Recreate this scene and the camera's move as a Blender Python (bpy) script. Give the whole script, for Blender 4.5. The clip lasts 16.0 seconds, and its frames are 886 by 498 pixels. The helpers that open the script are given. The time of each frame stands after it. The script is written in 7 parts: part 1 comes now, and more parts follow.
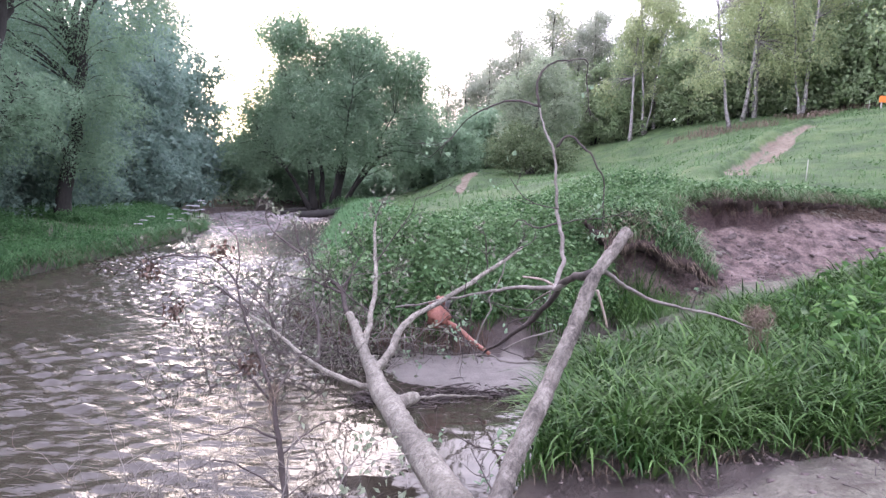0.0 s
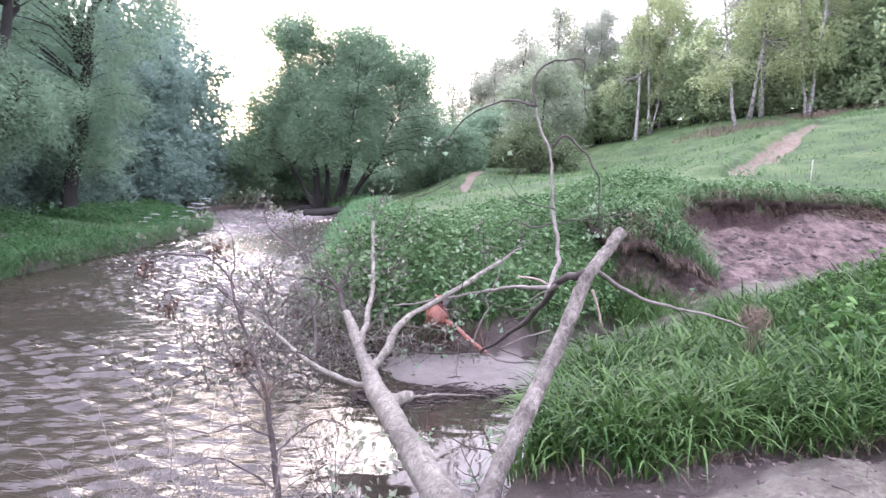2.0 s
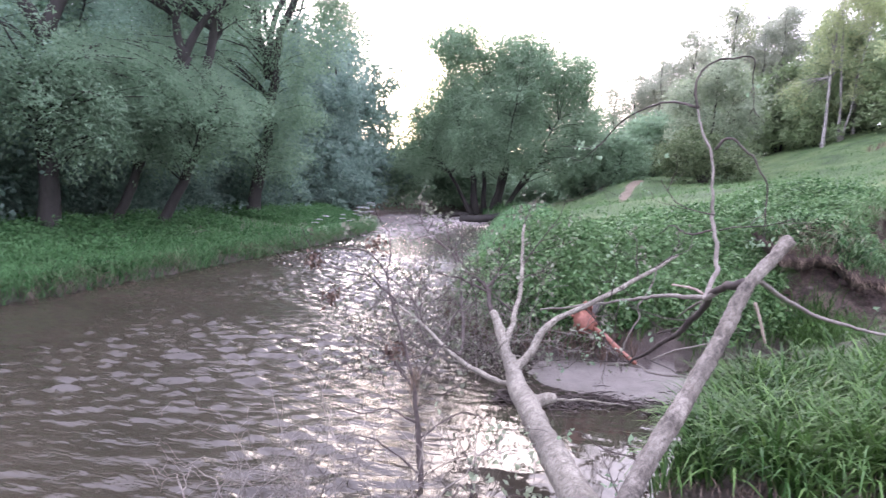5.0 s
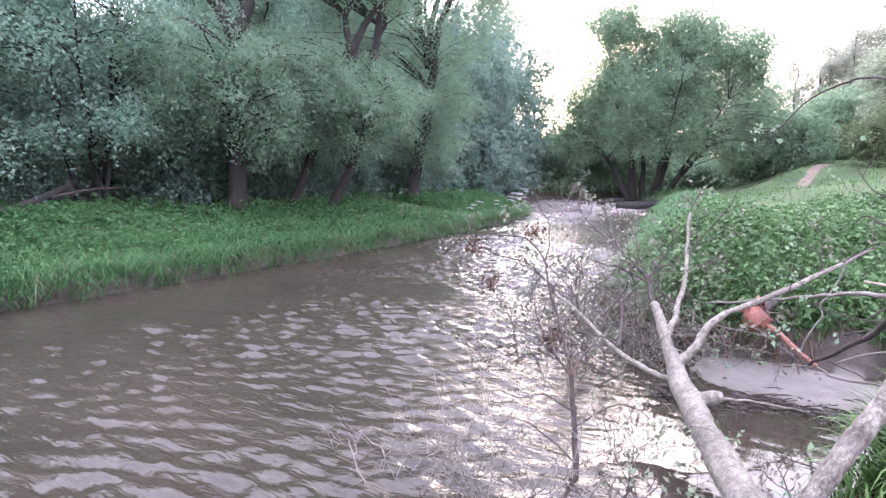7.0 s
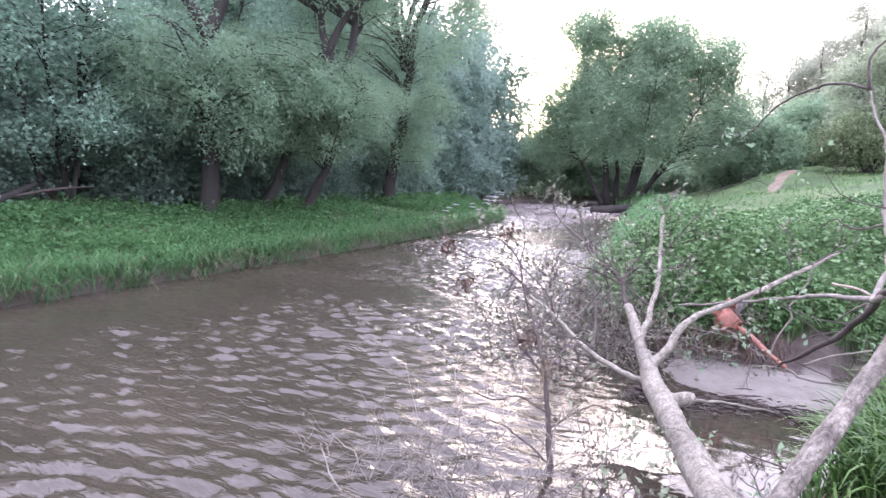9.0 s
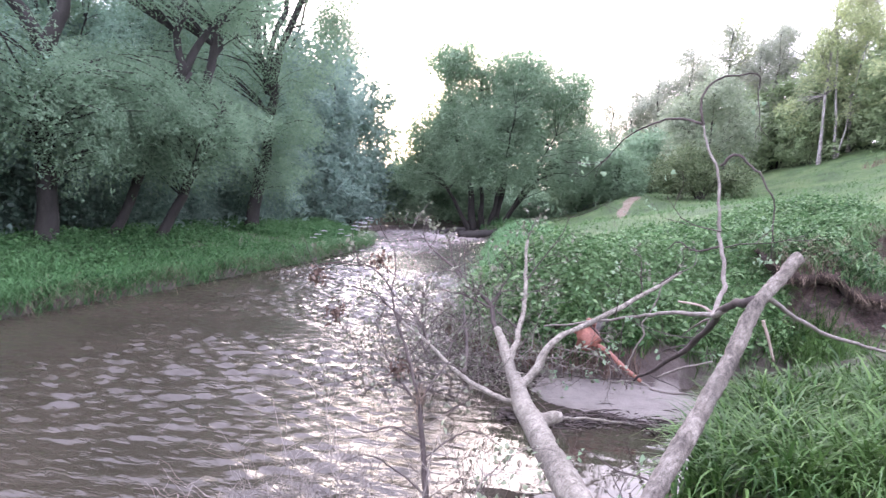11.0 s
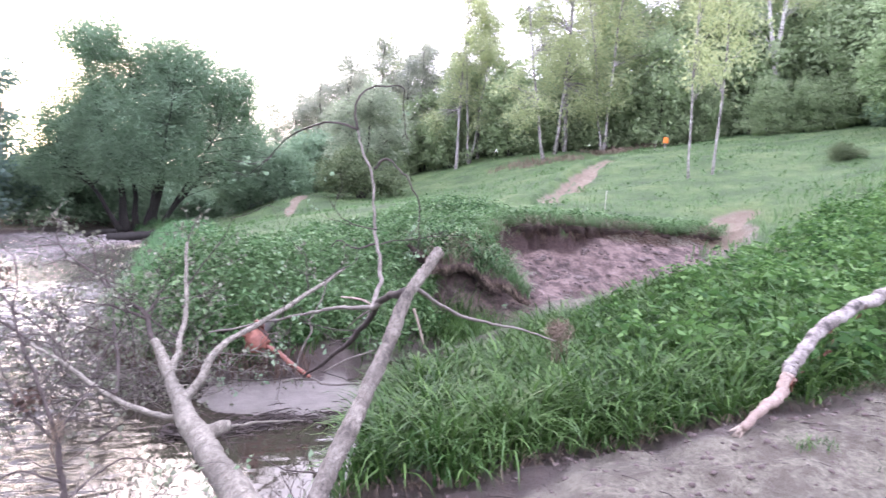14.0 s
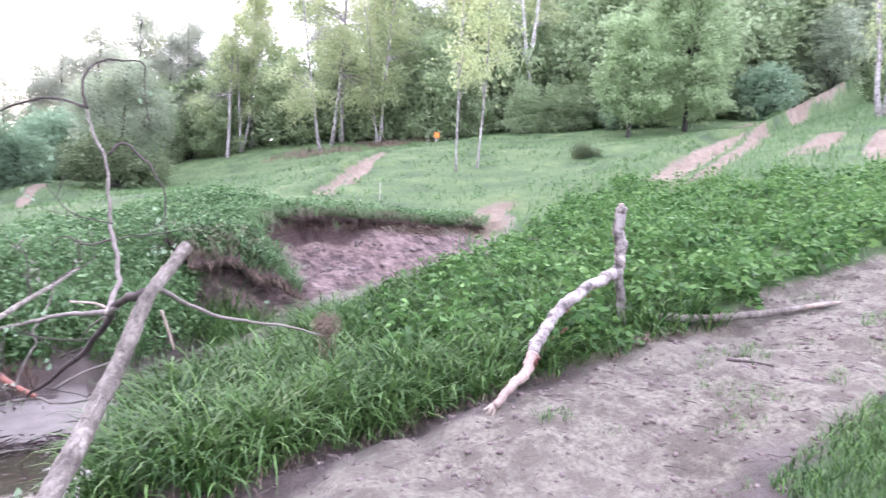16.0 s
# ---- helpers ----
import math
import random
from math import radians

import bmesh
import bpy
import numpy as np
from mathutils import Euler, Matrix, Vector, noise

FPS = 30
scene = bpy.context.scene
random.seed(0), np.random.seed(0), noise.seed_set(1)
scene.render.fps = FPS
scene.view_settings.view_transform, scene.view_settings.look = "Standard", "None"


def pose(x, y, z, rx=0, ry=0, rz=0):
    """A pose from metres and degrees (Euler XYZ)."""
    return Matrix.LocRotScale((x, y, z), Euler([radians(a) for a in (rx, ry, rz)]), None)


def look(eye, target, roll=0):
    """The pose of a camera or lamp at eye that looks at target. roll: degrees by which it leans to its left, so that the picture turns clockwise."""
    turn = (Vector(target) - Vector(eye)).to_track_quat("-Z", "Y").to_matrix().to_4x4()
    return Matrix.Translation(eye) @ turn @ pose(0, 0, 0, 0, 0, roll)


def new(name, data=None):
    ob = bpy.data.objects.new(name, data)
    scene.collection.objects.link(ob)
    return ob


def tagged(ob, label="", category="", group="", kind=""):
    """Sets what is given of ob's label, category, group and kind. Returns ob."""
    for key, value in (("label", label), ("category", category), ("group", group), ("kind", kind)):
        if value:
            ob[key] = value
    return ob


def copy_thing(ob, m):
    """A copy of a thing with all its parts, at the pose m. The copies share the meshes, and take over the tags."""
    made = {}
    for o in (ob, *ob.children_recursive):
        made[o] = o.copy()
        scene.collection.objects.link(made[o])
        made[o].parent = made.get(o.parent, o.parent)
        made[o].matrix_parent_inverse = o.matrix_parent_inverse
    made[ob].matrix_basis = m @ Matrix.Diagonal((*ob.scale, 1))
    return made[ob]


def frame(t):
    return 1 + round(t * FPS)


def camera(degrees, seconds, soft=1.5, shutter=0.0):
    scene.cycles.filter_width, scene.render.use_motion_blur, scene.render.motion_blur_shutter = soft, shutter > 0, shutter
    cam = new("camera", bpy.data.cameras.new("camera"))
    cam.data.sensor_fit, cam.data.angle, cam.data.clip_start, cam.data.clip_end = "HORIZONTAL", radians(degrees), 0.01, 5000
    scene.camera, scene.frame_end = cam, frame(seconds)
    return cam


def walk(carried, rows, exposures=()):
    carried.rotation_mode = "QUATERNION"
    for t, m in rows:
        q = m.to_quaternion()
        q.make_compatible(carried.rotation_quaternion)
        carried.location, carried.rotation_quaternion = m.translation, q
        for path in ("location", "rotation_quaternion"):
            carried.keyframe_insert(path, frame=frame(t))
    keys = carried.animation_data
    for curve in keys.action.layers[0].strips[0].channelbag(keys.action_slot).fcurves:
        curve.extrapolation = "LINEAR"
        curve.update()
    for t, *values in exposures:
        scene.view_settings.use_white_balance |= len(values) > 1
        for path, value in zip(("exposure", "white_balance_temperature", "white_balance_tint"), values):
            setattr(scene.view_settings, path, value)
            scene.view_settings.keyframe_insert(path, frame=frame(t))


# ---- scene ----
cam = camera(69.53, 16.0, 1.35, 0.5)
PATH = [
    (0.0, 0.000, 0.000, 1.900, 84.50, -2.19, 0.00),
    (0.5, 0.000, 0.030, 1.896, 83.52, -1.79, -0.23),
    (1.0, -0.036, 0.029, 1.886, 82.39, -1.48, -1.37),
    (1.5, 0.011, 0.018, 1.900, 83.29, -1.70, -1.27),
    (2.0, 0.079, -0.011, 1.911, 84.35, -2.37, 0.55),
    (2.5, 0.118, -0.078, 1.906, 85.05, -1.84, 3.12),
    (3.0, 0.144, -0.071, 1.905, 85.34, -2.12, 5.19),
    (3.2, 0.173, -0.062, 1.910, 85.33, -2.24, 6.08),
    (5.3, 0.128, -0.101, 1.862, 84.09, -2.92, 16.79),
    (5.5, 0.124, -0.112, 1.869, 83.82, -2.66, 18.61),
    (6.0, 0.127, -0.161, 1.881, 82.93, -2.31, 23.87),
    (6.5, 0.099, -0.101, 1.869, 82.13, -2.43, 27.32),
    (7.0, 0.105, -0.160, 1.876, 82.45, -2.79, 28.07),
    (7.5, 0.083, -0.143, 1.866, 82.72, -3.02, 27.58),
    (8.0, 0.093, -0.145, 1.872, 82.86, -3.10, 27.79),
    (8.2, 0.100, -0.149, 1.871, 82.93, -3.03, 27.87),
    (10.3, 0.085, -0.090, 1.841, 83.96, -3.46, 18.37),
    (10.5, 0.079, -0.094, 1.845, 84.75, -3.33, 17.16),
    (11.0, 0.066, -0.066, 1.861, 85.83, -3.41, 14.20),
    (11.5, 0.049, -0.059, 1.858, 86.13, -4.26, 11.79),
    (12.0, 0.063, -0.117, 1.862, 86.01, -4.19, 6.87),
    (12.5, 0.067, -0.096, 1.867, 86.02, -3.85, -0.10),
    (13.0, 0.068, -0.074, 1.871, 86.59, -3.78, -7.31),
    (13.5, 0.073, -0.054, 1.868, 87.32, -3.55, -10.97),
    (14.0, 0.106, -0.057, 1.876, 87.38, -3.08, -14.91),
    (14.5, 0.143, -0.058, 1.879, 87.30, -2.88, -19.30),
    (15.0, 0.190, -0.057, 1.884, 87.62, -2.72, -23.27),
    (15.5, 0.242, -0.052, 1.882, 87.81, -2.97, -29.13),
    (16.0, 0.283, -0.005, 1.888, 87.59, -2.75, -34.40),
]
walk(cam, [(t, pose(x, y, z, rx, ry, rz)) for t, x, y, z, rx, ry, rz in PATH], [(0.0, 1.97), (0.5, 1.92), (1.0, 2.0), (2.0, 2.27), (3.0, 2.24), (5.5, 2.05), (6.0, 2.15), (6.5, 2.42), (8.0, 2.42), (10.5, 2.3), (11.5, 2.22), (12.5, 2.12), (13.5, 2.2), (14.5, 2.34), (16.0, 2.5)])

# ---------------------------------------------------------------- world and light
SUN_AZ, SUN_EL = -16.0, 9.0       # degrees: from the river's axis towards the left bank; height over the horizon
world = bpy.data.worlds.new("world")
scene.world = world
world.use_nodes = True
wn = world.node_tree.nodes
wl = world.node_tree.links
sky = wn.new("ShaderNodeTexSky")
sky.sky_type = "NISHITA"
sky.sun_disc = False
sky.sun_elevation = radians(SUN_EL)
sky.sun_rotation = radians(SUN_AZ)
sky.air_density, sky.dust_density, sky.ozone_density = 1.0, 4.0, 1.0
veil = wn.new("ShaderNodeMixRGB")          # thin even cloud over the sky
veil.inputs[0].default_value = 0.72
veil.inputs[2].default_value = (10.8, 10.2, 14.0, 1)
wl.new(sky.outputs[0], veil.inputs[1])
wl.new(veil.outputs[0], wn["Background"].inputs[0])
wn["Background"].inputs[1].default_value = 0.143

sun = new("sun", bpy.data.lights.new("sun", "SUN"))
sun.data.energy, sun.data.angle, sun.data.color = 0.75, radians(38), (1.0, 0.83, 0.78)
sx, sy = math.sin(radians(SUN_AZ)), math.cos(radians(SUN_AZ))
sun.matrix_world = look((0, 0, 60), (-60 * sx, -60 * sy, 60 - 60 * math.tan(radians(SUN_EL))))


# ---------------------------------------------------------------- materials
def node(mat, kind, **values):
    n = mat.node_tree.nodes.new(kind)
    for k, v in values.items():
        n.inputs[k.replace("_", " ")].default_value = v
    return n


def link(mat, a, b):
    mat.node_tree.links.new(a, b)


def blank(name):
    m = bpy.data.materials.new(name)
    m.use_nodes = True
    return m, m.node_tree.nodes["Principled BSDF"]


def noise_tex(mat, scale, detail=5.0, rough=0.6, stretch=(1, 1, 1)):
    co = node(mat, "ShaderNodeTexCoord")
    mp = node(mat, "ShaderNodeMapping")
    mp.inputs["Scale"].default_value = stretch
    n = node(mat, "ShaderNodeTexNoise", Scale=scale, Detail=detail, Roughness=rough)
    link(mat, co.outputs["Object"], mp.inputs["Vector"])
    link(mat, mp.outputs[0], n.inputs["Vector"])
    return n.outputs["Fac"]


def ramp(mat, fac, stops):
    r = node(mat, "ShaderNodeValToRGB")
    e = r.color_ramp.elements
    while len(e) < len(stops):
        e.new(0.5)
    for el, (p, c) in zip(e, stops):
        el.position = p
        el.color = (*c, 1) if len(c) == 3 else c
    link(mat, fac, r.inputs[0])
    return r.outputs[0]


def mixc(mat, fac, a, b, mode="MIX"):
    m = node(mat, "ShaderNodeMixRGB")
    m.blend_type = mode
    for s, v in ((0, fac), (1, a), (2, b)):
        if isinstance(v, (int, float)):
            m.inputs[s].default_value = v
        elif isinstance(v, tuple):
            m.inputs[s].default_value = (*v, 1)
        else:
            link(mat, v, m.inputs[s])
    return m.outputs[0]


def bump(mat, bsdf, height, strength, distance):
    b = node(mat, "ShaderNodeBump", Strength=strength, Distance=distance)
    link(mat, height, b.inputs["Height"])
    link(mat, b.outputs[0], bsdf.inputs["Normal"])


def leaf_material(name, dark, mid, light, patch=0.35, rough=0.5, through_light=0.45):
    """Leaves: each blade its own shade, larger patches lighter and darker, some light through them."""
    m, p = blank(name)
    geo = node(m, "ShaderNodeNewGeometry")
    c = ramp(m, geo.outputs["Random Per Island"], [(0.0, dark), (0.5, mid), (1.0, light)])
    n = noise_tex(m, patch, 3.0)
    c = mixc(m, ramp(m, n, [(0.35, (0, 0, 0)), (0.7, (0.7, 0.7, 0.7))]), c, tuple(0.5 * (a + b) for a, b in zip(mid, light)))
    link(m, c, p.inputs["Base Color"])
    p.inputs["Roughness"].default_value = rough
    p.inputs["Specular IOR Level"].default_value = 0.15
    tr = node(m, "ShaderNodeBsdfTranslucent")
    link(m, c, tr.inputs["Color"])
    mx = node(m, "ShaderNodeMixShader")
    mx.inputs[0].default_value = through_light
    link(m, p.outputs[0], mx.inputs[1])
    link(m, tr.outputs[0], mx.inputs[2])
    link(m, mx.outputs[0], m.node_tree.nodes["Material Output"].inputs["Surface"])
    return m


def bark_material(name, stops, scale=9.0, stretch=(1, 1, 0.25), rough=0.85, relief=0.012, cracks=0.0):
    m, p = blank(name)
    n = noise_tex(m, scale, 8.0, 0.7, stretch)
    big = noise_tex(m, scale * 0.22, 3.0)
    fine = noise_tex(m, scale * 5.0, 6.0, 0.75, stretch)
    c = ramp(m, n, stops)
    c = mixc(m, ramp(m, big, [(0.45, (0, 0, 0)), (0.75, (0.55, 0.55, 0.55))]), c, tuple(0.55 * v for v in stops[0][1]))
    c = mixc(m, 0.85, c, ramp(m, fine, [(0.3, (0.45, 0.43, 0.42)), (0.5, (1, 1, 1)), (0.72, (1.25, 1.25, 1.25))]), "MULTIPLY")
    height = mixc(m, 0.4, n, fine)
    if cracks:
        co = node(m, "ShaderNodeTexCoord")
        v = node(m, "ShaderNodeTexVoronoi", Scale=cracks)
        v.feature = "DISTANCE_TO_EDGE"
        link(m, mixc(m, 0.12, co.outputs["Object"], fine), v.inputs["Vector"])
        edge = ramp(m, v.outputs["Distance"], [(0.0, (0.25, 0.24, 0.23)), (0.09, (1, 1, 1))])
        c = mixc(m, 0.6, c, edge, "MULTIPLY")
        height = mixc(m, 0.6, height, edge, "MULTIPLY")
    link(m, c, p.inputs["Base Color"])
    p.inputs["Roughness"].default_value = rough
    bump(m, p, height, 0.9, relief)
    return m


M_BARK_DARK = bark_material("dark_bark", [(0.3, (0.012, 0.0108, 0.0098)), (0.55, (0.026, 0.0235, 0.021)), (0.8, (0.05, 0.046, 0.042))], 6)
M_BARK_ALDER = bark_material("grey_alder_bark", [(0.3, (0.115, 0.102, 0.083)), (0.46, (0.212, 0.196, 0.158)), (0.7, (0.34, 0.322, 0.268))], 11, (1, 1, 1), 0.85, 0.014, 24)
M_BARK_GREY = bark_material("weathered_grey_bark", [(0.34, (0.05, 0.043, 0.036)), (0.48, (0.176, 0.157, 0.13)), (0.7, (0.33, 0.307, 0.262))], 13, (1, 1, 0.45), 0.9, 0.014, 34)
M_TWIG = bark_material("dry_twig", [(0.3, (0.022, 0.017, 0.015)), (0.55, (0.055, 0.043, 0.038)), (0.8, (0.11, 0.09, 0.08))], 20, (1, 1, 1), 0.85, 0.002)
M_TWIG_PALE = bark_material("bleached_twig", [(0.3, (0.105, 0.092, 0.078)), (0.55, (0.189, 0.172, 0.150)), (0.8, (0.262, 0.250, 0.222))], 20, (1, 1, 1), 0.85, 0.002)
M_BIRCH = bark_material("birch_bark", [(0.37, (0.03, 0.026, 0.023)), (0.45, (0.2, 0.188, 0.176)), (0.7, (0.42, 0.405, 0.385))], 5.0, (1, 1, 1.5), 0.7, 0.006)
M_BIRCH_WHITE = bark_material("white_birch_bark", [(0.35, (0.05, 0.045, 0.04)), (0.43, (0.33, 0.32, 0.3)), (0.7, (0.56, 0.55, 0.53))], 5.0, (1, 1, 1.5), 0.7, 0.004)
M_BIRCH_LOG = bark_material("peeling_birch_bark", [(0.4, (0.024, 0.02, 0.018)), (0.47, (0.15, 0.132, 0.12)), (0.66, (0.36, 0.34, 0.315))], 8, (1, 1, 1), 0.8, 0.016)
M_ORANGE_WOOD = bark_material("red_alder_wood", [(0.3, (0.111, 0.040, 0.028)), (0.55, (0.212, 0.081, 0.055)), (0.8, (0.306, 0.152, 0.110))], 18, (0.850, 0.950, 0.400), 0.7, 0.004)
M_PEELED = bark_material("peeled_birch_wood", [(0.3, (0.15, 0.105, 0.085)), (0.55, (0.26, 0.205, 0.172)), (0.8, (0.35, 0.295, 0.26))], 15, (1, 1, 1), 0.75, 0.006)
M_ROOT = leaf_material("dead_root", (0.035, 0.023, 0.019), (0.075, 0.05, 0.04), (0.14, 0.105, 0.08), 1.5, 0.9, 0.05)
M_SOD = bark_material("root_bound_sod", [(0.3, (0.018, 0.011, 0.009)), (0.55, (0.045, 0.03, 0.024)), (0.8, (0.09, 0.068, 0.055))], 10, (1, 1, 0.6), 0.95, 0.02)
M_CUT_WOOD = bark_material("pale_split_wood", [(0.3, (0.17, 0.135, 0.105)), (0.55, (0.27, 0.225, 0.18)), (0.8, (0.36, 0.31, 0.255))], 22, (1, 1, 0.3), 0.7, 0.004)

# the near-black end of the sedge colours stands in for shaded gaps between blades
M_GRASS = leaf_material("bank_sedge_leaf", (0.008, 0.026, 0.007), (0.028, 0.078, 0.018), (0.12, 0.203, 0.062), 0.8, 0.4, 0.24)
M_MEADOW = leaf_material("meadow_grass_leaf", (0.054, 0.112, 0.042), (0.085, 0.16, 0.061), (0.145, 0.23, 0.107), 0.5)
M_FARGRASS = leaf_material("far_bank_grass_leaf", (0.024, 0.07, 0.027), (0.06, 0.15, 0.056), (0.145, 0.272, 0.12), 0.5)
# the pale end of the nettle colours stands in for glints on the leaf tops
M_NETTLE = leaf_material("nettle_leaf", (0.018, 0.05, 0.018), (0.06, 0.138, 0.048), (0.205, 0.305, 0.152), 0.6, 0.38, 0.35)
M_WEED = leaf_material("raspberry_leaf", (0.016, 0.050, 0.016), (0.054, 0.128, 0.036), (0.15, 0.262, 0.084), 0.7, 0.45, 0.35)
M_DRYGRASS = leaf_material("dry_grass_blade", (0.075, 0.055, 0.042), (0.14, 0.108, 0.083), (0.23, 0.185, 0.145), 1.5, 0.8, 0.1)
# willow leaves are lightened to carry the haze of distance
M_WILLOW = leaf_material("willow_leaf", (0.19, 0.287, 0.182), (0.228, 0.335, 0.217), (0.27, 0.38, 0.255), 0.25, 0.55, 0.62)
M_LEFTLEAF = leaf_material("riverside_willow_leaf", (0.165, 0.256, 0.168), (0.2, 0.302, 0.2), (0.245, 0.352, 0.238), 0.3, 0.55, 0.62)
M_HAZEL = leaf_material("hazel_leaf", (0.185, 0.285, 0.22), (0.24, 0.365, 0.28), (0.33, 0.46, 0.36), 0.4, 0.55, 0.6)
# bluish distance haze is mixed into this leaf colour
M_DARKLEAF = leaf_material("hazed_shaded_wood_leaf", (0.15, 0.228, 0.19), (0.185, 0.272, 0.226), (0.232, 0.325, 0.27), 0.2, 0.6, 0.58)
M_BIRCHLEAF = leaf_material("birch_leaf", (0.33, 0.392, 0.206), (0.398, 0.46, 0.25), (0.46, 0.52, 0.3), 0.2, 0.55, 0.68)
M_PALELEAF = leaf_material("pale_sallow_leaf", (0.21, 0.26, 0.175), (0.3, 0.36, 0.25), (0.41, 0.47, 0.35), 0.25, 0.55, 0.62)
# wood, young-growth and maple leaves: distance haze put into the pale colours
M_WOODLEAF = leaf_material("hazed_mixed_wood_leaf", (0.3, 0.33, 0.255), (0.358, 0.388, 0.303), (0.418, 0.45, 0.362), 0.12, 0.55, 0.68)
M_GLADELEAF = leaf_material("young_growth_leaf", (0.22, 0.3, 0.165), (0.29, 0.375, 0.21), (0.36, 0.45, 0.265), 0.2, 0.55, 0.66)
M_SALLOW = leaf_material("olive_sallow_leaf", (0.075, 0.11, 0.055), (0.12, 0.165, 0.085), (0.21, 0.26, 0.145), 0.3, 0.55, 0.45)
M_BLOSSOM = leaf_material("lilac_white_blossom", (0.30, 0.32, 0.30), (0.46, 0.46, 0.48), (0.58, 0.57, 0.62), 0.3, 0.6, 0.5)
M_WITHERED = leaf_material("withering_leaf", (0.05, 0.055, 0.035), (0.12, 0.13, 0.09), (0.3, 0.33, 0.25), 1.0, 0.6, 0.3)
M_FRESHLEAF = leaf_material("fresh_maple_leaf", (0.235, 0.33, 0.172), (0.295, 0.395, 0.212), (0.365, 0.47, 0.27), 0.2, 0.55, 0.68)


def plain_material(name, colour, rough, grain=40.0, metal=0.0):
    m, p = blank(name)
    n = noise_tex(m, grain, 4.0)
    link(m, ramp(m, n, [(0.3, tuple(0.75 * c for c in colour)), (0.7, tuple(min(1, 1.12 * c) for c in colour))]), p.inputs["Base Color"])
    p.inputs["Roughness"].default_value = rough
    p.inputs["Metallic"].default_value = metal
    return m


M_MARKER = plain_material("orange_sign_paint", (0.75, 0.2, 0.03), 0.5)
M_WHITEPEG = plain_material("white_peg_paint", (0.42, 0.4, 0.36), 0.6)


def ground_material():
    """Soil under everything: dry sand, wet mud, red loam where the bank broke, green turf. The masks come with the sheet."""
    m, p = blank("river_bank_soil")

    def mask(name):
        a = node(m, "ShaderNodeAttribute")
        a.attribute_name = name
        return a.outputs["Fac"]

    fine = noise_tex(m, 26.0, 8.0, 0.7)
    mid = noise_tex(m, 4.5, 6.0, 0.65)
    big = noise_tex(m, 0.7, 4.0, 0.6)
    sand = ramp(m, fine, [(0.3, (0.052, 0.047, 0.033)), (0.48, (0.134, 0.124, 0.093)), (0.7, (0.222, 0.213, 0.166))])
    # darker patches imitate the shading of footprints and ridges
    sand = mixc(m, ramp(m, mid, [(0.44, (0, 0, 0)), (0.58, (0.8, 0.8, 0.8))]), sand, (0.066, 0.056, 0.042))
    sand = mixc(m, ramp(m, big, [(0.45, (0, 0, 0)), (0.7, (0.5, 0.5, 0.5))]), sand, (0.2, 0.185, 0.147))
    mud = ramp(m, mid, [(0.3, (0.034, 0.025, 0.021)), (0.55, (0.062, 0.048, 0.041)), (0.8, (0.105, 0.086, 0.076))])
    red = ramp(m, fine, [(0.3, (0.022, 0.012, 0.011)), (0.5, (0.05, 0.03, 0.027)), (0.8, (0.11, 0.073, 0.064))])
    turf = ramp(m, big, [(0.34, (0.024, 0.054, 0.015)), (0.48, (0.05, 0.1, 0.027)), (0.66, (0.096, 0.142, 0.05))])
    turf = mixc(m, ramp(m, fine, [(0.35, (0, 0, 0)), (0.75, (0.7, 0.7, 0.7))]), turf, (0.035, 0.055, 0.018))
    turf = mixc(m, 0.8, turf, ramp(m, mid, [(0.3, (0.55, 0.6, 0.5)), (0.5, (1, 1, 1)), (0.7, (1.35, 1.3, 1.2))]), "MULTIPLY")
    track = ramp(m, mid, [(0.3, (0.085, 0.065, 0.044)), (0.5, (0.168, 0.134, 0.098)), (0.75, (0.25, 0.208, 0.158))])
    track = mixc(m, ramp(m, big, [(0.4, (0, 0, 0)), (0.62, (0.7, 0.7, 0.7))]), track, (0.115, 0.088, 0.06))

    def sharp(src, lo=0.35, hi=0.65, amount=0.35):
        add = node(m, "ShaderNodeMath")
        add.operation = "MULTIPLY_ADD"
        link(m, mid, add.inputs[0])
        add.inputs[1].default_value = amount
        link(m, src, add.inputs[2])
        off = node(m, "ShaderNodeMath")
        off.operation = "SUBTRACT"
        link(m, add.outputs[0], off.inputs[0])
        off.inputs[1].default_value = amount * 0.5
        r = node(m, "ShaderNodeMapRange")
        r.inputs["From Min"].default_value, r.inputs["From Max"].default_value = lo, hi
        link(m, off.outputs[0], r.inputs["Value"])
        return r.outputs[0]

    wet = sharp(mask("wet"))
    c = mixc(m, wet, sand, mud)
    lump = noise_tex(m, 3.6, 9.0, 0.78, (1, 1, 1.6))
    loose = ramp(m, lump, [(0.34, (0.022, 0.014, 0.013)), (0.46, (0.075, 0.053, 0.048)), (0.54, (0.148, 0.106, 0.094)), (0.68, (0.24, 0.185, 0.168))])
    c = mixc(m, sharp(mask("loose"), 0.3, 0.7, 0.5), c, loose)
    c = mixc(m, sharp(mask("red")), c, red)
    c = mixc(m, sharp(mask("turf")), c, turf)
    c = mixc(m, sharp(mask("bare"), 0.3, 0.7, 0.7), c, track)
    silt = ramp(m, mid, [(0.3, (0.16, 0.145, 0.128)), (0.6, (0.225, 0.207, 0.186)), (0.8, (0.26, 0.242, 0.22))])
    c = mixc(m, mask("silt"), c, silt)
    link(m, c, p.inputs["Base Color"])
    r = node(m, "ShaderNodeMapRange")
    r.inputs["To Min"].default_value, r.inputs["To Max"].default_value = 0.92, 0.42
    link(m, wet, r.inputs["Value"])
    link(m, r.outputs[0], p.inputs["Roughness"])
    both = mixc(m, 0.5, fine, mixc(m, 0.5, mid, lump))
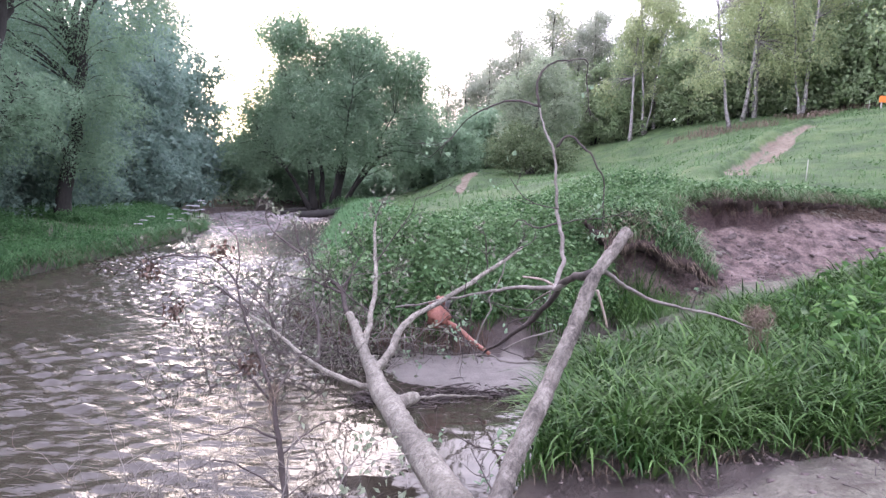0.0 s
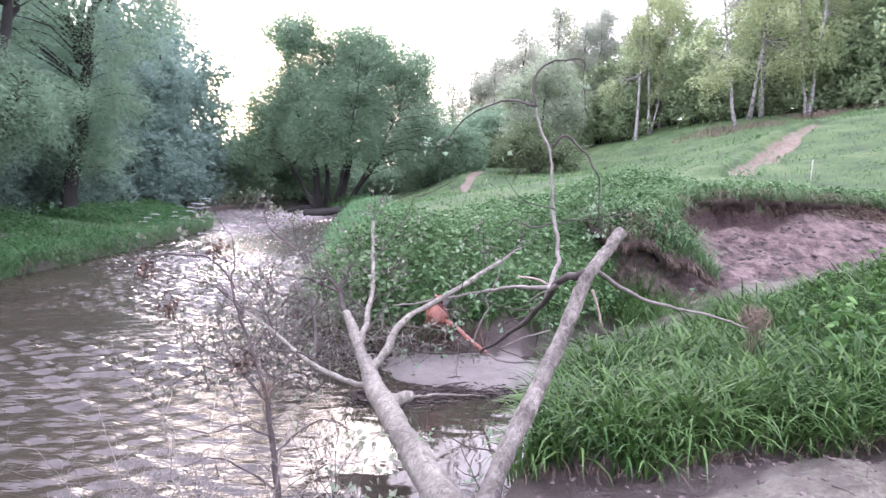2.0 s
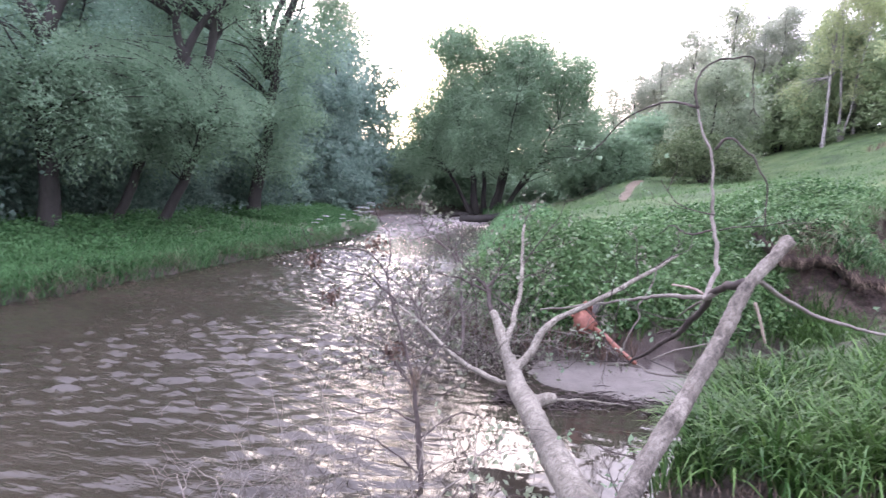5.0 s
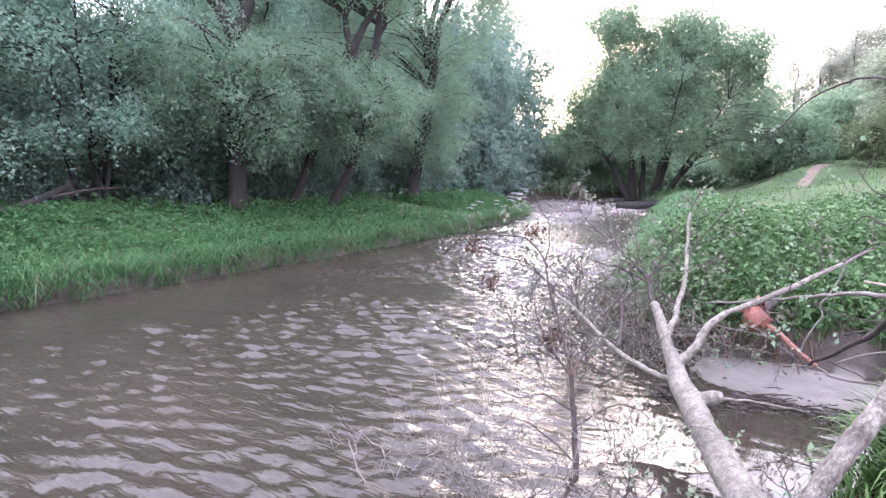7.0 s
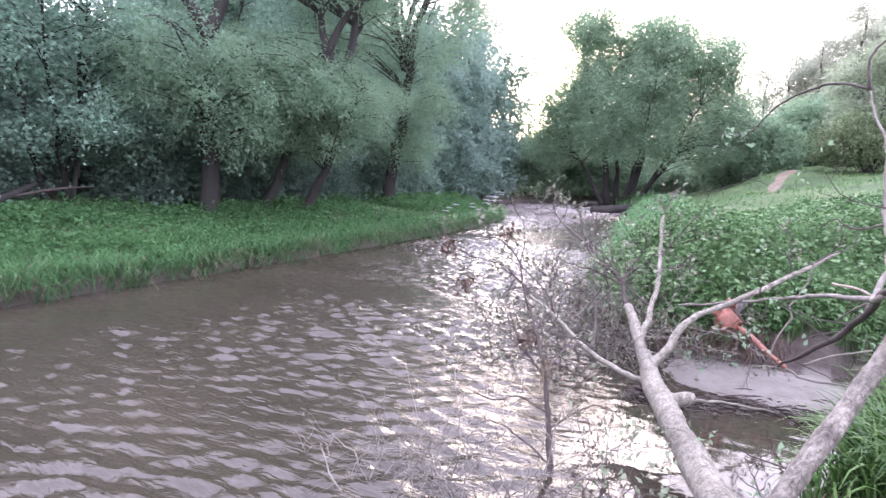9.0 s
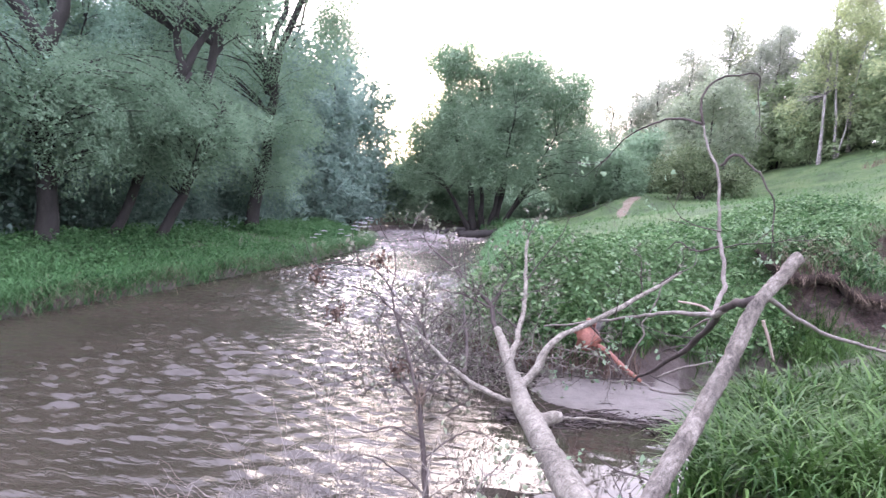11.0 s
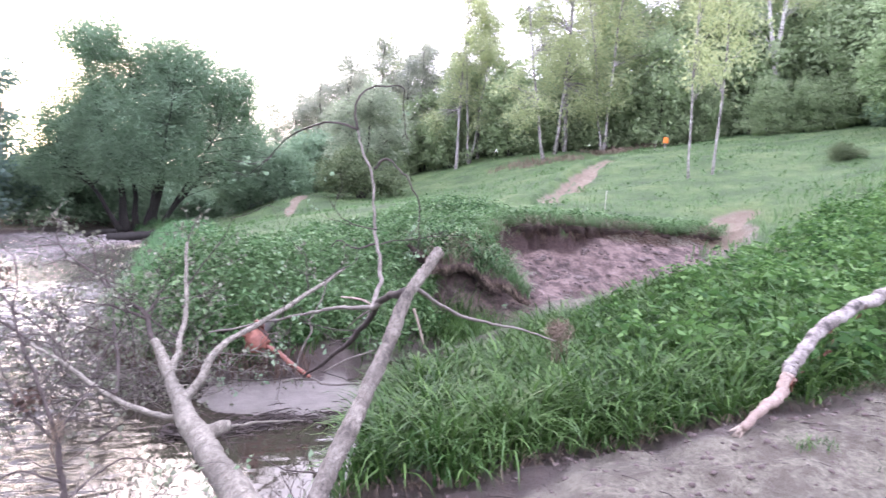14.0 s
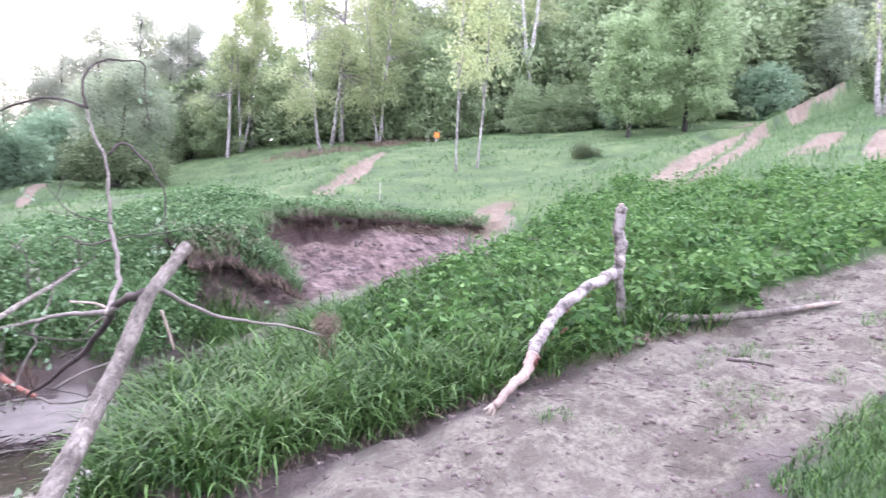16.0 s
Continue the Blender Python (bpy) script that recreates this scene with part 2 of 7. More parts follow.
    bump(m, p, both, 1.0, 0.09)
    return m


def water_material():
    m, p = blank("muddy_river_water")
    silt = noise_tex(m, 0.6, 4.0)
    body = ramp(m, silt, [(0.3, (0.027, 0.0235, 0.0172)), (0.7, (0.045, 0.0385, 0.029))])
    # pale streaks in the base colour stand in for sky mirrored far upstream
    sheen = node(m, "ShaderNodeAttribute")
    sheen.attribute_name = "sky_sheen"
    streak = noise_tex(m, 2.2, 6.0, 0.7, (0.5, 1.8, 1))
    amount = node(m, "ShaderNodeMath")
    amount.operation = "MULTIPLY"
    link(m, sheen.outputs["Fac"], amount.inputs[0])
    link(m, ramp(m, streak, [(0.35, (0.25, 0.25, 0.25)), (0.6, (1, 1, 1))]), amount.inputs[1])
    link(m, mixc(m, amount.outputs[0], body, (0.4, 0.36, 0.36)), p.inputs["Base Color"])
    p.inputs["Roughness"].default_value = 0.09
    p.inputs["IOR"].default_value = 1.33
    p.inputs["Specular IOR Level"].default_value = 0.6
    n = noise_tex(m, 9.0, 3.0, 0.5, (0.6, 1.7, 1.0))
    chop = node(m, "ShaderNodeAttribute")
    chop.attribute_name = "chop"
    h = node(m, "ShaderNodeMath")
    h.operation = "MULTIPLY"
    link(m, n, h.inputs[0])
    link(m, chop.outputs["Fac"], h.inputs[1])
    bump(m, p, h.outputs[0], 1.0, 0.024)
    r = node(m, "ShaderNodeMapRange")
    r.inputs["From Max"].default_value, r.inputs["To Min"].default_value, r.inputs["To Max"].default_value = 2.3, 0.015, 0.07
    link(m, chop.outputs["Fac"], r.inputs["Value"])
    link(m, r.outputs[0], p.inputs["Roughness"])
    return m


M_CLOD = bark_material("crumbled_loam", [(0.3, (0.07, 0.052, 0.047)), (0.55, (0.125, 0.1, 0.092)), (0.8, (0.19, 0.16, 0.15))], 12, (1, 1, 1), 0.95, 0.01)
M_GROUND = ground_material()
M_WATER = water_material()


# ---------------------------------------------------------------- mesh helpers
class Shape:
    """Collects corners and faces, and becomes one mesh."""

    def __init__(self):
        self.v, self.q, self.t, self.n = [], [], [], 0

    def add(self, verts, quads=None, tris=None):
        verts = np.asarray(verts, float).reshape(-1, 3)
        if quads is not None and len(quads):
            self.q.append(np.asarray(quads, np.int64).reshape(-1, 4) + self.n)
        if tris is not None and len(tris):
            self.t.append(np.asarray(tris, np.int64).reshape(-1, 3) + self.n)
        self.v.append(verts)
        self.n += len(verts)
        return self

    def tube(self, points, radii, sides=8, cap=True, rough=0.0, rng=None):
        pts = np.asarray(points, float)
        rad = np.asarray(radii, float)
        tan = np.gradient(pts, axis=0)
        tan /= np.linalg.norm(tan, axis=1)[:, None] + 1e-9
        ref = np.array([0.31, 0.17, 0.93]) if abs(tan[0][2]) < 0.8 else np.array([0.9, 0.3, 0.1])
        rings = []
        a = np.arange(sides) * 2 * math.pi / sides
        u = np.cross(tan[0], ref)
        for i in range(len(pts)):
            u = u - tan[i] * np.dot(u, tan[i])
            u /= np.linalg.norm(u) + 1e-9
            w = np.cross(tan[i], u)
            r = rad[i] * (1 + (rough * rng.standard_normal(sides) if rng is not None else 0))
            rings.append(pts[i] + (np.cos(a) * r)[:, None] * u + (np.sin(a) * r)[:, None] * w)
        n = len(pts)
        i, j = np.meshgrid(np.arange(n - 1), np.arange(sides), indexing="ij")
        k = (j + 1) % sides
        quads = np.stack([i * sides + j, i * sides + k, (i + 1) * sides + k, (i + 1) * sides + j], -1).reshape(-1, 4)
        verts = np.concatenate(rings + [pts[:1] - tan[:1] * rad[0] * 0.25, pts[-1:] + tan[-1:] * rad[-1] * 0.25])
        tris = []
        if cap:
            c0, c1 = n * sides, n * sides + 1
            for j in range(sides):
                k = (j + 1) % sides
                tris += [(c0, k, j), (c1, (n - 1) * sides + j, (n - 1) * sides + k)]
        return self.add(verts, quads, tris)

    def mesh(self, name, smooth=False):
        me = bpy.data.meshes.new(name)
        v = np.concatenate(self.v)
        q = np.concatenate(self.q) if self.q else np.zeros((0, 4), np.int64)
        t = np.concatenate(self.t) if self.t else np.zeros((0, 3), np.int64)
        me.vertices.add(len(v))
        me.vertices.foreach_set("co", v.astype(np.float32).ravel())
        loops = np.concatenate([q.ravel(), t.ravel()]).astype(np.int32)
        me.loops.add(len(loops))
        me.loops.foreach_set("vertex_index", loops)
        me.polygons.add(len(q) + len(t))
        starts = np.concatenate([np.arange(len(q)) * 4, len(q) * 4 + np.arange(len(t)) * 3]).astype(np.int32)
        me.polygons.foreach_set("loop_start", starts)
        if smooth:
            me.polygons.foreach_set("use_smooth", np.ones(len(q) + len(t), bool))
        me.update(calc_edges=True)
        return me


def part(name, shape, material, parent=None, label="", smooth=False):
    ob = new(name, shape.mesh(name, smooth) if isinstance(shape, Shape) else shape)
    if material is not None and not ob.data.materials:
        ob.data.materials.append(material)
    ob.parent = parent
    if label:
        tagged(ob, label)
    return ob


def smooth_line(points, n):
    """A soft line through the given points (Catmull-Rom)."""
    p = np.asarray(points, float)
    p = np.concatenate([2 * p[:1] - p[1:2], p, 2 * p[-1:] - p[-2:-1]])
    out = []
    segs = len(p) - 3
    for s in np.linspace(0, segs - 1e-6, n):
        i, f = int(s), s - int(s)
        a, b, c, d = p[i:i + 4]
        out.append(0.5 * (2 * b + (c - a) * f + (2 * a - 5 * b + 4 * c - d) * f * f + (3 * b - a - 3 * c + d) * f ** 3))
    return np.array(out)


def unit(a):
    return a / (np.linalg.norm(a, axis=-1, keepdims=True) + 1e-9)


def leaves(shape, centre, along, length, width, rng, fold=0.25, face=None):
    """Pointed leaves: base, two shoulders, tip. face: the way their upper sides look, more or less."""
    n = len(centre)
    along = unit(along)
    side = unit(np.cross(along, rng.standard_normal((n, 3)) if face is None else face + 0.9 * rng.standard_normal((n, 3))))
    nor = np.cross(side, along)
    L = np.asarray(length).reshape(-1, 1) * np.ones((n, 1))
    W = np.asarray(width).reshape(-1, 1) * np.ones((n, 1))
    a = centre - along * L * 0.5
    mid = centre - along * L * 0.08
    b = mid + side * W * 0.5 + nor * W * fold
    c = centre + along * L * 0.5 - nor * L * 0.12
    d = mid - side * W * 0.5 + nor * W * fold
    v = np.stack([a, b, c, d], 1).reshape(-1, 3)
    return shape.add(v, (np.arange(n)[:, None] * 4 + np.arange(4)))


def blades(shape, base, height, width, lean, rng, ang=None):
    """Bent tapering grass blades. lean: how far the tip hangs over, in heights."""
    n = len(base)
    ang = rng.uniform(0, 2 * math.pi, n) if ang is None else ang
    out = np.stack([np.cos(ang), np.sin(ang), np.zeros(n)], 1)
    side = np.stack([-np.sin(ang), np.cos(ang), np.zeros(n)], 1)
    tw = rng.uniform(-0.8, 0.8, n)[:, None]
    side = unit(side + out * tw)
    h, w, l = (np.asarray(x).reshape(-1, 1) * np.ones((n, 1)) for x in (height, width, lean))
    up = np.array([0, 0, 1.0])
    p0 = base
    p1 = base + up * h * 0.5 + out * h * l * 0.16
    p2 = base + up * h * 0.84 + out * h * l * 0.5
    p3 = base + up * h * (1.0 - 0.25 * l - 0.24 * np.maximum(0, l - 0.4)) + out * h * l * 0.95
    v = np.stack([p0 - side * w * 0.4, p0 + side * w * 0.4, p1 - side * w * 0.5, p1 + side * w * 0.5, p2 - side * w * 0.36, p2 + side * w * 0.36, p3], 1).reshape(-1, 3)
    o = np.arange(n)[:, None] * 7
    shape.add(v, np.concatenate([o + np.array([0, 1, 3, 2]), o + np.array([2, 3, 5, 4])]), o + np.array([4, 5, 6]))
    return shape


def arched(shape, base, length, width, start, end, ang, rng):
    """Long narrow blades that rise and then arch over; start and end: their slope from upright, in radians."""
    n = len(base)
    out = np.stack([np.cos(ang), np.sin(ang), np.zeros(n)], 1)
    side = unit(np.stack([-np.sin(ang), np.cos(ang), np.zeros(n)], 1) + out * rng.uniform(-0.6, 0.6, n)[:, None])
    p, rows = base.copy(), []
    for k in range(6):
        w = (width * (0.7, 1.0, 0.95, 0.8, 0.5, 0.06)[k] * 0.5)[:, None]
        rows += [p - side * w, p + side * w]
        a = start + (end - start) * ((k + 0.5) / 5) ** 1.4
        p = p + (length / 5)[:, None] * (out * np.sin(a)[:, None] + np.array([0, 0, 1.0]) * np.cos(a)[:, None])
    o = np.arange(n)[:, None, None] * 12 + np.arange(5)[None, :, None] * 2
    return shape.add(np.stack(rows, 1).reshape(-1, 3), (o + np.array([0, 1, 3, 2])).reshape(-1, 4))


# ---------------------------------------------------------------- the lie of the land
def ss(a, b, x):
    t = np.clip((x - a) / (b - a), 0, 1)
    return t * t * (3 - 2 * t)


def value_noise(x, y, scale, seed):
    """Smooth noise, about -1 to 1."""
    x, y = x / scale, y / scale
    i, j = np.floor(x).astype(np.int64), np.floor(y).astype(np.int64)
    f, g = x - i, y - j
    f, g = f * f * (3 - 2 * f), g * g * (3 - 2 * g)

    def r(a, b):
        h = (a * 374761393 + b * 668265263 + seed * 974711) & 0xFFFFFFFF
        h = ((h ^ (h >> 13)) * 1274126177) & 0xFFFFFFFF
        return ((h ^ (h >> 16)) & 0xFFFF) / 32767.5 - 1

    return (r(i, j) * (1 - f) + r(i + 1, j) * f) * (1 - g) + (r(i, j + 1) * (1 - f) + r(i + 1, j + 1) * f) * g


def near_line(x, y, line):
    """Distance to a bent line, the side of it (left positive), and how far along."""
    line = np.asarray(line, float)
    best, side, along = np.full(x.shape, 1e9), np.zeros(x.shape), np.zeros(x.shape)
    gone = 0.0
    for (ax, ay), (bx, by) in zip(line[:-1, :2], line[1:, :2]):
        dx, dy = bx - ax, by - ay
        ln = math.hypot(dx, dy)
        t = np.clip(((x - ax) * dx + (y - ay) * dy) / ln ** 2, 0, 1)
        d = np.hypot(x - ax - t * dx, y - ay - t * dy)
        s = dx * (y - ay) - dy * (x - ax)
        hit = d < best - 1e-9
        best, side, along = np.where(hit, d, best), np.where(hit, np.sign(s), side), np.where(hit, gone + t * ln, along)
        gone += ln
    return best, side, along


def inside(x, y, loop):
    """Whether places lie inside a closed outline."""
    odd = np.zeros(x.shape, bool)
    for (ax, ay), (bx, by) in zip(loop, loop[1:] + loop[:1]):
        if ay != by:
            odd ^= ((ay > y) != (by > y)) & (x < (bx - ax) * (y - ay) / (by - ay) + ax)
    return odd


# the waterline of the right-hand shore, from far upstream, round the inlet and back past the viewer
SHORE = [(34, 66), (14, 58), (3, 51), (-3.6, 44), (-6.2, 40.4), (-7.4, 37.9), (-6.9, 36.0), (-5.4, 33.6), (-3.4, 18.5), (-2.4, 12.1), (-1.8, 8.2), (-1.2, 7.2), (-0.3, 7.02), (1.0, 7.12), (1.75, 8.1), (2.5, 8.75),
         (2.35, 8.1), (1.75, 7.3), (1.3, 6.3), (0.95, 5.1), (0.65, 4.2), (0.42, 3.6), (-0.25, 2.75), (-1.3, 2.15), (-1.7, 0), (-1.9, -12), (-4, -60)]
LEFT = [(30, 78), (10, 68), (-1, 57), (-6.5, 46.5), (-8.5, 42.2), (-11, 40.8), (-12.3, 37.5), (-12.5, 33.5), (-11.6, 28.5), (-9.8, 25.4), (-8.8, 23.9), (-8.25, 21.0), (-7.7, 15), (-7.45, 9), (-7.45, 4), (-7.6, -2), (-9, -60)]
GULLY = [(1.5, 7.5, -0.05), (2.6, 8.75, 0.1), (4.2, 9.3, 0.55), (6.2, 9.9, 0.85), (8.0, 10.8, 1.25), (9.6, 11.7, 1.75), (11.0, 12.6, 2.4)]
GULLY_LONG = [(-30, -2)] + [g[:2] for g in GULLY] + [(16, 13.5), (60, 22)]
TRACKS = [([(7.8, 17.6), (11.0, 22.0), (15.1, 27.1)], 0.48), ([(15.3, 11.2), (19.1, 12.6), (23.4, 14.4), (26.8, 15.7)], 0.98), ([(31, 16.1), (34, 17), (40, 18.3)], 0.42),
          ([(20.7, 10.2), (26.8, 12.1)], 0.62), ([(0.2, 26), (0.75, 30), (1.6, 36)], 0.33), ([(9.4, 11.6), (10.4, 12.6), (11.3, 13.1)], 0.55), ([(18.6, 7.2), (27, 10.3)], 0.45), ([(31.0, 18.7), (33.0, 19.0)], 0.4)]


def south(x, y):
    u = np.maximum(0, x - 2.5)
    return 0.40 + 0.2 * u * u / (u + 0.4) + 0.003 * u * u + 0.03 * np.maximum(0, -y - 2)


def hill(x, y):
    plane = 0.55 + 0.21 * x + 0.05 * y - 0.0006 * np.maximum(0, x - 25) ** 2
    dip = 1.2 * np.exp(-((y - 9) / 11) ** 2) * ss(3, 10, x)
    back = 1.0 * np.exp(-((x - 15) / 9) ** 2 - ((y - 47) / 9) ** 2) + 0.7 * ss(27, 36, y) * np.exp(-((x - 1.5) / 2.6) ** 2) * (1 - ss(40, 46, y))
    return np.maximum(plane - dip, 0.9 + 0.02 * y) + back - 0.72 * ss(17, 32, y) * (1 - ss(7, 17, x))


LOOSE = [None, None]               # how far the ground is tumbled earth, and how far fresh silt, of the places asked last


def land(x, y):
    """Height of the ground, and the masks wet, red, turf and bare."""
    x, y = np.asarray(x, float), np.asarray(y, float)
    d, _, _ = near_line(x, y, SHORE)
    dl, _, _ = near_line(x, y, LEFT)
    river = inside(x, y, SHORE + LEFT[::-1])
    sd = np.where(river, -d, np.where(d <= dl, d, -d))     # positive on the right-hand land
    ld = np.where(river, -dl, np.where(d <= dl, -dl, dl))  # positive on the left-hand land
    gd, gside, _ = near_line(x, y, GULLY_LONG)
    gs = gd * np.where(gside > 0, 1, -1)               # positive on the north side
    n1, n2, n3 = value_noise(x, y, 1.7, 3), value_noise(x, y, 0.45, 5), value_noise(x, y, 0.14, 8)
    top = south(x, y) * (1 - ss(-1.2, 1.2, gs)) + hill(x, y) * ss(-1.2, 1.2, gs)
    # the right-hand bank: steep in the north, a low lip and then sand in the south
    north = ss(-0.5, 0.6, gs)
    s = np.maximum(sd, 0)
    edge_n = 0.24 * ss(0, 0.2, s) + 0.78 * s
    edge_s = 0.16 * ss(0, 0.1, s) + 0.24 * s
    rise = edge_s * (1 - north) + edge_n * north
    right = top - np.logaddexp(0, (top - rise) * 7) / 7
    # the washed-out gully with its broken cliff on the north side
    q, qside, along = near_line(x, y, [g[:2] for g in GULLY])
    lens = np.cumsum([0] + [math.hypot(b[0] - a[0], b[1] - a[1]) for a, b in zip(GULLY[:-1], GULLY[1:])])
    floor = np.interp(along, lens, [g[2] for g in GULLY])
    wob = 0.25 * n1 + 0.22 * n2 + 0.1 * n3
    width = 0.35 + 0.75 * ss(1.0, 3.2, along) * (1 - 0.5 * ss(6, 9, along))
    cut_n = floor + 0.5 * np.clip(q, 0, width) + 0.16 * np.clip(q, 0, width) ** 2 + np.maximum(0, q + wob * 0.8 - width) * 5.5
    cut_s = floor + np.maximum(0, q - 0.3) * 0.32
    cut = np.where(qside > 0, cut_n, cut_s)
    carved = np.where((along > 0.02) & (along < lens[-1] - 0.02), np.minimum(right, cut), right)
    dug = right - carved
    right = carved
    clod = ss(0.25, 0.6, dug) * (qside > 0) * (1 - ss(-0.25, 0.05, q + wob * 0.8 - width))
    right = right + clod * (0.12 * value_noise(x, y, 0.75, 17) + 0.05 * value_noise(x, y, 0.3, 18) + 0.045 * value_noise(x, y, 0.11, 19) * (value_noise(x, y, 0.6, 20) > -0.2))
    slump = 0.42 * np.exp(-(((x - 2.95) / 0.42) ** 2 + ((y - 9.5) / 0.35) ** 2)) + 0.18 * np.exp(-(((x - 4.3) / 0.35) ** 2 + ((y - 9.35) / 0.3) ** 2))
    right = np.minimum(right + slump, np.maximum(right, hill(x, y)))
    # the left-hand bank
    l = np.maximum(ld, 0)
    left = 0.18 * ss(0, 0.09, l + 0.05 * n2) + 0.37 * ss(0.05, 2.2, l) + 0.035 * l
    left = np.minimum(left, 1.6 + 0.01 * l)
    bed = -0.06 - 0.55 * ss(0, 1.6, np.minimum(-sd, -ld))
    flat = (1 - ss(0.7, 1.1, np.hypot((x - 0.32) / 1.08, (y - 6.45) / 0.92) + 0.2 * n2 + 0.16 * n1 + 0.08 * n3)) * (x > -1.5)
    bed = np.maximum(bed, -0.06 + 0.085 * flat)
    z = np.where(sd > 0, right, np.where(ld > 0, left, bed))
    onland = (sd > 0) | (ld > 0)
    z = z + north * (sd > 0) * ss(1.5, 4.5, sd) * ss(0.6, 2.5, gs) * (0.13 * value_noise(x, y, 4.2, 27) + 0.055 * value_noise(x, y, 1.5, 28))
    z = z + np.where(onland, 0.03 * n1 * ss(0.2, 1.2, np.maximum(sd, ld)) + 0.014 * n2 + 0.006 * n3, 0)
    # masks
    bare = np.zeros(x.shape)
    berm = np.zeros(x.shape)
    for k, (line, half) in enumerate(TRACKS):
        bd, bside, _ = near_line(x, y, line)
        rag = (0.3 * n2 + 0.3 * n1 + 0.15 * n3) * half if k in (0, 4, 5) else 0.3 * n1 * half
        lane = 1 - ss(half * 0.55, half * 1.3, bd + rag)
        if k == 1:                                  # a narrow turf strip between two lanes, standing in for a shaded rut
            lane = lane * (0.1 + 0.9 * ss(0.05, 0.18, np.abs(bd * np.where(bside > 0, 1, -1) + 0.25) + 0.03 * n1))
        if k == 0:                                       # a darker rut, nearly grown over
            lane = lane * (0.45 + 0.55 * ss(0.03, 0.16, np.abs(bd * np.where(bside > 0, 1, -1) - 0.08) + 0.08 * n2))
        bare = np.maximum(bare, lane)
        if k < 2:
            berm = np.maximum(berm, np.exp(-((bd - 1.75 * half) / 0.42) ** 2) * (bside > 0))
    z = z - 0.2 * bare * (x > 8) * (1 - ss(26, 30, x)) + 0.24 * berm * (1 - bare)
    # footprints and ridges in the trodden sand
    z = z + (1 - north) * (sd > 0) * (y > 2.6) * 0.07 * ss(-0.02, 0.16, GRASSLINE(x, y)) * ss(0.02, 0.25, sd)
    sandy = (1 - north) * (sd > 0) * (1 - ss(0.0, 0.5, GRASSLINE(x, y)))
    z = z + sandy * (0.042 * value_noise(x, y, 0.24, 11) + 0.026 * value_noise(x, y, 0.12, 12) + 0.1 * value_noise(x * 0.6, y * 1.4, 0.7, 13)) * ss(0.05, 0.5, sd)
    wet = np.where(sd > 0, np.maximum(1 - ss(0.25, 1.0, sd + 0.15 * n2 - 0.35 * north), (1 - ss(0.15, 0.45, z)) * 0.9), 1 - ss(0.5, 0.9, ld))
    wet = np.maximum(wet, ss(-0.75, -0.1, GRASSLINE(x, y) + 0.25 * n2) * (1 - north) * (1 - ss(3.0, 5.5, x)) * 0.85)
    wet = np.where(onland, wet, 1.0 - 0.9 * flat)
    red = ss(0.03, 0.12, dug) * (qside > 0) * ss(-0.22, 0.0, q + wob * 0.8 - width)
    red = np.maximum(red, (ld > -0.1) * (1 - ss(0.16, 0.3, ld + 0.06 * n2)) * (z > 0.01))
    turf = np.where(sd > 0, north * ss(0.15, 0.5, sd) + (1 - north) * ss(-0.1, 0.35, GRASSLINE(x, y)), ss(0.06, 0.2, ld))
    turf = turf * (1 - ss(0.015, 0.07, dug)) * (1 - bare) * np.where(north > 0.5, ss(0.15, 0.5, sd + 0.2 * n2), np.where(x < 9, ss(1.6, 2.0, -gs + 0.2 * n2), 1))
    loose = ss(0.08, 0.3, dug) * (along > 1.2)
    LOOSE[0], LOOSE[1] = loose, flat * (1 - onland)
    return z, np.clip(wet, 0, 1), np.clip(red, 0, 1), np.clip(turf, 0, 1), np.clip(bare, 0, 1), sd, ld, gs, dug


TUFTS = [(5.45, 2.97, 0.24), (5.05, 3.0, 0.12), (3.32, 3.06, 0.13), (5.0, 2.62, 0.08), (5.2, 2.1, 0.1), (6.6, 2.4, 0.16)]      # grass in the sand: place and reach


# where the growth on the near bank begins, as seen from the sand
FRONT = [(0.3, 3.6), (0.72, 3.85), (1.35, 3.68), (2.2, 3.98), (3.15, 3.98), (3.95, 3.62), (4.8, 3.65), (5.5, 3.6), (6.1, 3.45), (7.1, 3.4), (8.4, 3.05), (14, 2.6), (60, 2.2)]
VERGE = [(1.2, -30), (2.3, -9), (2.5, -2.5), (3.3, 1.2), (3.55, 1.66), (4.3, 1.68), (4.9, 1.64), (8, 1.4), (14, 0.6), (60, -4)]


def GRASSLINE(x, y):
    """Positive inside the growth on the near bank (north of its front edge) or on the grass south of the trodden sand."""
    x, y = np.asarray(x, float), np.asarray(y, float)
    d, s, _ = near_line(x, y, FRONT)
    a = np.where(s > 0, d, -d) - 0.12 * value_noise(x, y, 0.6, 21) - 0.02
    e, r, _ = near_line(x, y, VERGE)
    b = np.where(r > 0, -e, e) - 0.15 * value_noise(x, y, 0.5, 22)
    return np.maximum(np.where(x > 0.1, a, -1), np.where(x > 0.0, b, -1))


def ground_z(x, y):
    return land(x, y)[0]


def axis(fine_lo, fine_hi, step, lo, hi, grow):
    """Lines close together from fine_lo to fine_hi, wider and wider outside."""
    mid = np.arange(fine_lo, fine_hi + step / 2, step)
    up, s, v = [], step, mid[-1]
    while v < hi:
        s = min(s * grow, 40)
        v += s
        up.append(v)
    dn, s, v = [], step, mid[0]
    while v > lo:
        s = min(s * grow, 40)
        v -= s
        dn.append(v)
    return np.array(dn[::-1] + list(mid) + up)


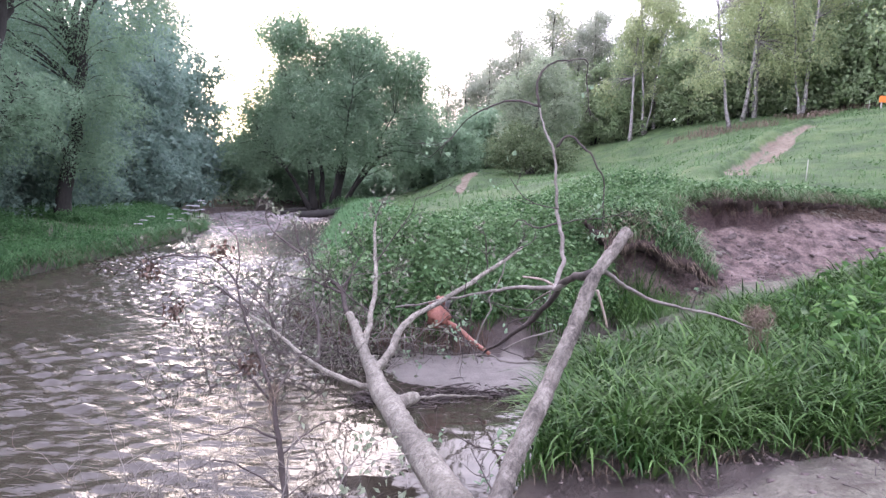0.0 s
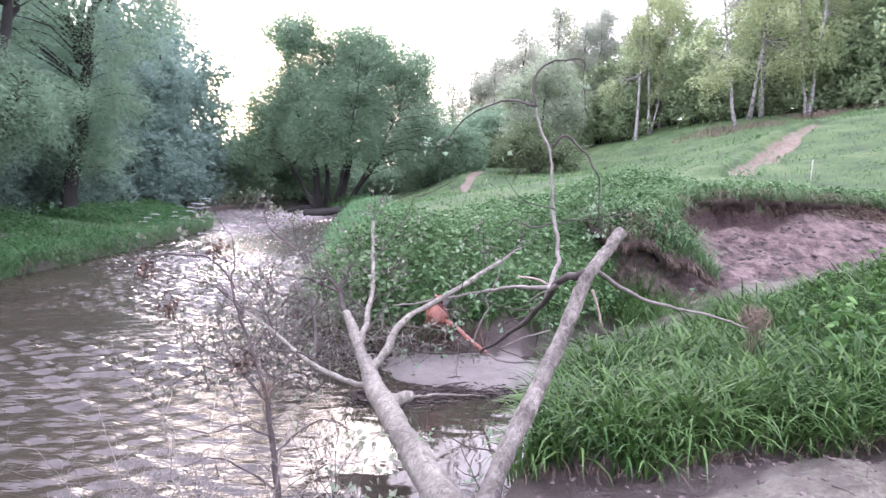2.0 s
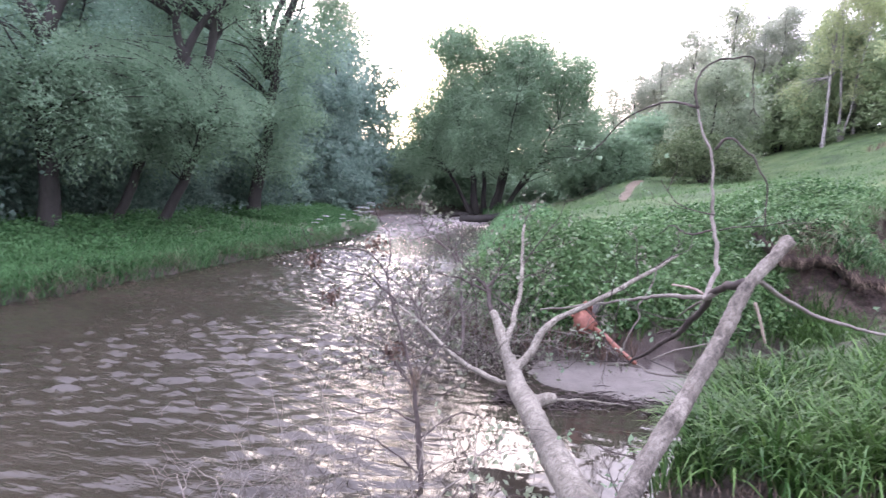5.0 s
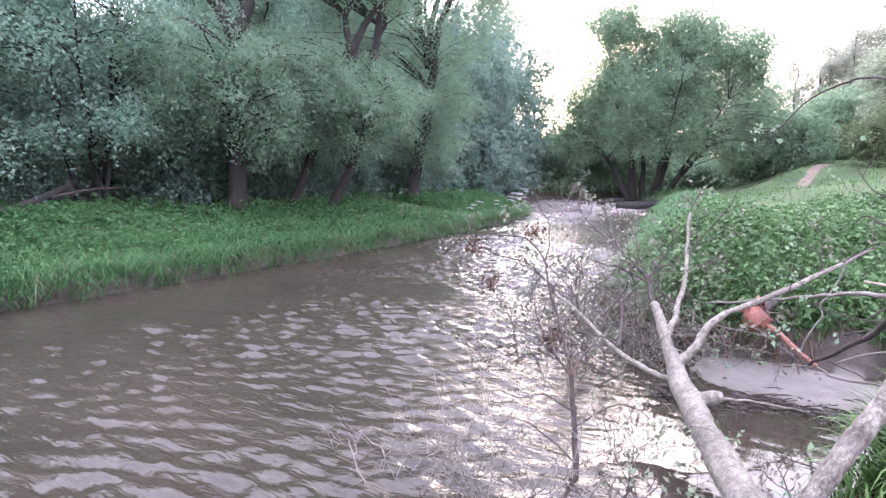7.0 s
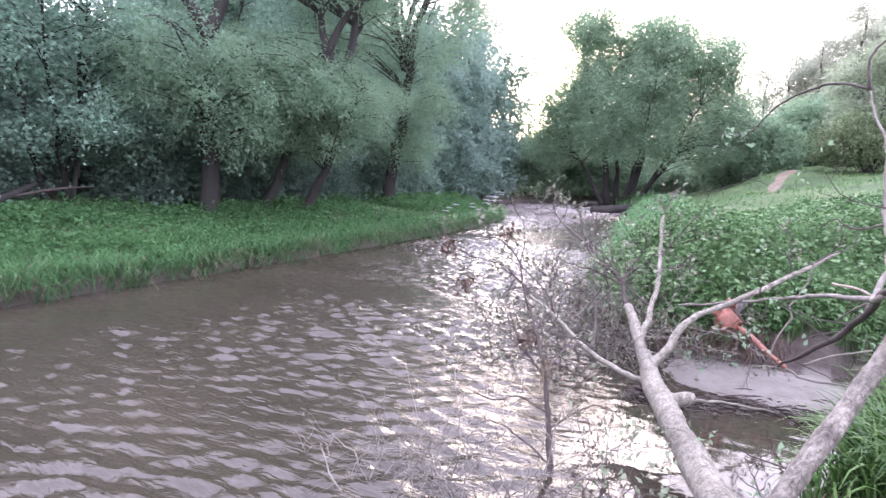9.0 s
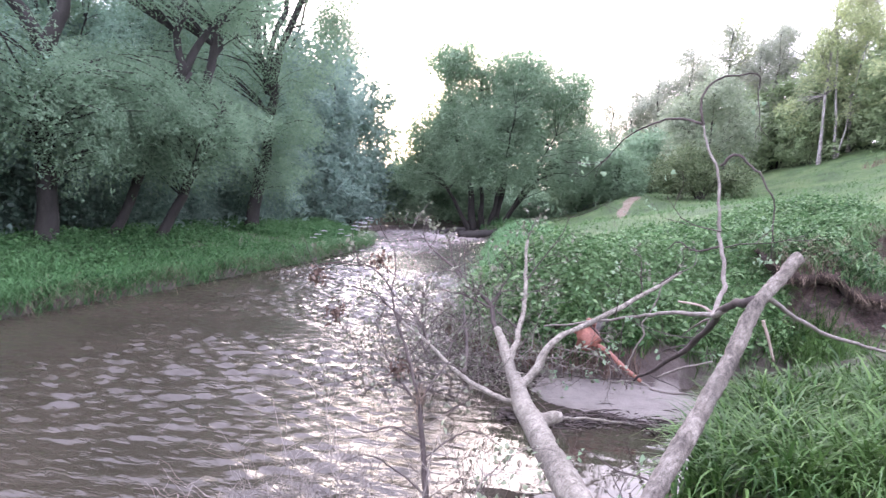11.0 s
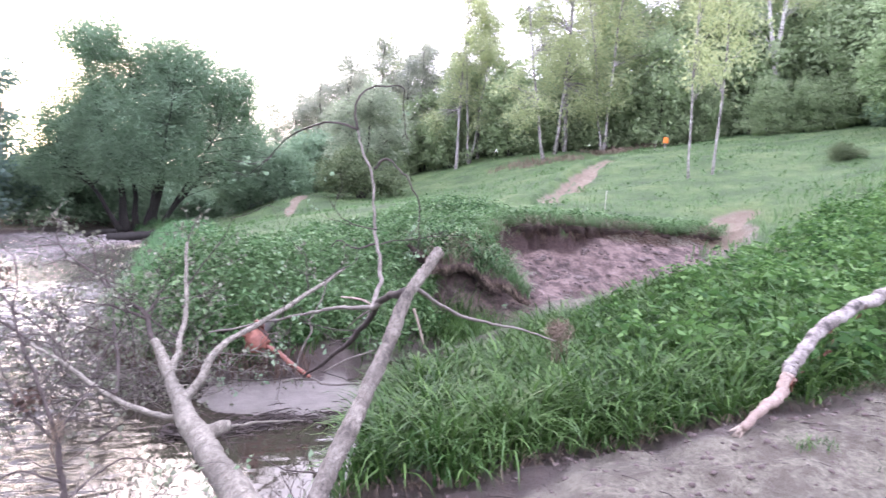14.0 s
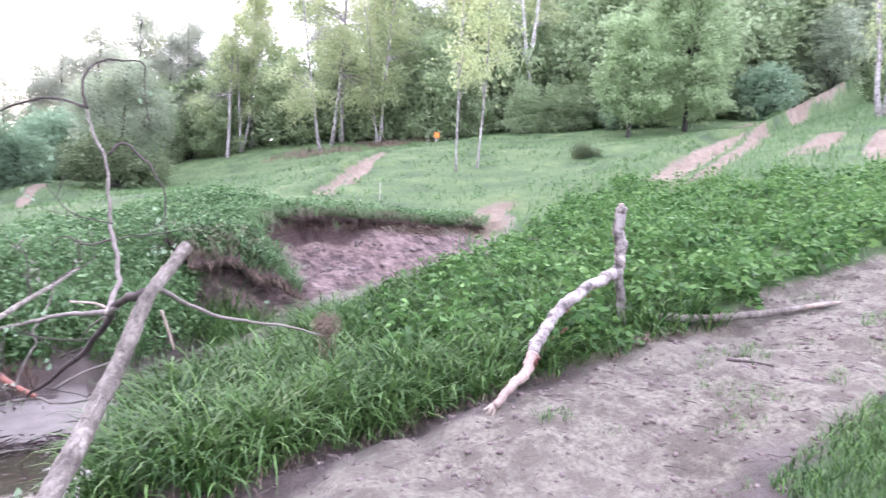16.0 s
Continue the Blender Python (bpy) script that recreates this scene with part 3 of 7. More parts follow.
def sheet(xs, ys, zf):
    X, Y = np.meshgrid(xs, ys)
    nx, ny = len(xs), len(ys)
    i, j = np.meshgrid(np.arange(ny - 1), np.arange(nx - 1), indexing="ij")
    k = i * nx + j
    quads = np.stack([k, k + 1, k + nx + 1, k + nx], -1).reshape(-1, 4)
    return X.ravel(), Y.ravel(), quads


west = axis(-8.8, -6.7, 0.085, -420, -6.7, 1.07)
east = np.concatenate([np.arange(-2.6, 9.0, 0.07), axis(9.0, 46.0, 0.27, 9.0, 420, 1.12)])
gx, gy, gq = sheet(np.concatenate([west[west < -6.65], np.arange(-6.5, -2.7, 0.3), east[east > -2.62]]), np.concatenate([axis(2.0, 12.5, 0.075, -260, 12.5, 1.07), axis(12.6, 27.0, 0.22, 12.6, 620, 1.09)]), None)
gz, g_wet, g_red, g_turf, g_bare, *_ = land(gx, gy)
g_loose, g_silt = LOOSE
ground = part("ground", Shape().add(np.stack([gx, gy, gz], 1), gq), M_GROUND, smooth=True)
for key, vals in (("wet", g_wet), ("red", g_red), ("turf", g_turf), ("bare", g_bare), ("loose", g_loose), ("silt", g_silt)):
    att = ground.data.attributes.new(key, "FLOAT", "POINT")
    att.data.foreach_set("value", vals.astype(np.float32))
tagged(ground, "river bank of trodden sand, wet mud and green turf", "ground", kind="structure")

# the river: a rippled sheet, calmer in the inlet behind the fallen tree
rng = np.random.default_rng(11)
reach = np.concatenate([np.arange(-0.6, 9.0, 0.034), np.arange(9.0, 16.0, 0.06), np.arange(16.0, 42.0, 0.15)])
wx, wy, wq = sheet(np.concatenate([np.arange(-60, -13, 4.0), np.arange(-13, -7.75, 0.16), np.arange(-7.7, 2.6, 0.06), np.arange(2.8, 40, 4.0)]), np.concatenate([np.arange(-60, -1, 2.0), reach, np.arange(42.5, 90, 2.0)]), None)
calm = np.clip(1 - 0.74 * ss(-1.6, -0.75, wx + 0.12 * (wy - 5)) * (1 - ss(6.0, 7.8, wy)), 0.1, 1)
calm *= 1 - 0.78 * ss(-1.05, -0.62, wx) * (1 - ss(4.9, 5.7, wy))
wz = np.zeros(wx.shape)
warp_x, warp_y = wx + 0.12 * np.sin(wy * 1.3 + 0.7 * wx), wy + 0.12 * np.sin(wx * 1.7 - 0.5 * wy)
for _ in range(22):
    lam = 0.1 * 2.6 ** rng.random()
    th = radians(90 + 20 + rng.normal(0, 28))
    ph = rng.uniform(0, 6.28)
    wz += 0.0019 * lam / 0.3 * np.sin((warp_x * math.cos(th) + warp_y * math.sin(th)) * 2 * math.pi / lam + ph)
for _ in range(15):
    lam = 0.125 * 2.5 ** rng.random()
    th = radians(90 + 20 + rng.normal(0, 30))
    ph = rng.uniform(0, 6.28)
    bend_x, bend_y = wx + 0.12 * np.sin(wy * 2.1 + ph), wy + 0.1 * np.sin(wx * 2.7 + 2 * ph)
    wz += 0.0122 * lam / 0.3 * (1 - np.abs(np.sin((bend_x * math.cos(th) + bend_y * math.sin(th)) * math.pi / lam + ph)))
wz -= wz.mean()
wz *= calm * (1 + 1.5 * ss(5, 14, wy) + 2.5 * ss(20, 34, wy)) * (0.75 + 0.5 * value_noise(wx, wy, 1.6, 33))
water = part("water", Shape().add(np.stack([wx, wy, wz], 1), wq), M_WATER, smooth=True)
att = water.data.attributes.new("chop", "FLOAT", "POINT")
att.data.foreach_set("value", (calm * (0.75 + 0.7 * ss(9, 24, wy) + 1.6 * ss(22, 34, wy))).astype(np.float32))
att = water.data.attributes.new("sky_sheen", "FLOAT", "POINT")        # reflected sky painted into the colour of the far reach and bend
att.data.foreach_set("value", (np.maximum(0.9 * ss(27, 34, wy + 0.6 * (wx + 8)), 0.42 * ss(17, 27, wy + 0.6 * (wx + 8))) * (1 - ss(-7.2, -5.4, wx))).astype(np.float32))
tagged(water, "rippled muddy brown river water reflecting the pale sky", "river", kind="structure")

import itertools


# ---------------------------------------------------------------- trees
def trunk_line(base, top, bend, rng, n=9):
    base, top = np.array(base, float), np.array(top, float)
    t = np.linspace(0, 1, n)[:, None]
    off = np.cumsum(rng.normal(0, bend / n ** 0.5, (n, 3)), axis=0)
    off -= off[:1]
    off[:, 2] *= 0.2
    return base + (top - base) * t + off


def make_tree(name, label, x, y, stems, lobes, clumps, per, leaf, spread, leaf_mat, bark_mat, seed, droop=0.3, twigs=0.5, category="tree", shell=0.55, bend=0.03, taper=True, spray=0.0):
    """A tree at (x, y). stems: (top offset, base offset, radius); lobes: the crown as overlapping clouds (centre, radii), from the foot.
    spray: length of the leafy shoots, in spreads, that carry the leaves; 0 for loose tufts."""
    rng = np.random.default_rng(seed)
    z = float(ground_z(np.array([x]), np.array([y]))[0])
    root = new(name)
    root.location = (x, y, z)
    tagged(root, label, category)
    nodes, trunk = [], None
    for (tx, ty, tz), foot, r in stems:
        limb_of = len(foot) == 3                          # a limb that leaves the trunk higher up
        line = trunk_line(foot if limb_of else (*foot, -0.25), (tx, ty, tz), bend * tz + 0.03, rng, 11)
        rad = r * (1 - (0.78 if limb_of or taper else 0.35) * np.linspace(0, 1, 11))
        if not limb_of:
            rad[0] *= 1.5
            rad[1] *= 1.12
        stem = part("main_limb" if limb_of else "trunk", Shape().tube(line, rad, 9, True, 0.06, rng), bark_mat, trunk if limb_of else root, smooth=True)
        trunk = trunk if limb_of else stem
        nodes.append(np.concatenate([line[3:], rad[3:, None]], 1))
    nodes = np.concatenate(nodes)
    limb, crown = Shape(), Shape()
    vol = np.array([l[3] * l[4] * l[5] for l in lobes]) ** 0.75
    share = rng.multinomial(clumps, vol / vol.sum())
    for (cx, cy, cz, rx, ry, rz), k in zip(lobes, share):
        dirs = unit(rng.standard_normal((k, 3)))
        rad = rng.random(k)[:, None] ** (1 - shell * 0.75)
        c = np.array([cx, cy, cz]) + dirs * rad * np.array([rx, ry, rz]) * (1 + 0.13 * rng.standard_normal((k, 1)))
        c[:, 2] = np.maximum(c[:, 2], 0.25)
        for p in c[rng.random(k) < twigs]:
            low = nodes[nodes[:, 2] < max(p[2] - 0.1, nodes[:, 2].min() + 0.2)]
            w = np.linalg.norm(low[:, :3] - p, axis=1) + 0.35 * np.maximum(0, low[:, 2] - p[2] + 0.8)
            s = low[np.argmin(w)]
            m = 0.5 * (s[:3] + p) + np.array([0, 0, 0.14 * np.linalg.norm(p - s[:3])]) + rng.normal(0, 0.05 * np.linalg.norm(p - s[:3]) + 0.01, 3)
            r0 = min(s[3] * 0.45, 0.008 + 0.008 * np.linalg.norm(p - s[:3]))
            limb.tube(smooth_line([s[:3], m, p], 5), np.linspace(r0, 0.004 + 0.1 * r0, 5), 4, False)
        size = rng.uniform(0.55, 1.3, k)
        idx = np.repeat(np.arange(k), rng.poisson(per, k))
        sc = rng.uniform(0.65, 1.3, len(idx))
        if spray:
            way = dirs * np.array([1, 1, 0.45]) + 0.45 * rng.standard_normal((k, 3)) + np.array([0, 0, 0.25])
            way = unit(way)[idx]
            f = rng.random((len(idx), 1))
            reach = spread * spray * size[idx][:, None]
            pos = c[idx] + way * reach * (f - 0.35) + rng.standard_normal((len(idx), 3)) * spread * 0.62 * (1.1 - 0.4 * f)
            pos[:, 2] -= droop * reach[:, 0] * f[:, 0] ** 2
            along = way + 0.6 * rng.standard_normal((len(idx), 3))
            along[:, 2] -= droop * (0.5 + 1.2 * f[:, 0])
            leaves(crown, pos, along, leaf[0] * sc, leaf[1] * sc, rng, 0.25, dirs[idx] * 0.6 + np.array([0, 0, 0.9]))
            continue
        off = rng.standard_normal((len(idx), 3)) * spread * size[idx][:, None] * np.array([1, 1, 0.75])
        off[:, 2] -= droop * np.abs(off[:, 0] * off[:, 1]) / (spread + 1e-6)
        pos = c[idx] + off
        along = unit(off) * 0.7 + rng.standard_normal((len(idx), 3)) * 0.55
        along[:, 2] -= droop * 1.2
        leaves(crown, pos, along, leaf[0] * sc, leaf[1] * sc, rng)
    if limb.n:
        tagged(part("limb", limb, bark_mat, root), kind="stuff")
    tagged(part("crown", crown, leaf_mat, root), kind="stuff")
    return root


def cloud(n, cx, cy, z0, z1, spread, r, seed):
    """Lobes stacked unevenly from z0 to z1 round an axis."""
    g = np.random.default_rng(seed)
    out = []
    for i in range(n):
        f = (i + 0.5) / n
        a = g.uniform(0, 6.28)
        s = spread * g.uniform(0.25, 1.0) * (1 - 0.45 * f)
        out.append((cx + s * math.cos(a), cy + s * math.sin(a), z0 + (z1 - z0) * f, r * g.uniform(0.7, 1.2), r * g.uniform(0.7, 1.2), r * g.uniform(0.6, 1.0)))
    return out


def plant_at(src, spots, seed, lo=0.85, hi=1.15):
    g = np.random.default_rng(seed)
    for x, y, k in spots:
        s = k * g.uniform(lo, hi)
        z = float(ground_z(np.array([x]), np.array([y]))[0])
        copy_thing(src, pose(x, y, z - 0.05, 0, 0, g.uniform(0, 360)) @ Matrix.Diagonal((s, s, s * g.uniform(0.92, 1.1), 1)))


# the round willow at the bend: an airy side crown and a full dome
make_tree("willow_tree", "broad round willow with splayed dark trunks at the water's edge", -6.6, 37.0,
          [((-3.2, 0.3, 9.8), (-0.8, 0), 0.2), ((-0.6, -0.6, 8.6), (-0.3, 0.3), 0.15), ((2.4, 0.2, 9.0), (0.5, 0), 0.21), ((5.0, 0.6, 6.0), (0.7, 0.2), 0.13), ((-4.6, -0.4, 5.2), (-1.0, -0.2), 0.13), ((1.4, -1.6, 6.5), (0.2, -0.3), 0.14), ((3.8, -1.2, 5.2), (0.7, -0.2), 0.11)],
          [(-2.68, 0, 9.55, 2.05, 1.6, 1.78), (-2.03, 0, 9.03, 1.62, 1.4, 1.47), (2.25, 0, 7.67, 3.02, 2.4, 2.73), (4.28, 0, 7.46, 1.84, 1.8, 1.78), (0.43, -1.5, 2.84, 3.89, 1.2, 0.73), (1.07, 0, 8.82, 2.05, 1.8, 1.37), (5.24, 0, 4.51, 1.51, 1.9, 1.68), (4.49, -0.4, 3.04, 1.51, 1.6, 1.05),
           (-3.96, 0, 4.62, 1.73, 2, 1.99), (-4.28, -0.3, 2.84, 1.51, 1.7, 0.95), (-2.78, 0, 6.62, 1.62, 1.8, 1.58), (0.21, -0.9, 5.46, 3.89, 2.2, 2.21), (0.32, -1.3, 3.78, 3.89, 1.8, 1.05), (0.21, 1.3, 5.88, 4.54, 1.6, 2.52), (-0.43, 0.3, 7.77, 1.84, 1.6, 1.37)],
          3800, 42, (0.16, 0.055), 0.42, M_WILLOW, M_BARK_DARK, 101, 0.3, 0.22, shell=0.62, spray=2.0)

# trees of the left bank, hanging over the grass
LEFT_TREES = [(-9.75, 9.37, 0.19, (0.05, -0.05, 3.6), [((-1.0, -1.2, 7.0), 0.14), ((0.5, 0.9, 7.4), 0.14)]),
              (-9.88, 10.94, 0.115, (0.95, 1.0, 3.7), [((2.3, 2.5, 6.3), 0.11), ((0.9, 0.9, 7.0), 0.1)]),
              (-9.45, 11.85, 0.12, (0.7, 0.9, 3.0), [((0.9, 1.5, 7.0), 0.12), ((0.2, 2.4, 6.4), 0.1)])]
for i, (x, y, r, fork, limbs) in enumerate(LEFT_TREES):
    tops = [(q[0] * 0.9, q[1] * 0.9, q[2] * 0.98, 0.9, 1.0, 0.7) for q, _ in limbs]
    make_tree("willow_tree", "tall riverside willow with dark leaning trunk and hanging leaves", x, y,
              [(fork, (0, 0), r)] + [(q, tuple(0.93 * c for c in fork), w) for q, w in limbs],
              [(0.7, 0.1, 2.5, 1.1, 1.5, 0.95), (0.6, 1.1, 2.9, 1.3, 1.4, 0.9), (0.2, -1.1, 2.9, 1.2, 1.4, 0.9), (0.7, 0.1, 1.75, 0.7, 1.1, 0.5), (1.2, 1.2, 5.2, 0.8, 0.9, 0.4), (-0.5, -1.4, 5.4, 0.8, 0.9, 0.4)] + tops,
              430, 84, (0.082, 0.027), 0.25, M_LEFTLEAF, M_BARK_DARK, 210 + i, 0.45, 0.35, taper=False, shell=0.8, spray=2.2)
make_tree("willow_tree", "tall riverside willow hanging far out over the water", -10.4, 17.5,
          [((0.3, 0.2, 4.5), (0, 0), 0.2), ((2.2, 1.2, 11.0), (0.28, 0.18, 4.2), 0.14), ((-0.6, -1.6, 10.0), (0.28, 0.18, 4.2), 0.13), ((0.4, 0.8, 10.5), (0.28, 0.18, 4.3), 0.12)],
          [(2.0, 0.9, 6.5, 1.0, 1.3, 1.2), (2.1, 0.9, 8.6, 1.1, 1.3, 1.4), (0.7, 0.1, 5.0, 1.5, 1.8, 0.9), (0.9, 0.3, 3.3, 1.1, 1.6, 0.8), (0.6, 0.2, 1.9, 1.1, 1.6, 0.7), (-1.0, -1.5, 6.5, 1.6, 1.7, 1.3), (-1.0, -2.2, 4.4, 1.4, 1.6, 1.0), (0.1, 0.0, 8.4, 1.7, 1.8, 1.2), (-0.2, -1.4, 2.8, 1.2, 1.4, 0.9)],
          860, 72, (0.09, 0.032), 0.3, M_LEFTLEAF, M_BARK_DARK, 214, 0.6, 0.12, taper=False, shell=0.7, spray=2.2)
make_tree("hazel_bush", "spreading hazel bush with broad grey-green leaves on the far bank", -11.2, 7.3,
          [((0.5, 0.4, 4.5), (0, 0), 0.06), ((-0.8, 0.8, 4.8), (0.15, 0), 0.05), ((0.9, -0.9, 4.2), (0, 0.2), 0.05), ((-0.2, -1.4, 5.0), (0.1, -0.2), 0.06)],
          [(0.5, 0, 1.7, 1.2, 1.7, 0.8), (0.2, 0.8, 3.2, 1.4, 1.5, 1.1), (0, -1.2, 3.4, 1.5, 1.7, 1.2), (0, 0, 4.8, 1.5, 1.8, 1.1)],
          470, 74, (0.076, 0.046), 0.25, M_HAZEL, M_BARK_DARK, 230, 0.12, 0.4, "bush", shell=0.8, spray=2.4)
hazel = make_tree("hazel_bush", "leafy hazel bush under the trees of the far bank", -11.6, 4.2,
          [((0.5, 0.4, 4.0), (0, 0), 0.07), ((-0.8, 0.8, 4.2), (0.15, 0), 0.05), ((0.9, -0.9, 3.6), (0, 0.2), 0.05)],
          [(0.5, 0, 1.3, 1.2, 1.8, 0.8), (0.2, 0.8, 2.8, 1.5, 1.7, 1.0), (0, -1.0, 3.7, 1.6, 1.9, 1.0), (0, 0.6, 4.7, 1.5, 1.8, 0.9)],
          470, 74, (0.078, 0.046), 0.28, M_HAZEL, M_BARK_DARK, 231, 0.12, 0.4, "bush", shell=0.8, spray=2.4)
plant_at(hazel, [(-11.8, 0.8, 1.0), (-12.6, 10.2, 0.8), (-12.2, 14.6, 0.8), (-13.4, 12.5, 1.15), (-13.2, 15.4, 1.15), (-12.8, 18.6, 1.0)], 5)

# one tree of each further kind, then its repeats
tall = make_tree("broadleaf_tree", "tall dark woodland tree behind the far bank", -17.2, 14.6,
          [((0.3, 0.2, 5.0), (0, 0), 0.26), ((2.0, 0.6, 14.0), (0.28, 0.18, 4.6), 0.16), ((-1.7, -0.9, 13.0), (0.28, 0.18, 4.4), 0.15), ((0.2, 1.8, 12.5), (0.26, 0.18, 4.0), 0.13)],
          cloud(9, 0, 0, 1.6, 7.0, 2.6, 1.4, 41) + cloud(6, 0.2, 0.2, 8.0, 13.0, 2.0, 0.9, 42), 360, 36, (0.17, 0.07), 0.36, M_LEFTLEAF, M_BARK_DARK, 241, 0.4, 0.3, taper=False, spray=2.2)
plant_at(tall, [(-17.5, 5.5, 0.68), (-15.6, 17.5, 0.72), (-14.6, 22.5, 0.9), (-22, 10.5, 0.8), (-18.5, 0.0, 0.66), (-14.4, 12.6, 0.62), (-13.9, 17.6, 0.66), (-15.5, 20.0, 0.8), (-13.9, 24.6, 0.8), (-16.2, 9.6, 0.6), (-12.7, 16.2, 0.58), (-13.7, 13.8, 0.6), (-12.4, 12.0, 0.5)], 6)
dark = make_tree("alder_tree", "dark shaded alder leaning over the river bend", -15.2, 33.0,
          [((0.6, 0.0, 8.6), (0, 0), 0.2), ((-0.7, 0.6, 7.8), (0.2, 0), 0.15)],
          cloud(16, 0, 0, 0.9, 9.4, 2.1, 1.4, 43), 340, 26, (0.26, 0.12), 0.4, M_DARKLEAF, M_BARK_DARK, 251, 0.3, 0.1, shell=0.7, spray=2.0)
plant_at(dark, [(-13.8, 29.8, 0.62), (-14.2, 34.5, 0.72), (-14.5, 38.5, 1.0), (-11.5, 45.0, 0.75), (-9.5, 52.0, 0.8), (-17.5, 26.5, 1.15), (-6.5, 56, 0.85), (-2.5, 60, 0.9), (-13, 52, 0.85), (-12.6, 26.0, 0.5), (-13.6, 21.5, 0.6), (-13.4, 32.5, 0.45), (-14.6, 16.0, 0.5), (-12.4, 22.8, 0.72), (-13.0, 25.4, 0.82), (-12.9, 28.2, 0.7), (-12.0, 20.4, 0.55)], 7)

# the sallow bushes on the slope and their smaller neighbours
low_sallow = make_tree("sallow_bush", "low dense olive-green sallow bush on the grassy slope", 4.55, 34.0,
          [((0.4, 0, 2.1), (0, 0), 0.08), ((-1.0, 0.2, 1.9), (0, 0.1), 0.07), ((1.2, 0.1, 1.8), (0.1, 0), 0.07)],
          [(-1.0, 0, 1.1, 1.5, 1.6, 0.8), (0.8, 0, 1.0, 1.7, 1.6, 0.75), (-0.4, 0, 1.9, 1.3, 1.3, 0.7)],
          300, 46, (0.15, 0.06), 0.26, M_SALLOW, M_BARK_DARK, 261, 0.2, 0.4, "bush", shell=0.8, spray=2.0)
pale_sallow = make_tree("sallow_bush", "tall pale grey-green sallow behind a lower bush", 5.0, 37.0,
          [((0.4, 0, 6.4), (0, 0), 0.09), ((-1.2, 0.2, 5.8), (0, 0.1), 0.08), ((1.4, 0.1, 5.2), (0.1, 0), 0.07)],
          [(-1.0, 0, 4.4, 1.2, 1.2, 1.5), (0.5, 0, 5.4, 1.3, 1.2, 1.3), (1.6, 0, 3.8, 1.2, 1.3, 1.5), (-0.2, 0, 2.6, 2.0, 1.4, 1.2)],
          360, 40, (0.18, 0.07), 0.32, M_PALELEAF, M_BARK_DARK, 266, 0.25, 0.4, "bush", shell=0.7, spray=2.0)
bush = make_tree("sallow_bush", "rounded green sallow bush at the foot of the wood", 0.3, 38.0,
          [((0.3, 0, 2.6), (0, 0), 0.06), ((-0.8, 0.2, 2.2), (0, 0.1), 0.05)],
          [(0, 0, 1.0, 1.7, 1.6, 0.9), (-0.3, 0, 2.2, 1.2, 1.2, 0.9), (0.6, 0, 1.9, 1.2, 1.2, 0.9)],
          220, 30, (0.2, 0.09), 0.3, M_WILLOW, M_BARK_DARK, 262, 0.2, 0.3, "bush", shell=0.8, spray=2.0)
plant_at(bush, [(-1.6, 40.0, 1.2), (2.8, 43.0, 1.3), (17.5, 43.5, 1.0), (22.5, 42.5, 1.1), (24.5, 40.0, 1.0), (27.0, 37.5, 1.1), (30.5, 34.5, 1.2), (33.5, 32.0, 1.3), (36, 28.5, 1.2),
                (29.0, 24.5, 0.8), (31.5, 25.5, 1.0), (38, 25, 1.4), (36.5, 20.5, 1.0), (41, 22.5, 1.3), (6.0, 45.0, 1.2), (20, 45.5, 1.2)], 8)

shrub = make_tree("undergrowth_bush", "dense dark undergrowth bush at the foot of the trees", -12.8, 21.8,
          [((0.3, 0, 2.4), (0, 0), 0.05), ((-0.6, 0.3, 2.2), (0, 0.1), 0.04)],
          [(0, 0, 0.8, 1.6, 1.6, 0.8), (-0.3, 0, 2.0, 1.4, 1.4, 1.0), (0.6, 0, 2.6, 1.2, 1.2, 0.9)], 170, 20, (0.26, 0.14), 0.4, M_DARKLEAF, M_BARK_DARK, 263, 0.2, 0.06, "bush")
thicket = make_tree("undergrowth_bush", "dense dark thicket under the trees of the far bank", -11.2, 10.8,
          [((0.3, 0, 1.6), (0, 0), 0.03), ((-0.5, 0.2, 1.5), (0, 0.1), 0.03)],
          [(0, 0, 0.6, 1.1, 1.1, 0.55), (-0.2, 0, 1.3, 0.95, 0.95, 0.7), (0.4, 0, 1.8, 0.8, 0.8, 0.6)], 170, 40, (0.11, 0.06), 0.27, M_DARKLEAF, M_BARK_DARK, 265, 0.2, 0.06, "bush")
plant_at(thicket, [(-11.0, 9.0, 0.95), (-11.0, 12.2, 0.95), (-11.3, 13.8, 1.0), (-11.2, 15.6, 1.05), (-11.6, 18.4, 1.15), (-11.9, 20.6, 1.2), (-11.6, 6.2, 1.0), (-11.9, 2.6, 1.05)], 17)
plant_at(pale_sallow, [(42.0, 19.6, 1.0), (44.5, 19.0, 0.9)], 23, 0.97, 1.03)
plant_at(low_sallow, [(18.59, 17.29, 0.26)], 19)
plant_at(shrub, [(-13.5, 1.5, 1.2), (-14.5, 4.0, 1.3), (-15.5, 7.0, 1.4), (-14.6, 10.0, 1.3), (-13.4, 12.8, 1.1), (-14.5, 15.2, 1.3), (-13.2, 17.8, 1.1), (-12.6, 25.6, 1.0), (-13.6, 28.4, 1.2), (-14.0, 31.8, 1.0), (-14.2, 35.6, 1.2),
                 (-1.2, 42.5, 0.9), (0.2, 45.5, 1.1), (2.6, 48, 1.2), (1.4, 62, 1.3), (-8, 64, 1.5), (-2.5, 66, 1.5)], 18)
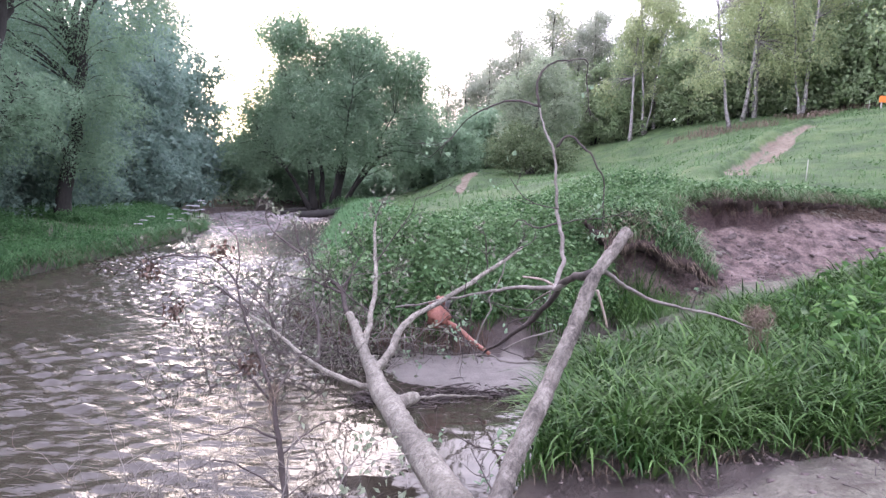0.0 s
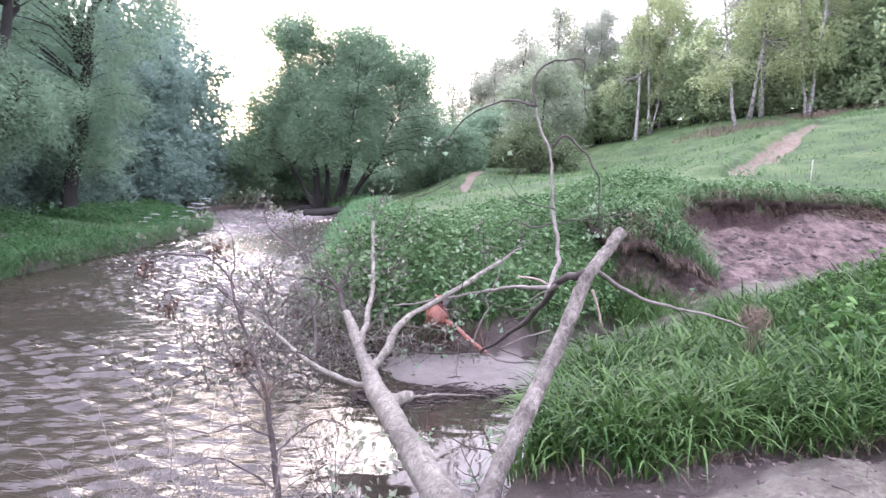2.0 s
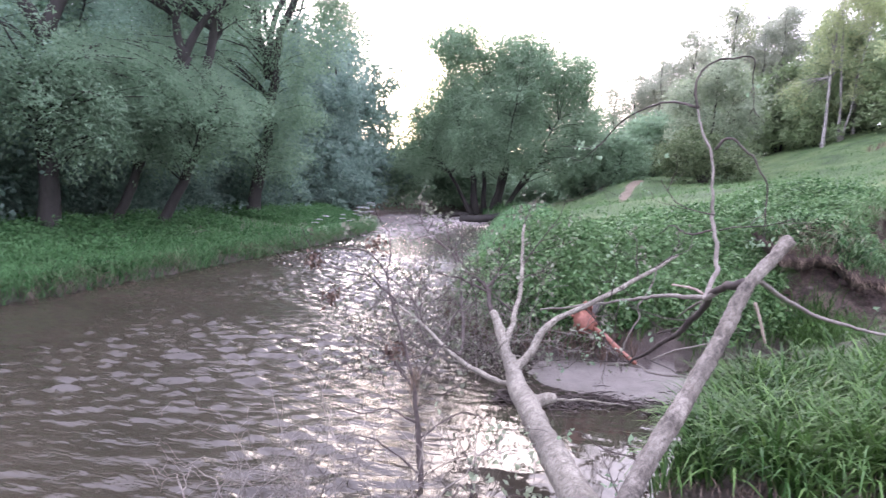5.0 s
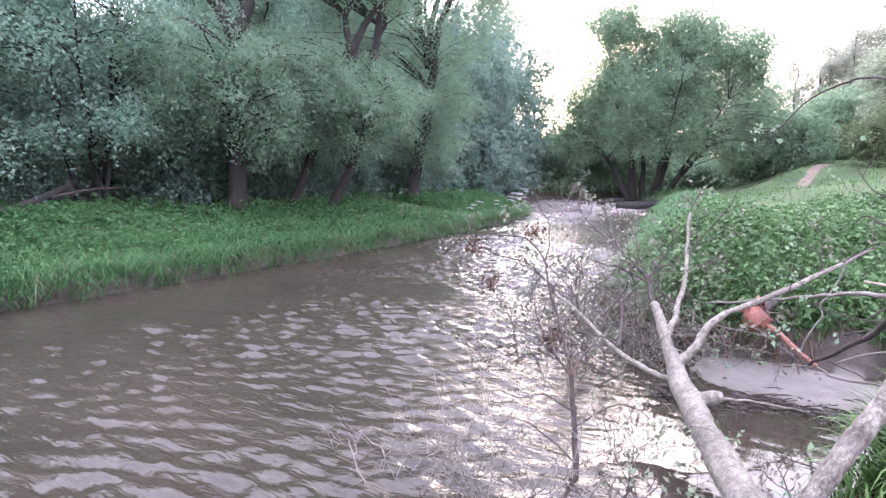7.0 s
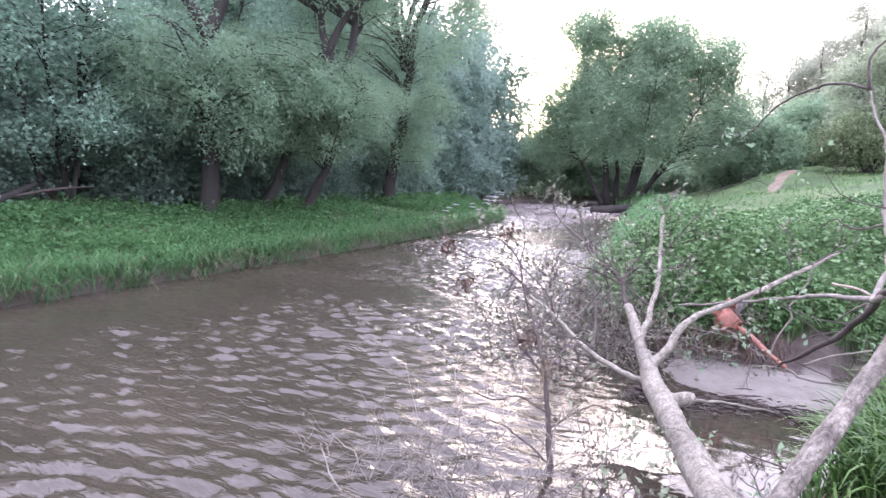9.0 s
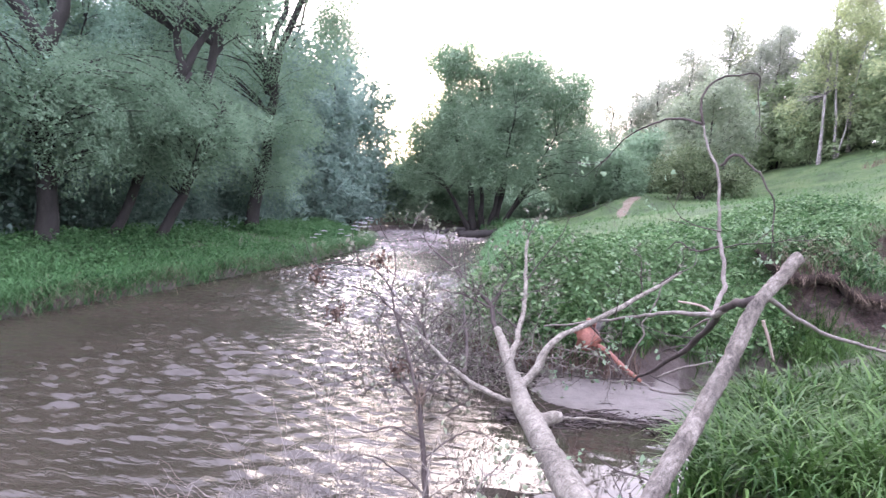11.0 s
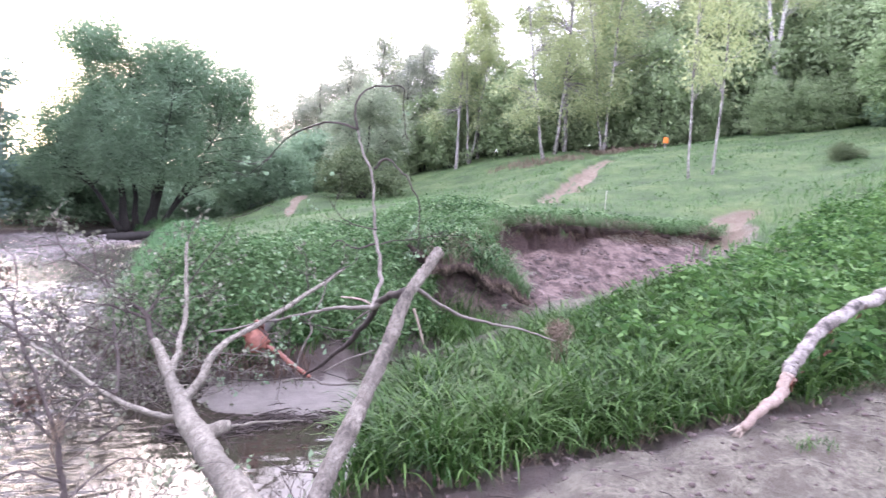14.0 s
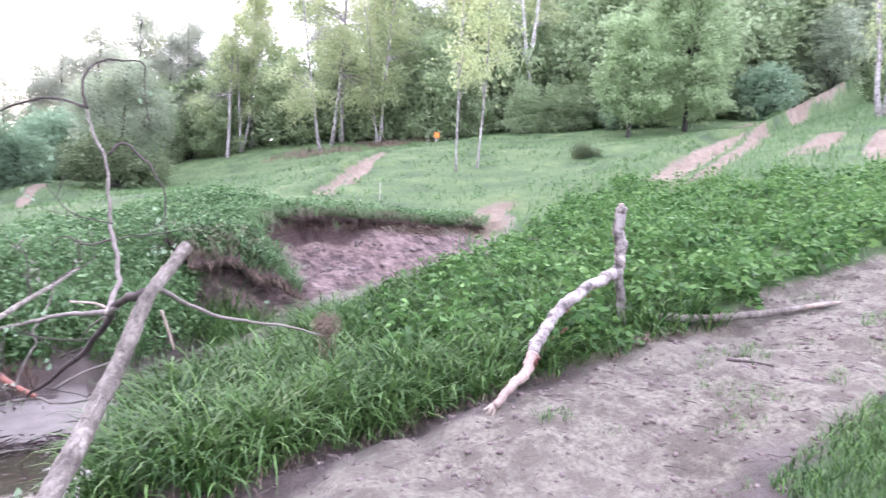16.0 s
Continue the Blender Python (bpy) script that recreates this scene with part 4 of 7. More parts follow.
plant_at(bush, [(-13.2, 39.8, 1.4), (-11.0, 42.8, 1.2), (-9.0, 44.6, 1.3), (-7.0, 48.5, 1.4), (-12.6, 44.4, 1.5), (-4.6, 45.6, 1.1)], 22)
# birches along the top of the meadow
birch = make_tree("birch_tree", "white-barked birch with light yellow-green hanging foliage", 15.6, 35.4,
          [((-1.6, 0.4, 12.5), (0, 0), 0.09)],
          cloud(20, -0.8, 0.2, 2.2, 13.2, 2.0, 0.95, 45), 270, 38, (0.14, 0.075), 0.34, M_BIRCHLEAF, M_BIRCH, 271, bend=0.012, droop=0.9, twigs=0.4, spray=2.6)
birch2 = make_tree("birch_tree", "birch with a forked white trunk and airy foliage", 19.5, 35.6,
          [((0.9, 0.2, 13.5), (0, 0), 0.1), ((-1.8, 0.2, 11.0), (-0.1, 0), 0.07)],
          cloud(20, -0.2, 0.2, 2.8, 14.2, 2.2, 1.0, 47), 250, 38, (0.14, 0.075), 0.34, M_BIRCHLEAF, M_BIRCH, 272, bend=0.012, droop=0.9, twigs=0.4, spray=2.6)
plant_at(birch, [(17.0, 37.2, 1.05), (11.9, 41.6, 1.0), (23.5, 37.0, 1.1), (27.0, 40.0, 1.15), (21.2, 39.0, 1.1), (38.5, 27.5, 1.1), (14.0, 43.5, 1.1), (35.5, 35.5, 1.1)], 9)
plant_at(birch2, [(18.2, 38.2, 1.0), (13.0, 42.4, 0.95), (29.5, 33.8, 1.15), (25.5, 36.0, 1.0), (33.0, 36.0, 1.2), (47.5, 18.5, 1.1), (9.0, 49.0, 1.0), (32.6, 12.9, 1.0)], 10)
make_tree("birch_sapling", "slender young birch with a thin pale trunk on the meadow", 14.25, 18.4,
          [((0.1, 0.1, 9.5), (0, 0), 0.042)], cloud(8, 0.1, 0, 3.2, 9.3, 0.8, 0.6, 49), 120, 20, (0.13, 0.075), 0.3, M_BIRCHLEAF, M_BIRCH, 281, bend=0.012, droop=0.6, twigs=0.5)
make_tree("birch_sapling", "slender young birch leaning beside its twin on the meadow", 13.35, 18.4,
          [((0.05, 0.1, 8.6), (0, 0), 0.036)], cloud(7, 0.0, 0, 3.0, 8.4, 0.7, 0.55, 50), 95, 20, (0.13, 0.075), 0.3, M_BIRCHLEAF, M_BIRCH, 282, bend=0.012, droop=0.6, twigs=0.5)

make_tree("birch_tree", "tall birch with a bright white trunk forked like a Y", 26.7, 30.0,
          [((0.0, 0.1, 4.2), (0, 0), 0.19), ((-1.0, 0.8, 11.5), (0.0, 0.1, 4.0), 0.14), ((0.7, -0.6, 11.8), (0.0, 0.1, 4.0), 0.14)],
          cloud(12, -0.2, 0.2, 6.4, 13.0, 2.2, 0.9, 48), 190, 36, (0.14, 0.075), 0.34, M_BIRCHLEAF, M_BIRCH_WHITE, 273, bend=0.008, droop=0.9, twigs=0.4, taper=False, spray=2.6)
make_tree("bird_cherry_tree", "bird cherry with pale lilac-white blossom at the wood's edge", 23.6, 35.2,
          [((0.2, 0.1, 5.6), (0, 0), 0.1), ((-0.7, 0.3, 5.0), (0, 0.1), 0.07)],
          [(0, 0, 5.4, 1.1, 1.2, 1.3), (-0.8, 0.4, 4.4, 1.0, 1.0, 1.0), (0.6, -0.4, 3.9, 1.0, 1.0, 0.9)], 170, 34, (0.14, 0.08), 0.3, M_BLOSSOM, M_BARK_DARK, 274, 0.3, 0.4, spray=2.0)

# leafy trees over the dirt track
maple = make_tree("maple_tree", "full leafy light green maple above the dirt track", 28.2, 19.8,
          [((0.3, 0, 8.0), (0, 0), 0.1)], [(0, 0, 1.5, 2.1, 2.1, 0.8), (0, 0, 2.8, 2.3, 2.3, 1.5), (0.4, 0.3, 4.8, 2.6, 2.5, 1.8), (-0.6, 0, 6.8, 2.2, 2.2, 1.7), (0.5, 0, 8.6, 1.6, 1.6, 1.4)],
          520, 40, (0.18, 0.1), 0.32, M_FRESHLEAF, M_BARK_DARK, 291, 0.3, 0.35, shell=0.75, spray=2.0)
make_tree("maple_tree", "small light green maple beside a larger one", 24.9, 20.6,
          [((0.2, 0, 5.2), (0, 0), 0.10)], [(0, 0, 2.0, 1.5, 1.5, 1.1), (0.2, 0.2, 3.5, 1.7, 1.6, 1.2), (-0.2, 0, 4.9, 1.2, 1.2, 1.0)],
          240, 38, (0.18, 0.11), 0.3, M_FRESHLEAF, M_BARK_DARK, 292, 0.3, 0.35, shell=0.75, spray=2.0)
plant_at(maple, [(33.5, 27.5, 0.95), (31.5, 31.0, 1.0)], 12)

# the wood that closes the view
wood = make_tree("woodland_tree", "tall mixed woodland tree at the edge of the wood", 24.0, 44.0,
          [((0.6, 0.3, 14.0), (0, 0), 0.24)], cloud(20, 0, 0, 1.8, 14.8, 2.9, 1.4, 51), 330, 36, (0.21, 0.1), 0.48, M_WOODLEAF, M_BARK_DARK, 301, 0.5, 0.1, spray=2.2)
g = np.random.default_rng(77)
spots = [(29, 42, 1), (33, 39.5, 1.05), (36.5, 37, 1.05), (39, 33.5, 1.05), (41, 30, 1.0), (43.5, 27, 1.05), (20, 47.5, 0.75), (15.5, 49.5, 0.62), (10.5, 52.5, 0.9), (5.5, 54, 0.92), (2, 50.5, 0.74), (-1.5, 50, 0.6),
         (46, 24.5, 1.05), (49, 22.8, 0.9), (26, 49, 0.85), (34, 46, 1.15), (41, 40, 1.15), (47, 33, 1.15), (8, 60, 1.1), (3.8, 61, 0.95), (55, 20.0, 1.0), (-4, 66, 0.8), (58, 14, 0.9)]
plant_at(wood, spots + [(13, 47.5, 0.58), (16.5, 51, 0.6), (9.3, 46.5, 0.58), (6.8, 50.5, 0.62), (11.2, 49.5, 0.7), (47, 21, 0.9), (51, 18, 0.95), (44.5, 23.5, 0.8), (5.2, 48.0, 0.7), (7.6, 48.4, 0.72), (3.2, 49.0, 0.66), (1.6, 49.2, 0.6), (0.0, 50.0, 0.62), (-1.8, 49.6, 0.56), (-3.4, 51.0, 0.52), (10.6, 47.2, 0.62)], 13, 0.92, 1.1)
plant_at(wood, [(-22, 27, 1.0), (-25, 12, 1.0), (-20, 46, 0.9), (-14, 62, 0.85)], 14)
# unseen trees added behind the viewer to close off reflections
plant_at(wood, [(20, -14, 0.9), (0, -26, 1.0), (-16, -14, 1.0)], 15)
glade = make_tree("undergrowth_bush", "light green young growth at the foot of the wood", 28.5, 41.8,
          [((0.3, 0, 3.4), (0, 0), 0.05), ((-0.6, 0.3, 3.0), (0, 0.1), 0.04)],
          [(0, 0, 0.9, 1.7, 1.6, 0.9), (-0.4, 0, 2.2, 1.5, 1.4, 1.1), (0.6, 0, 2.8, 1.3, 1.2, 1.0), (0.0, 0.2, 3.8, 1.0, 1.0, 0.8)], 230, 28, (0.2, 0.1), 0.34, M_GLADELEAF, M_BARK_DARK, 264, 0.3, 0.1, "bush", shell=0.75, spray=2.0)
plant_at(glade, [(26.5, 43.5, 1.2), (30.5, 40, 1.3), (34.5, 36.5, 1.3), (37.5, 33, 1.3), (40, 28.8, 1.3), (22, 46, 1.2), (17.5, 48, 1.2), (5, 49.5, 1.2), (43, 25.2, 1.2), (34.5, 29.5, 1.2), (38.5, 29.8, 1.2), (17, 46, 1.3), (31, 37, 1.3), (23, 41.5, 1.2), (26, 39, 1.1), (9, 50, 1.1), (12, 50.5, 1.2), (14.5, 52, 1.3), (7, 51.5, 1.2), (10.5, 55, 1.4), (14, 46.5, 0.8), (4.5, 47, 1.0), (21, 44.5, 1.1), (24.5, 46, 1.3), (28, 45, 1.3), (19, 48, 1.2), (32, 43, 1.3), (36, 40, 1.3), (43, 21.5, 1.5), (45, 19.8, 1.3), (48.5, 17, 1.4), (41, 24, 1.3)], 16)

plant_at(glade, [(25.2, 28.6, 0.6), (26.8, 27.8, 0.65), (28.4, 27.4, 0.6), (24.4, 32.4, 0.7), (22.6, 34.2, 1.2), (20.8, 37.4, 1.3), (18.6, 40.2, 1.3), (15.6, 41.6, 1.3), (13.2, 45.2, 1.5), (10.8, 46.2, 1.3), (8.4, 46.0, 1.1), (29.6, 29.2, 1.6), (27.4, 32.4, 1.9), (25.2, 35.6, 1.9), (22.8, 39.2, 1.9),
                 (31.2, 26.8, 1.5), (33.0, 24.6, 1.4), (35.0, 24.4, 1.7), (32.8, 28.6, 2.0), (36.8, 26.4, 2.0), (39.4, 23.2, 1.8), (19.6, 43.0, 1.2), (16.2, 45.0, 1.2), (24.0, 42.8, 1.4), (28.4, 37.6, 2.2), (31.8, 33.6, 2.2), (35.6, 31.0, 2.2), (6.0, 47.4, 1.3), (2.2, 46.6, 1.1), (41.8, 26.2, 2.2), (44.6, 21.6, 2.0), (12.0, 43.6, 0.9), (30.6, 23.4, 0.9)], 21)

# ---------------------------------------------------------------- growth on the ground
def scatter(n, x0, x1, y0, y1, seed):
    g = np.random.default_rng(seed)
    x, y = g.uniform(x0, x1, n), g.uniform(y0, y1, n)
    return x, y, land(x, y), g


def stuff(name, shape, mat, label, category):
    ob = part(name, shape, mat)
    return tagged(ob, label, category, kind="stuff")


def pick(x, y, z, keep):
    return np.stack([x[keep], y[keep], z[keep] - 0.02], 1)


# long sedge on the near bank, in tufts that arch the same way
x, y, L, g = scatter(3700, 0.3, 6.0, 3.3, 8.4, 401)
gl = GRASSLINE(x, y)
keep = (L[5] > 0.03) & (gl > 0.0) & (L[7] < -1.35) & (L[8] < 0.12) & (g.random(len(x)) < np.clip(1.2 - 0.22 * np.maximum(0, x - 2.2), 0.1, 1))
T = pick(x, y, L[0], keep)
idx = np.repeat(np.arange(len(T)), g.integers(9, 17, len(T)))
n = len(idx)
off = g.normal(0, 0.035, (n, 3)) * np.array([1, 1, 0])
size = (g.uniform(0.7, 1.15, len(T)) + 0.2 * value_noise(T[:, 0], T[:, 1], 0.45, 60))[idx]
comb = -1.9 + 1.4 * value_noise(T[:, 0], T[:, 1], 0.6, 61) + 0.8 * g.standard_normal(len(T))
heading = np.where(g.random(n) < 0.45, comb[idx] + g.normal(0, 0.6, n), np.arctan2(off[:, 1], off[:, 0]))
stuff("bank_sedge", arched(Shape(), T[idx] + off, size * g.uniform(0.28, 0.6, n), g.uniform(0.011, 0.023, n), g.uniform(0.05, 0.55, n), g.uniform(1.3, 2.8, n), heading, g), M_GRASS, "long arching bright green sedge on the low bank", "grass")
x, y, L, g = scatter(30000, 0.3, 6.0, 3.3, 8.4, 431)
gl = GRASSLINE(x, y)
# dead blades hanging from its lip
keep = (L[5] > 0.0) & (np.abs(gl) < 0.12) & (L[7] < -0.35) & (g.random(len(x)) < 0.4)
P = pick(x, y, L[0], keep)
stuff("dry_grass", blades(Shape(), P, g.uniform(0.05, 0.17, len(P)), g.uniform(0.004, 0.008, len(P)), g.uniform(0.8, 2.0, len(P)), g), M_DRYGRASS, "withered straw along the edge of the sedge", "grass")


def leafy(shape, P, height, tiers, size, spread, g):
    """Upright plants: a stalk and tiers of paired hanging leaves."""
    n = len(P)
    h = height * g.uniform(0.55, 1.15, n)
    lean = g.normal(0, 0.12, (n, 2))
    for k in range(tiers):
        f = 0.35 + 0.65 * (k + 0.5) / tiers
        for s in range(3 if k == tiers - 1 else 2):
            a = g.uniform(0, 6.28, n)
            out = np.stack([np.cos(a), np.sin(a), np.full(n, -0.28)], 1)
            c = P + np.stack([lean[:, 0] * h * f, lean[:, 1] * h * f, h * f + g.normal(0, 0.03, n)], 1) + out * spread * (1.15 - 0.5 * f)
            sz = size * g.uniform(0.6, 1.25, n) * (1.1 - 0.35 * f)
            leaves(shape, c, out + g.normal(0, 0.25, (n, 3)), sz, sz * 0.48, g, 0.16)
    blades(shape, P, h, np.full(n, 0.007), np.abs(lean[:, 0]), g)
    return shape


# nettles and goutweed on the point
x, y, L, g = scatter(19000, -4.2, 4.4, 7.0, 18.5, 402)
keep = (L[5] > 0.05) & (L[7] > 0.1) & (L[8] < 0.12) & (g.random(len(x)) < np.clip(1.2 - 0.07 * np.maximum(0, y - 8), 0.3, 1)) & (L[7] < 4.2 + 1.5 * value_noise(x, y, 1.5, 71))
P = pick(x, y, L[0], keep)
high = (0.42 + 0.2 * value_noise(P[:, 0], P[:, 1], 0.8, 72)) * (1 - 0.5 * ss(2.0, 5.0, L[7][keep]))
stuff("nettle_bed", leafy(Shape(), P, high, 4, 0.098, 0.07, g), M_NETTLE, "thick bed of nettles and goutweed covering the steep point", "nettles")
# overhanging the foot of the point
x, y, L, g = scatter(22000, -2.6, 2.4, 6.9, 9.2, 403)
keep = (L[5] > 0.01) & (L[5] < 0.55) & (L[7] > 0.0) & (L[8] < 0.15) & (g.random(len(x)) < 0.25)
P = pick(x, y, L[0], keep)
few = g.random(len(P)) < 0.3
stuff("foot_nettles", leafy(Shape(), P[few] + np.array([0, 0, 0.1]), np.full(few.sum(), 0.32), 3, 0.11, 0.08, g), M_NETTLE, "nettles leaning out from the foot of the point", "nettles")
stuff("hanging_grass", blades(Shape(), P, g.uniform(0.2, 0.5, len(P)), g.uniform(0.006, 0.014, len(P)), g.uniform(0.6, 1.5, len(P)), g), M_GRASS, "grass hanging from the foot of the point over the water", "grass")

x, y, L, g = scatter(60000, -7.0, 0.5, 8.5, 40, 433)
keep = (L[5] > 0.0) & (L[5] < 1.7) & (g.random(len(x)) < np.clip(1.3 - 0.03 * y, 0.3, 1))
P = pick(x, y, L[0], keep)
stuff("bank_grass", blades(Shape(), P, g.uniform(0.15, 0.45, len(P)), g.uniform(0.012, 0.026, len(P)), g.uniform(0.4, 1.3, len(P)), g), M_FARGRASS, "green grass hanging over the water along the bank", "grass")

# raspberry and nettle on the near bank, towards the track
x, y, L, g = scatter(26000, 2.6, 15, 2.4, 13, 404)
gl = GRASSLINE(x, y)
keep = (near_line(x, y, [(5.25, 3.6), (6.0, 3.25), (6.6, 2.95)])[0] > 0.3) & (L[5] > 0.3) & (gl > 0.02) & (L[7] < -1.5) & (L[8] < 0.12) & (L[4] < 0.4) & (y > 2.3) & (g.random(len(x)) < ss(2.9, 5.0, x) * np.clip(1.0 - 0.06 * x, 0.25, 1) * (0.68 + 0.75 * value_noise(x, y, 0.5, 75)))
P = pick(x, y, L[0], keep)
stuff("raspberry_thicket", leafy(Shape(), P, 0.36 + 0.24 * value_noise(P[:, 0], P[:, 1], 0.62, 74) + 0.14 * value_noise(P[:, 0], P[:, 1], 0.27, 76), 4, 0.14, 0.095, g), M_WEED, "low thicket of bright green raspberry and nettle leaves", "undergrowth")

# meadow on the slope
x, y, L, g = scatter(150000, -3.5, 32, 8, 42, 405)
dist = np.hypot(x, y)
keep = (L[5] > 0.8) & (L[7] > 0.1) & (L[8] < 0.05) & (L[4] < 0.5) & (g.random(len(x)) < 0.16 + 0.84 * (dist < 15)) & (value_noise(x, y, 1.3, 64) > -0.75)
P = pick(x, y, L[0], keep)
sc = 0.75 + 0.5 * value_noise(P[:, 0], P[:, 1], 2.1, 63)
stuff("meadow_grass", blades(Shape(), P, sc * g.uniform(0.09, 0.22, len(P)), g.uniform(0.012, 0.028, len(P)), g.uniform(0.3, 1.2, len(P)), g), M_MEADOW, "short fresh green meadow grass on the slope", "grass")
x, y, L, g = scatter(60000, 8, 42, 2, 34, 406)
keep = (L[7] < 0.1) & (L[5] > 1) & (GRASSLINE(x, y) > 0.05) & (L[4] < 0.5) & (g.random(len(x)) < 0.55)
P = pick(x, y, L[0], keep)
stuff("meadow_grass", blades(Shape(), P, g.uniform(0.12, 0.34, len(P)), g.uniform(0.012, 0.03, len(P)), g.uniform(0.2, 0.8, len(P)), g), M_MEADOW, "fresh green grass beside the dirt track", "grass")
# taller weeds dotted over the meadow
x, y, L, g = scatter(2600, -2, 26, 9.5, 34, 407)
keep = (L[5] > 1.2) & (L[8] < 0.05) & (L[4] < 0.3) & (L[7] > 0.2) & ((value_noise(x, y, 1.1, 65) > 0.42) | (L[7] < 1.5))
P = pick(x, y, L[0], keep)
stuff("meadow_weeds", leafy(Shape(), P, 0.24, 3, 0.12, 0.08, g), M_MEADOW, "taller weeds in clumps over the meadow", "weeds")

# grass of the far bank
x, y, L, g = scatter(62000, -14, -7, 0, 30, 408)
keep = (L[6] > -0.02) & (L[6] < 2.9 + 0.8 * value_noise(x, y, 1.2, 66)) & (g.random(len(x)) < np.clip(1.25 - 0.03 * y, 0.4, 1))
P = pick(x, y, L[0], keep)
sc = (0.8 + 0.35 * value_noise(P[:, 0], P[:, 1], 0.9, 67)) * (1 - 0.55 * ss(0.8, 2.4, L[6][keep]))
stuff("far_bank_grass", blades(Shape(), P, sc * g.uniform(0.15, 0.42, len(P)), g.uniform(0.010, 0.022, len(P)), g.uniform(0.3, 1.1, len(P)), g), M_FARGRASS, "lush green grass along the far bank", "grass")
x, y, L, g = scatter(90000, -10.5, -6.9, 1, 34, 434)
keep = (L[6] > -0.03) & (L[6] < 0.3)
P = pick(x, y, L[0], keep)
stuff("overhanging_grass", blades(Shape(), P, g.uniform(0.18, 0.42, len(P)), g.uniform(0.008, 0.016, len(P)), g.uniform(1.0, 2.3, len(P)), g), M_FARGRASS, "grass hanging over the lip of the far bank", "grass")
keep = (L[6] > -0.02) & (L[6] < 0.16) & (g.random(len(x)) < 0.25 + 0.45 * (value_noise(x, y, 0.8, 87) > 0))
P = pick(x, y, L[0], keep)
stuff("dry_grass", blades(Shape(), P, g.uniform(0.16, 0.36, len(P)), g.uniform(0.005, 0.011, len(P)), g.uniform(1.4, 2.8, len(P)), g), M_DRYGRASS, "withered grass trailing over the lip of the far bank", "grass")
x, y, L, g = scatter(30000, -13, -7, 1, 30, 409)
keep = (L[6] > 0.04) & (L[6] < 3.8) & (value_noise(x, y, 1.1, 68) > -0.45)
P = pick(x, y, L[0], keep)
stuff("far_bank_weeds", leafy(Shape(), P, 0.28 + 0.14 * value_noise(P[:, 0], P[:, 1], 0.8, 84), 3, 0.095, 0.07, g), M_FARGRASS, "nettles and herbs among the grass of the far bank", "weeds")

# hogweed with pale umbels at the tip of the far bank
g = np.random.default_rng(440)
weed_x, weed_y = -8.55, 21.6
root = new("hogweed")
root.location = (weed_x, weed_y, float(ground_z(np.array([weed_x]), np.array([weed_y]))[0]))
tagged(root, "hogweed with broad leaves and pale flower heads", "plant", "hogweed on the far bank")
for a, h in ((0.3, 0.75), (2.4, 0.6), (4.5, 0.5)):
    top = np.array([0.22 * math.cos(a), 0.22 * math.sin(a), h])
    stem = part("stalk", Shape().tube([(0, 0, -0.05), tuple(top * np.array([0.5, 0.5, 0.6])), tuple(top)], [0.014, 0.011, 0.008], 6), M_GRASS, root)
    k = 60
    r, t = 0.13 * g.random(k) ** 0.5, g.uniform(0, 6.28, k)
    c = top + np.stack([r * np.cos(t), r * np.sin(t), 0.03 - 1.2 * r * r], 1)
    tagged(part("umbel", leaves(Shape(), c, np.stack([np.cos(t), np.sin(t), 0 * t], 1), 0.05, 0.04, g, 0.1, np.array([0, 0, 1.0])), M_BLOSSOM, stem, "pale flower head"), kind="stuff")
k = 16
t = g.uniform(0, 6.28, k)
way = np.stack([np.cos(t), np.sin(t), g.uniform(-0.2, 0.5, k)], 1)
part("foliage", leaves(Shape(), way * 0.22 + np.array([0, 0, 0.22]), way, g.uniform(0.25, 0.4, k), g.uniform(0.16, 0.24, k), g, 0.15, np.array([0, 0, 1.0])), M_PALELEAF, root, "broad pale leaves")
plant_at(root, [(-8.75, 22.6, 0.9), (-8.95, 23.4, 1.0), (-8.5, 20.2, 0.8), (-8.3, 17.8, 0.8), (-9.3, 24.3, 0.9)], 44)

# thin grass on the trodden sand and its verge
x, y, L, g = scatter(42000, 2.5, 12, -1, 5.5, 410)
gl = GRASSLINE(x, y)
verge = (gl > 0) & (y < 2.3)
sparse = (gl <= 0) & (value_noise(x, y, 0.45, 69) + 0.3 * value_noise(x, y, 0.13, 70) > 0.58) & (x > 3.4)
keep = (L[5] > 0.8) & (verge | (sparse & (g.random(len(x)) < 0.9)))
P = pick(x, y, L[0], keep)
stuff("verge_grass", blades(Shape(), P, g.uniform(0.025, 0.1, len(P)), g.uniform(0.003, 0.007, len(P)), g.uniform(0.4, 1.6, len(P)), g), M_GRASS, "sparse green grass on the edge of the trodden sand", "grass")

x, y, L, g = scatter(40000, 2.6, 9.5, -1.0, 2.2, 412)
keep = (L[5] > 0.8) & (GRASSLINE(x, y) > 0.0)
P = pick(x, y, L[0], keep)
sc = 0.75 + 0.5 * value_noise(P[:, 0], P[:, 1], 0.35, 78)
stuff("verge_grass", blades(Shape(), P, sc * g.uniform(0.06, 0.19, len(P)), g.uniform(0.004, 0.009, len(P)), g.uniform(0.3, 1.3, len(P)), g), M_GRASS, "short thick grass beside the trodden sand", "grass")
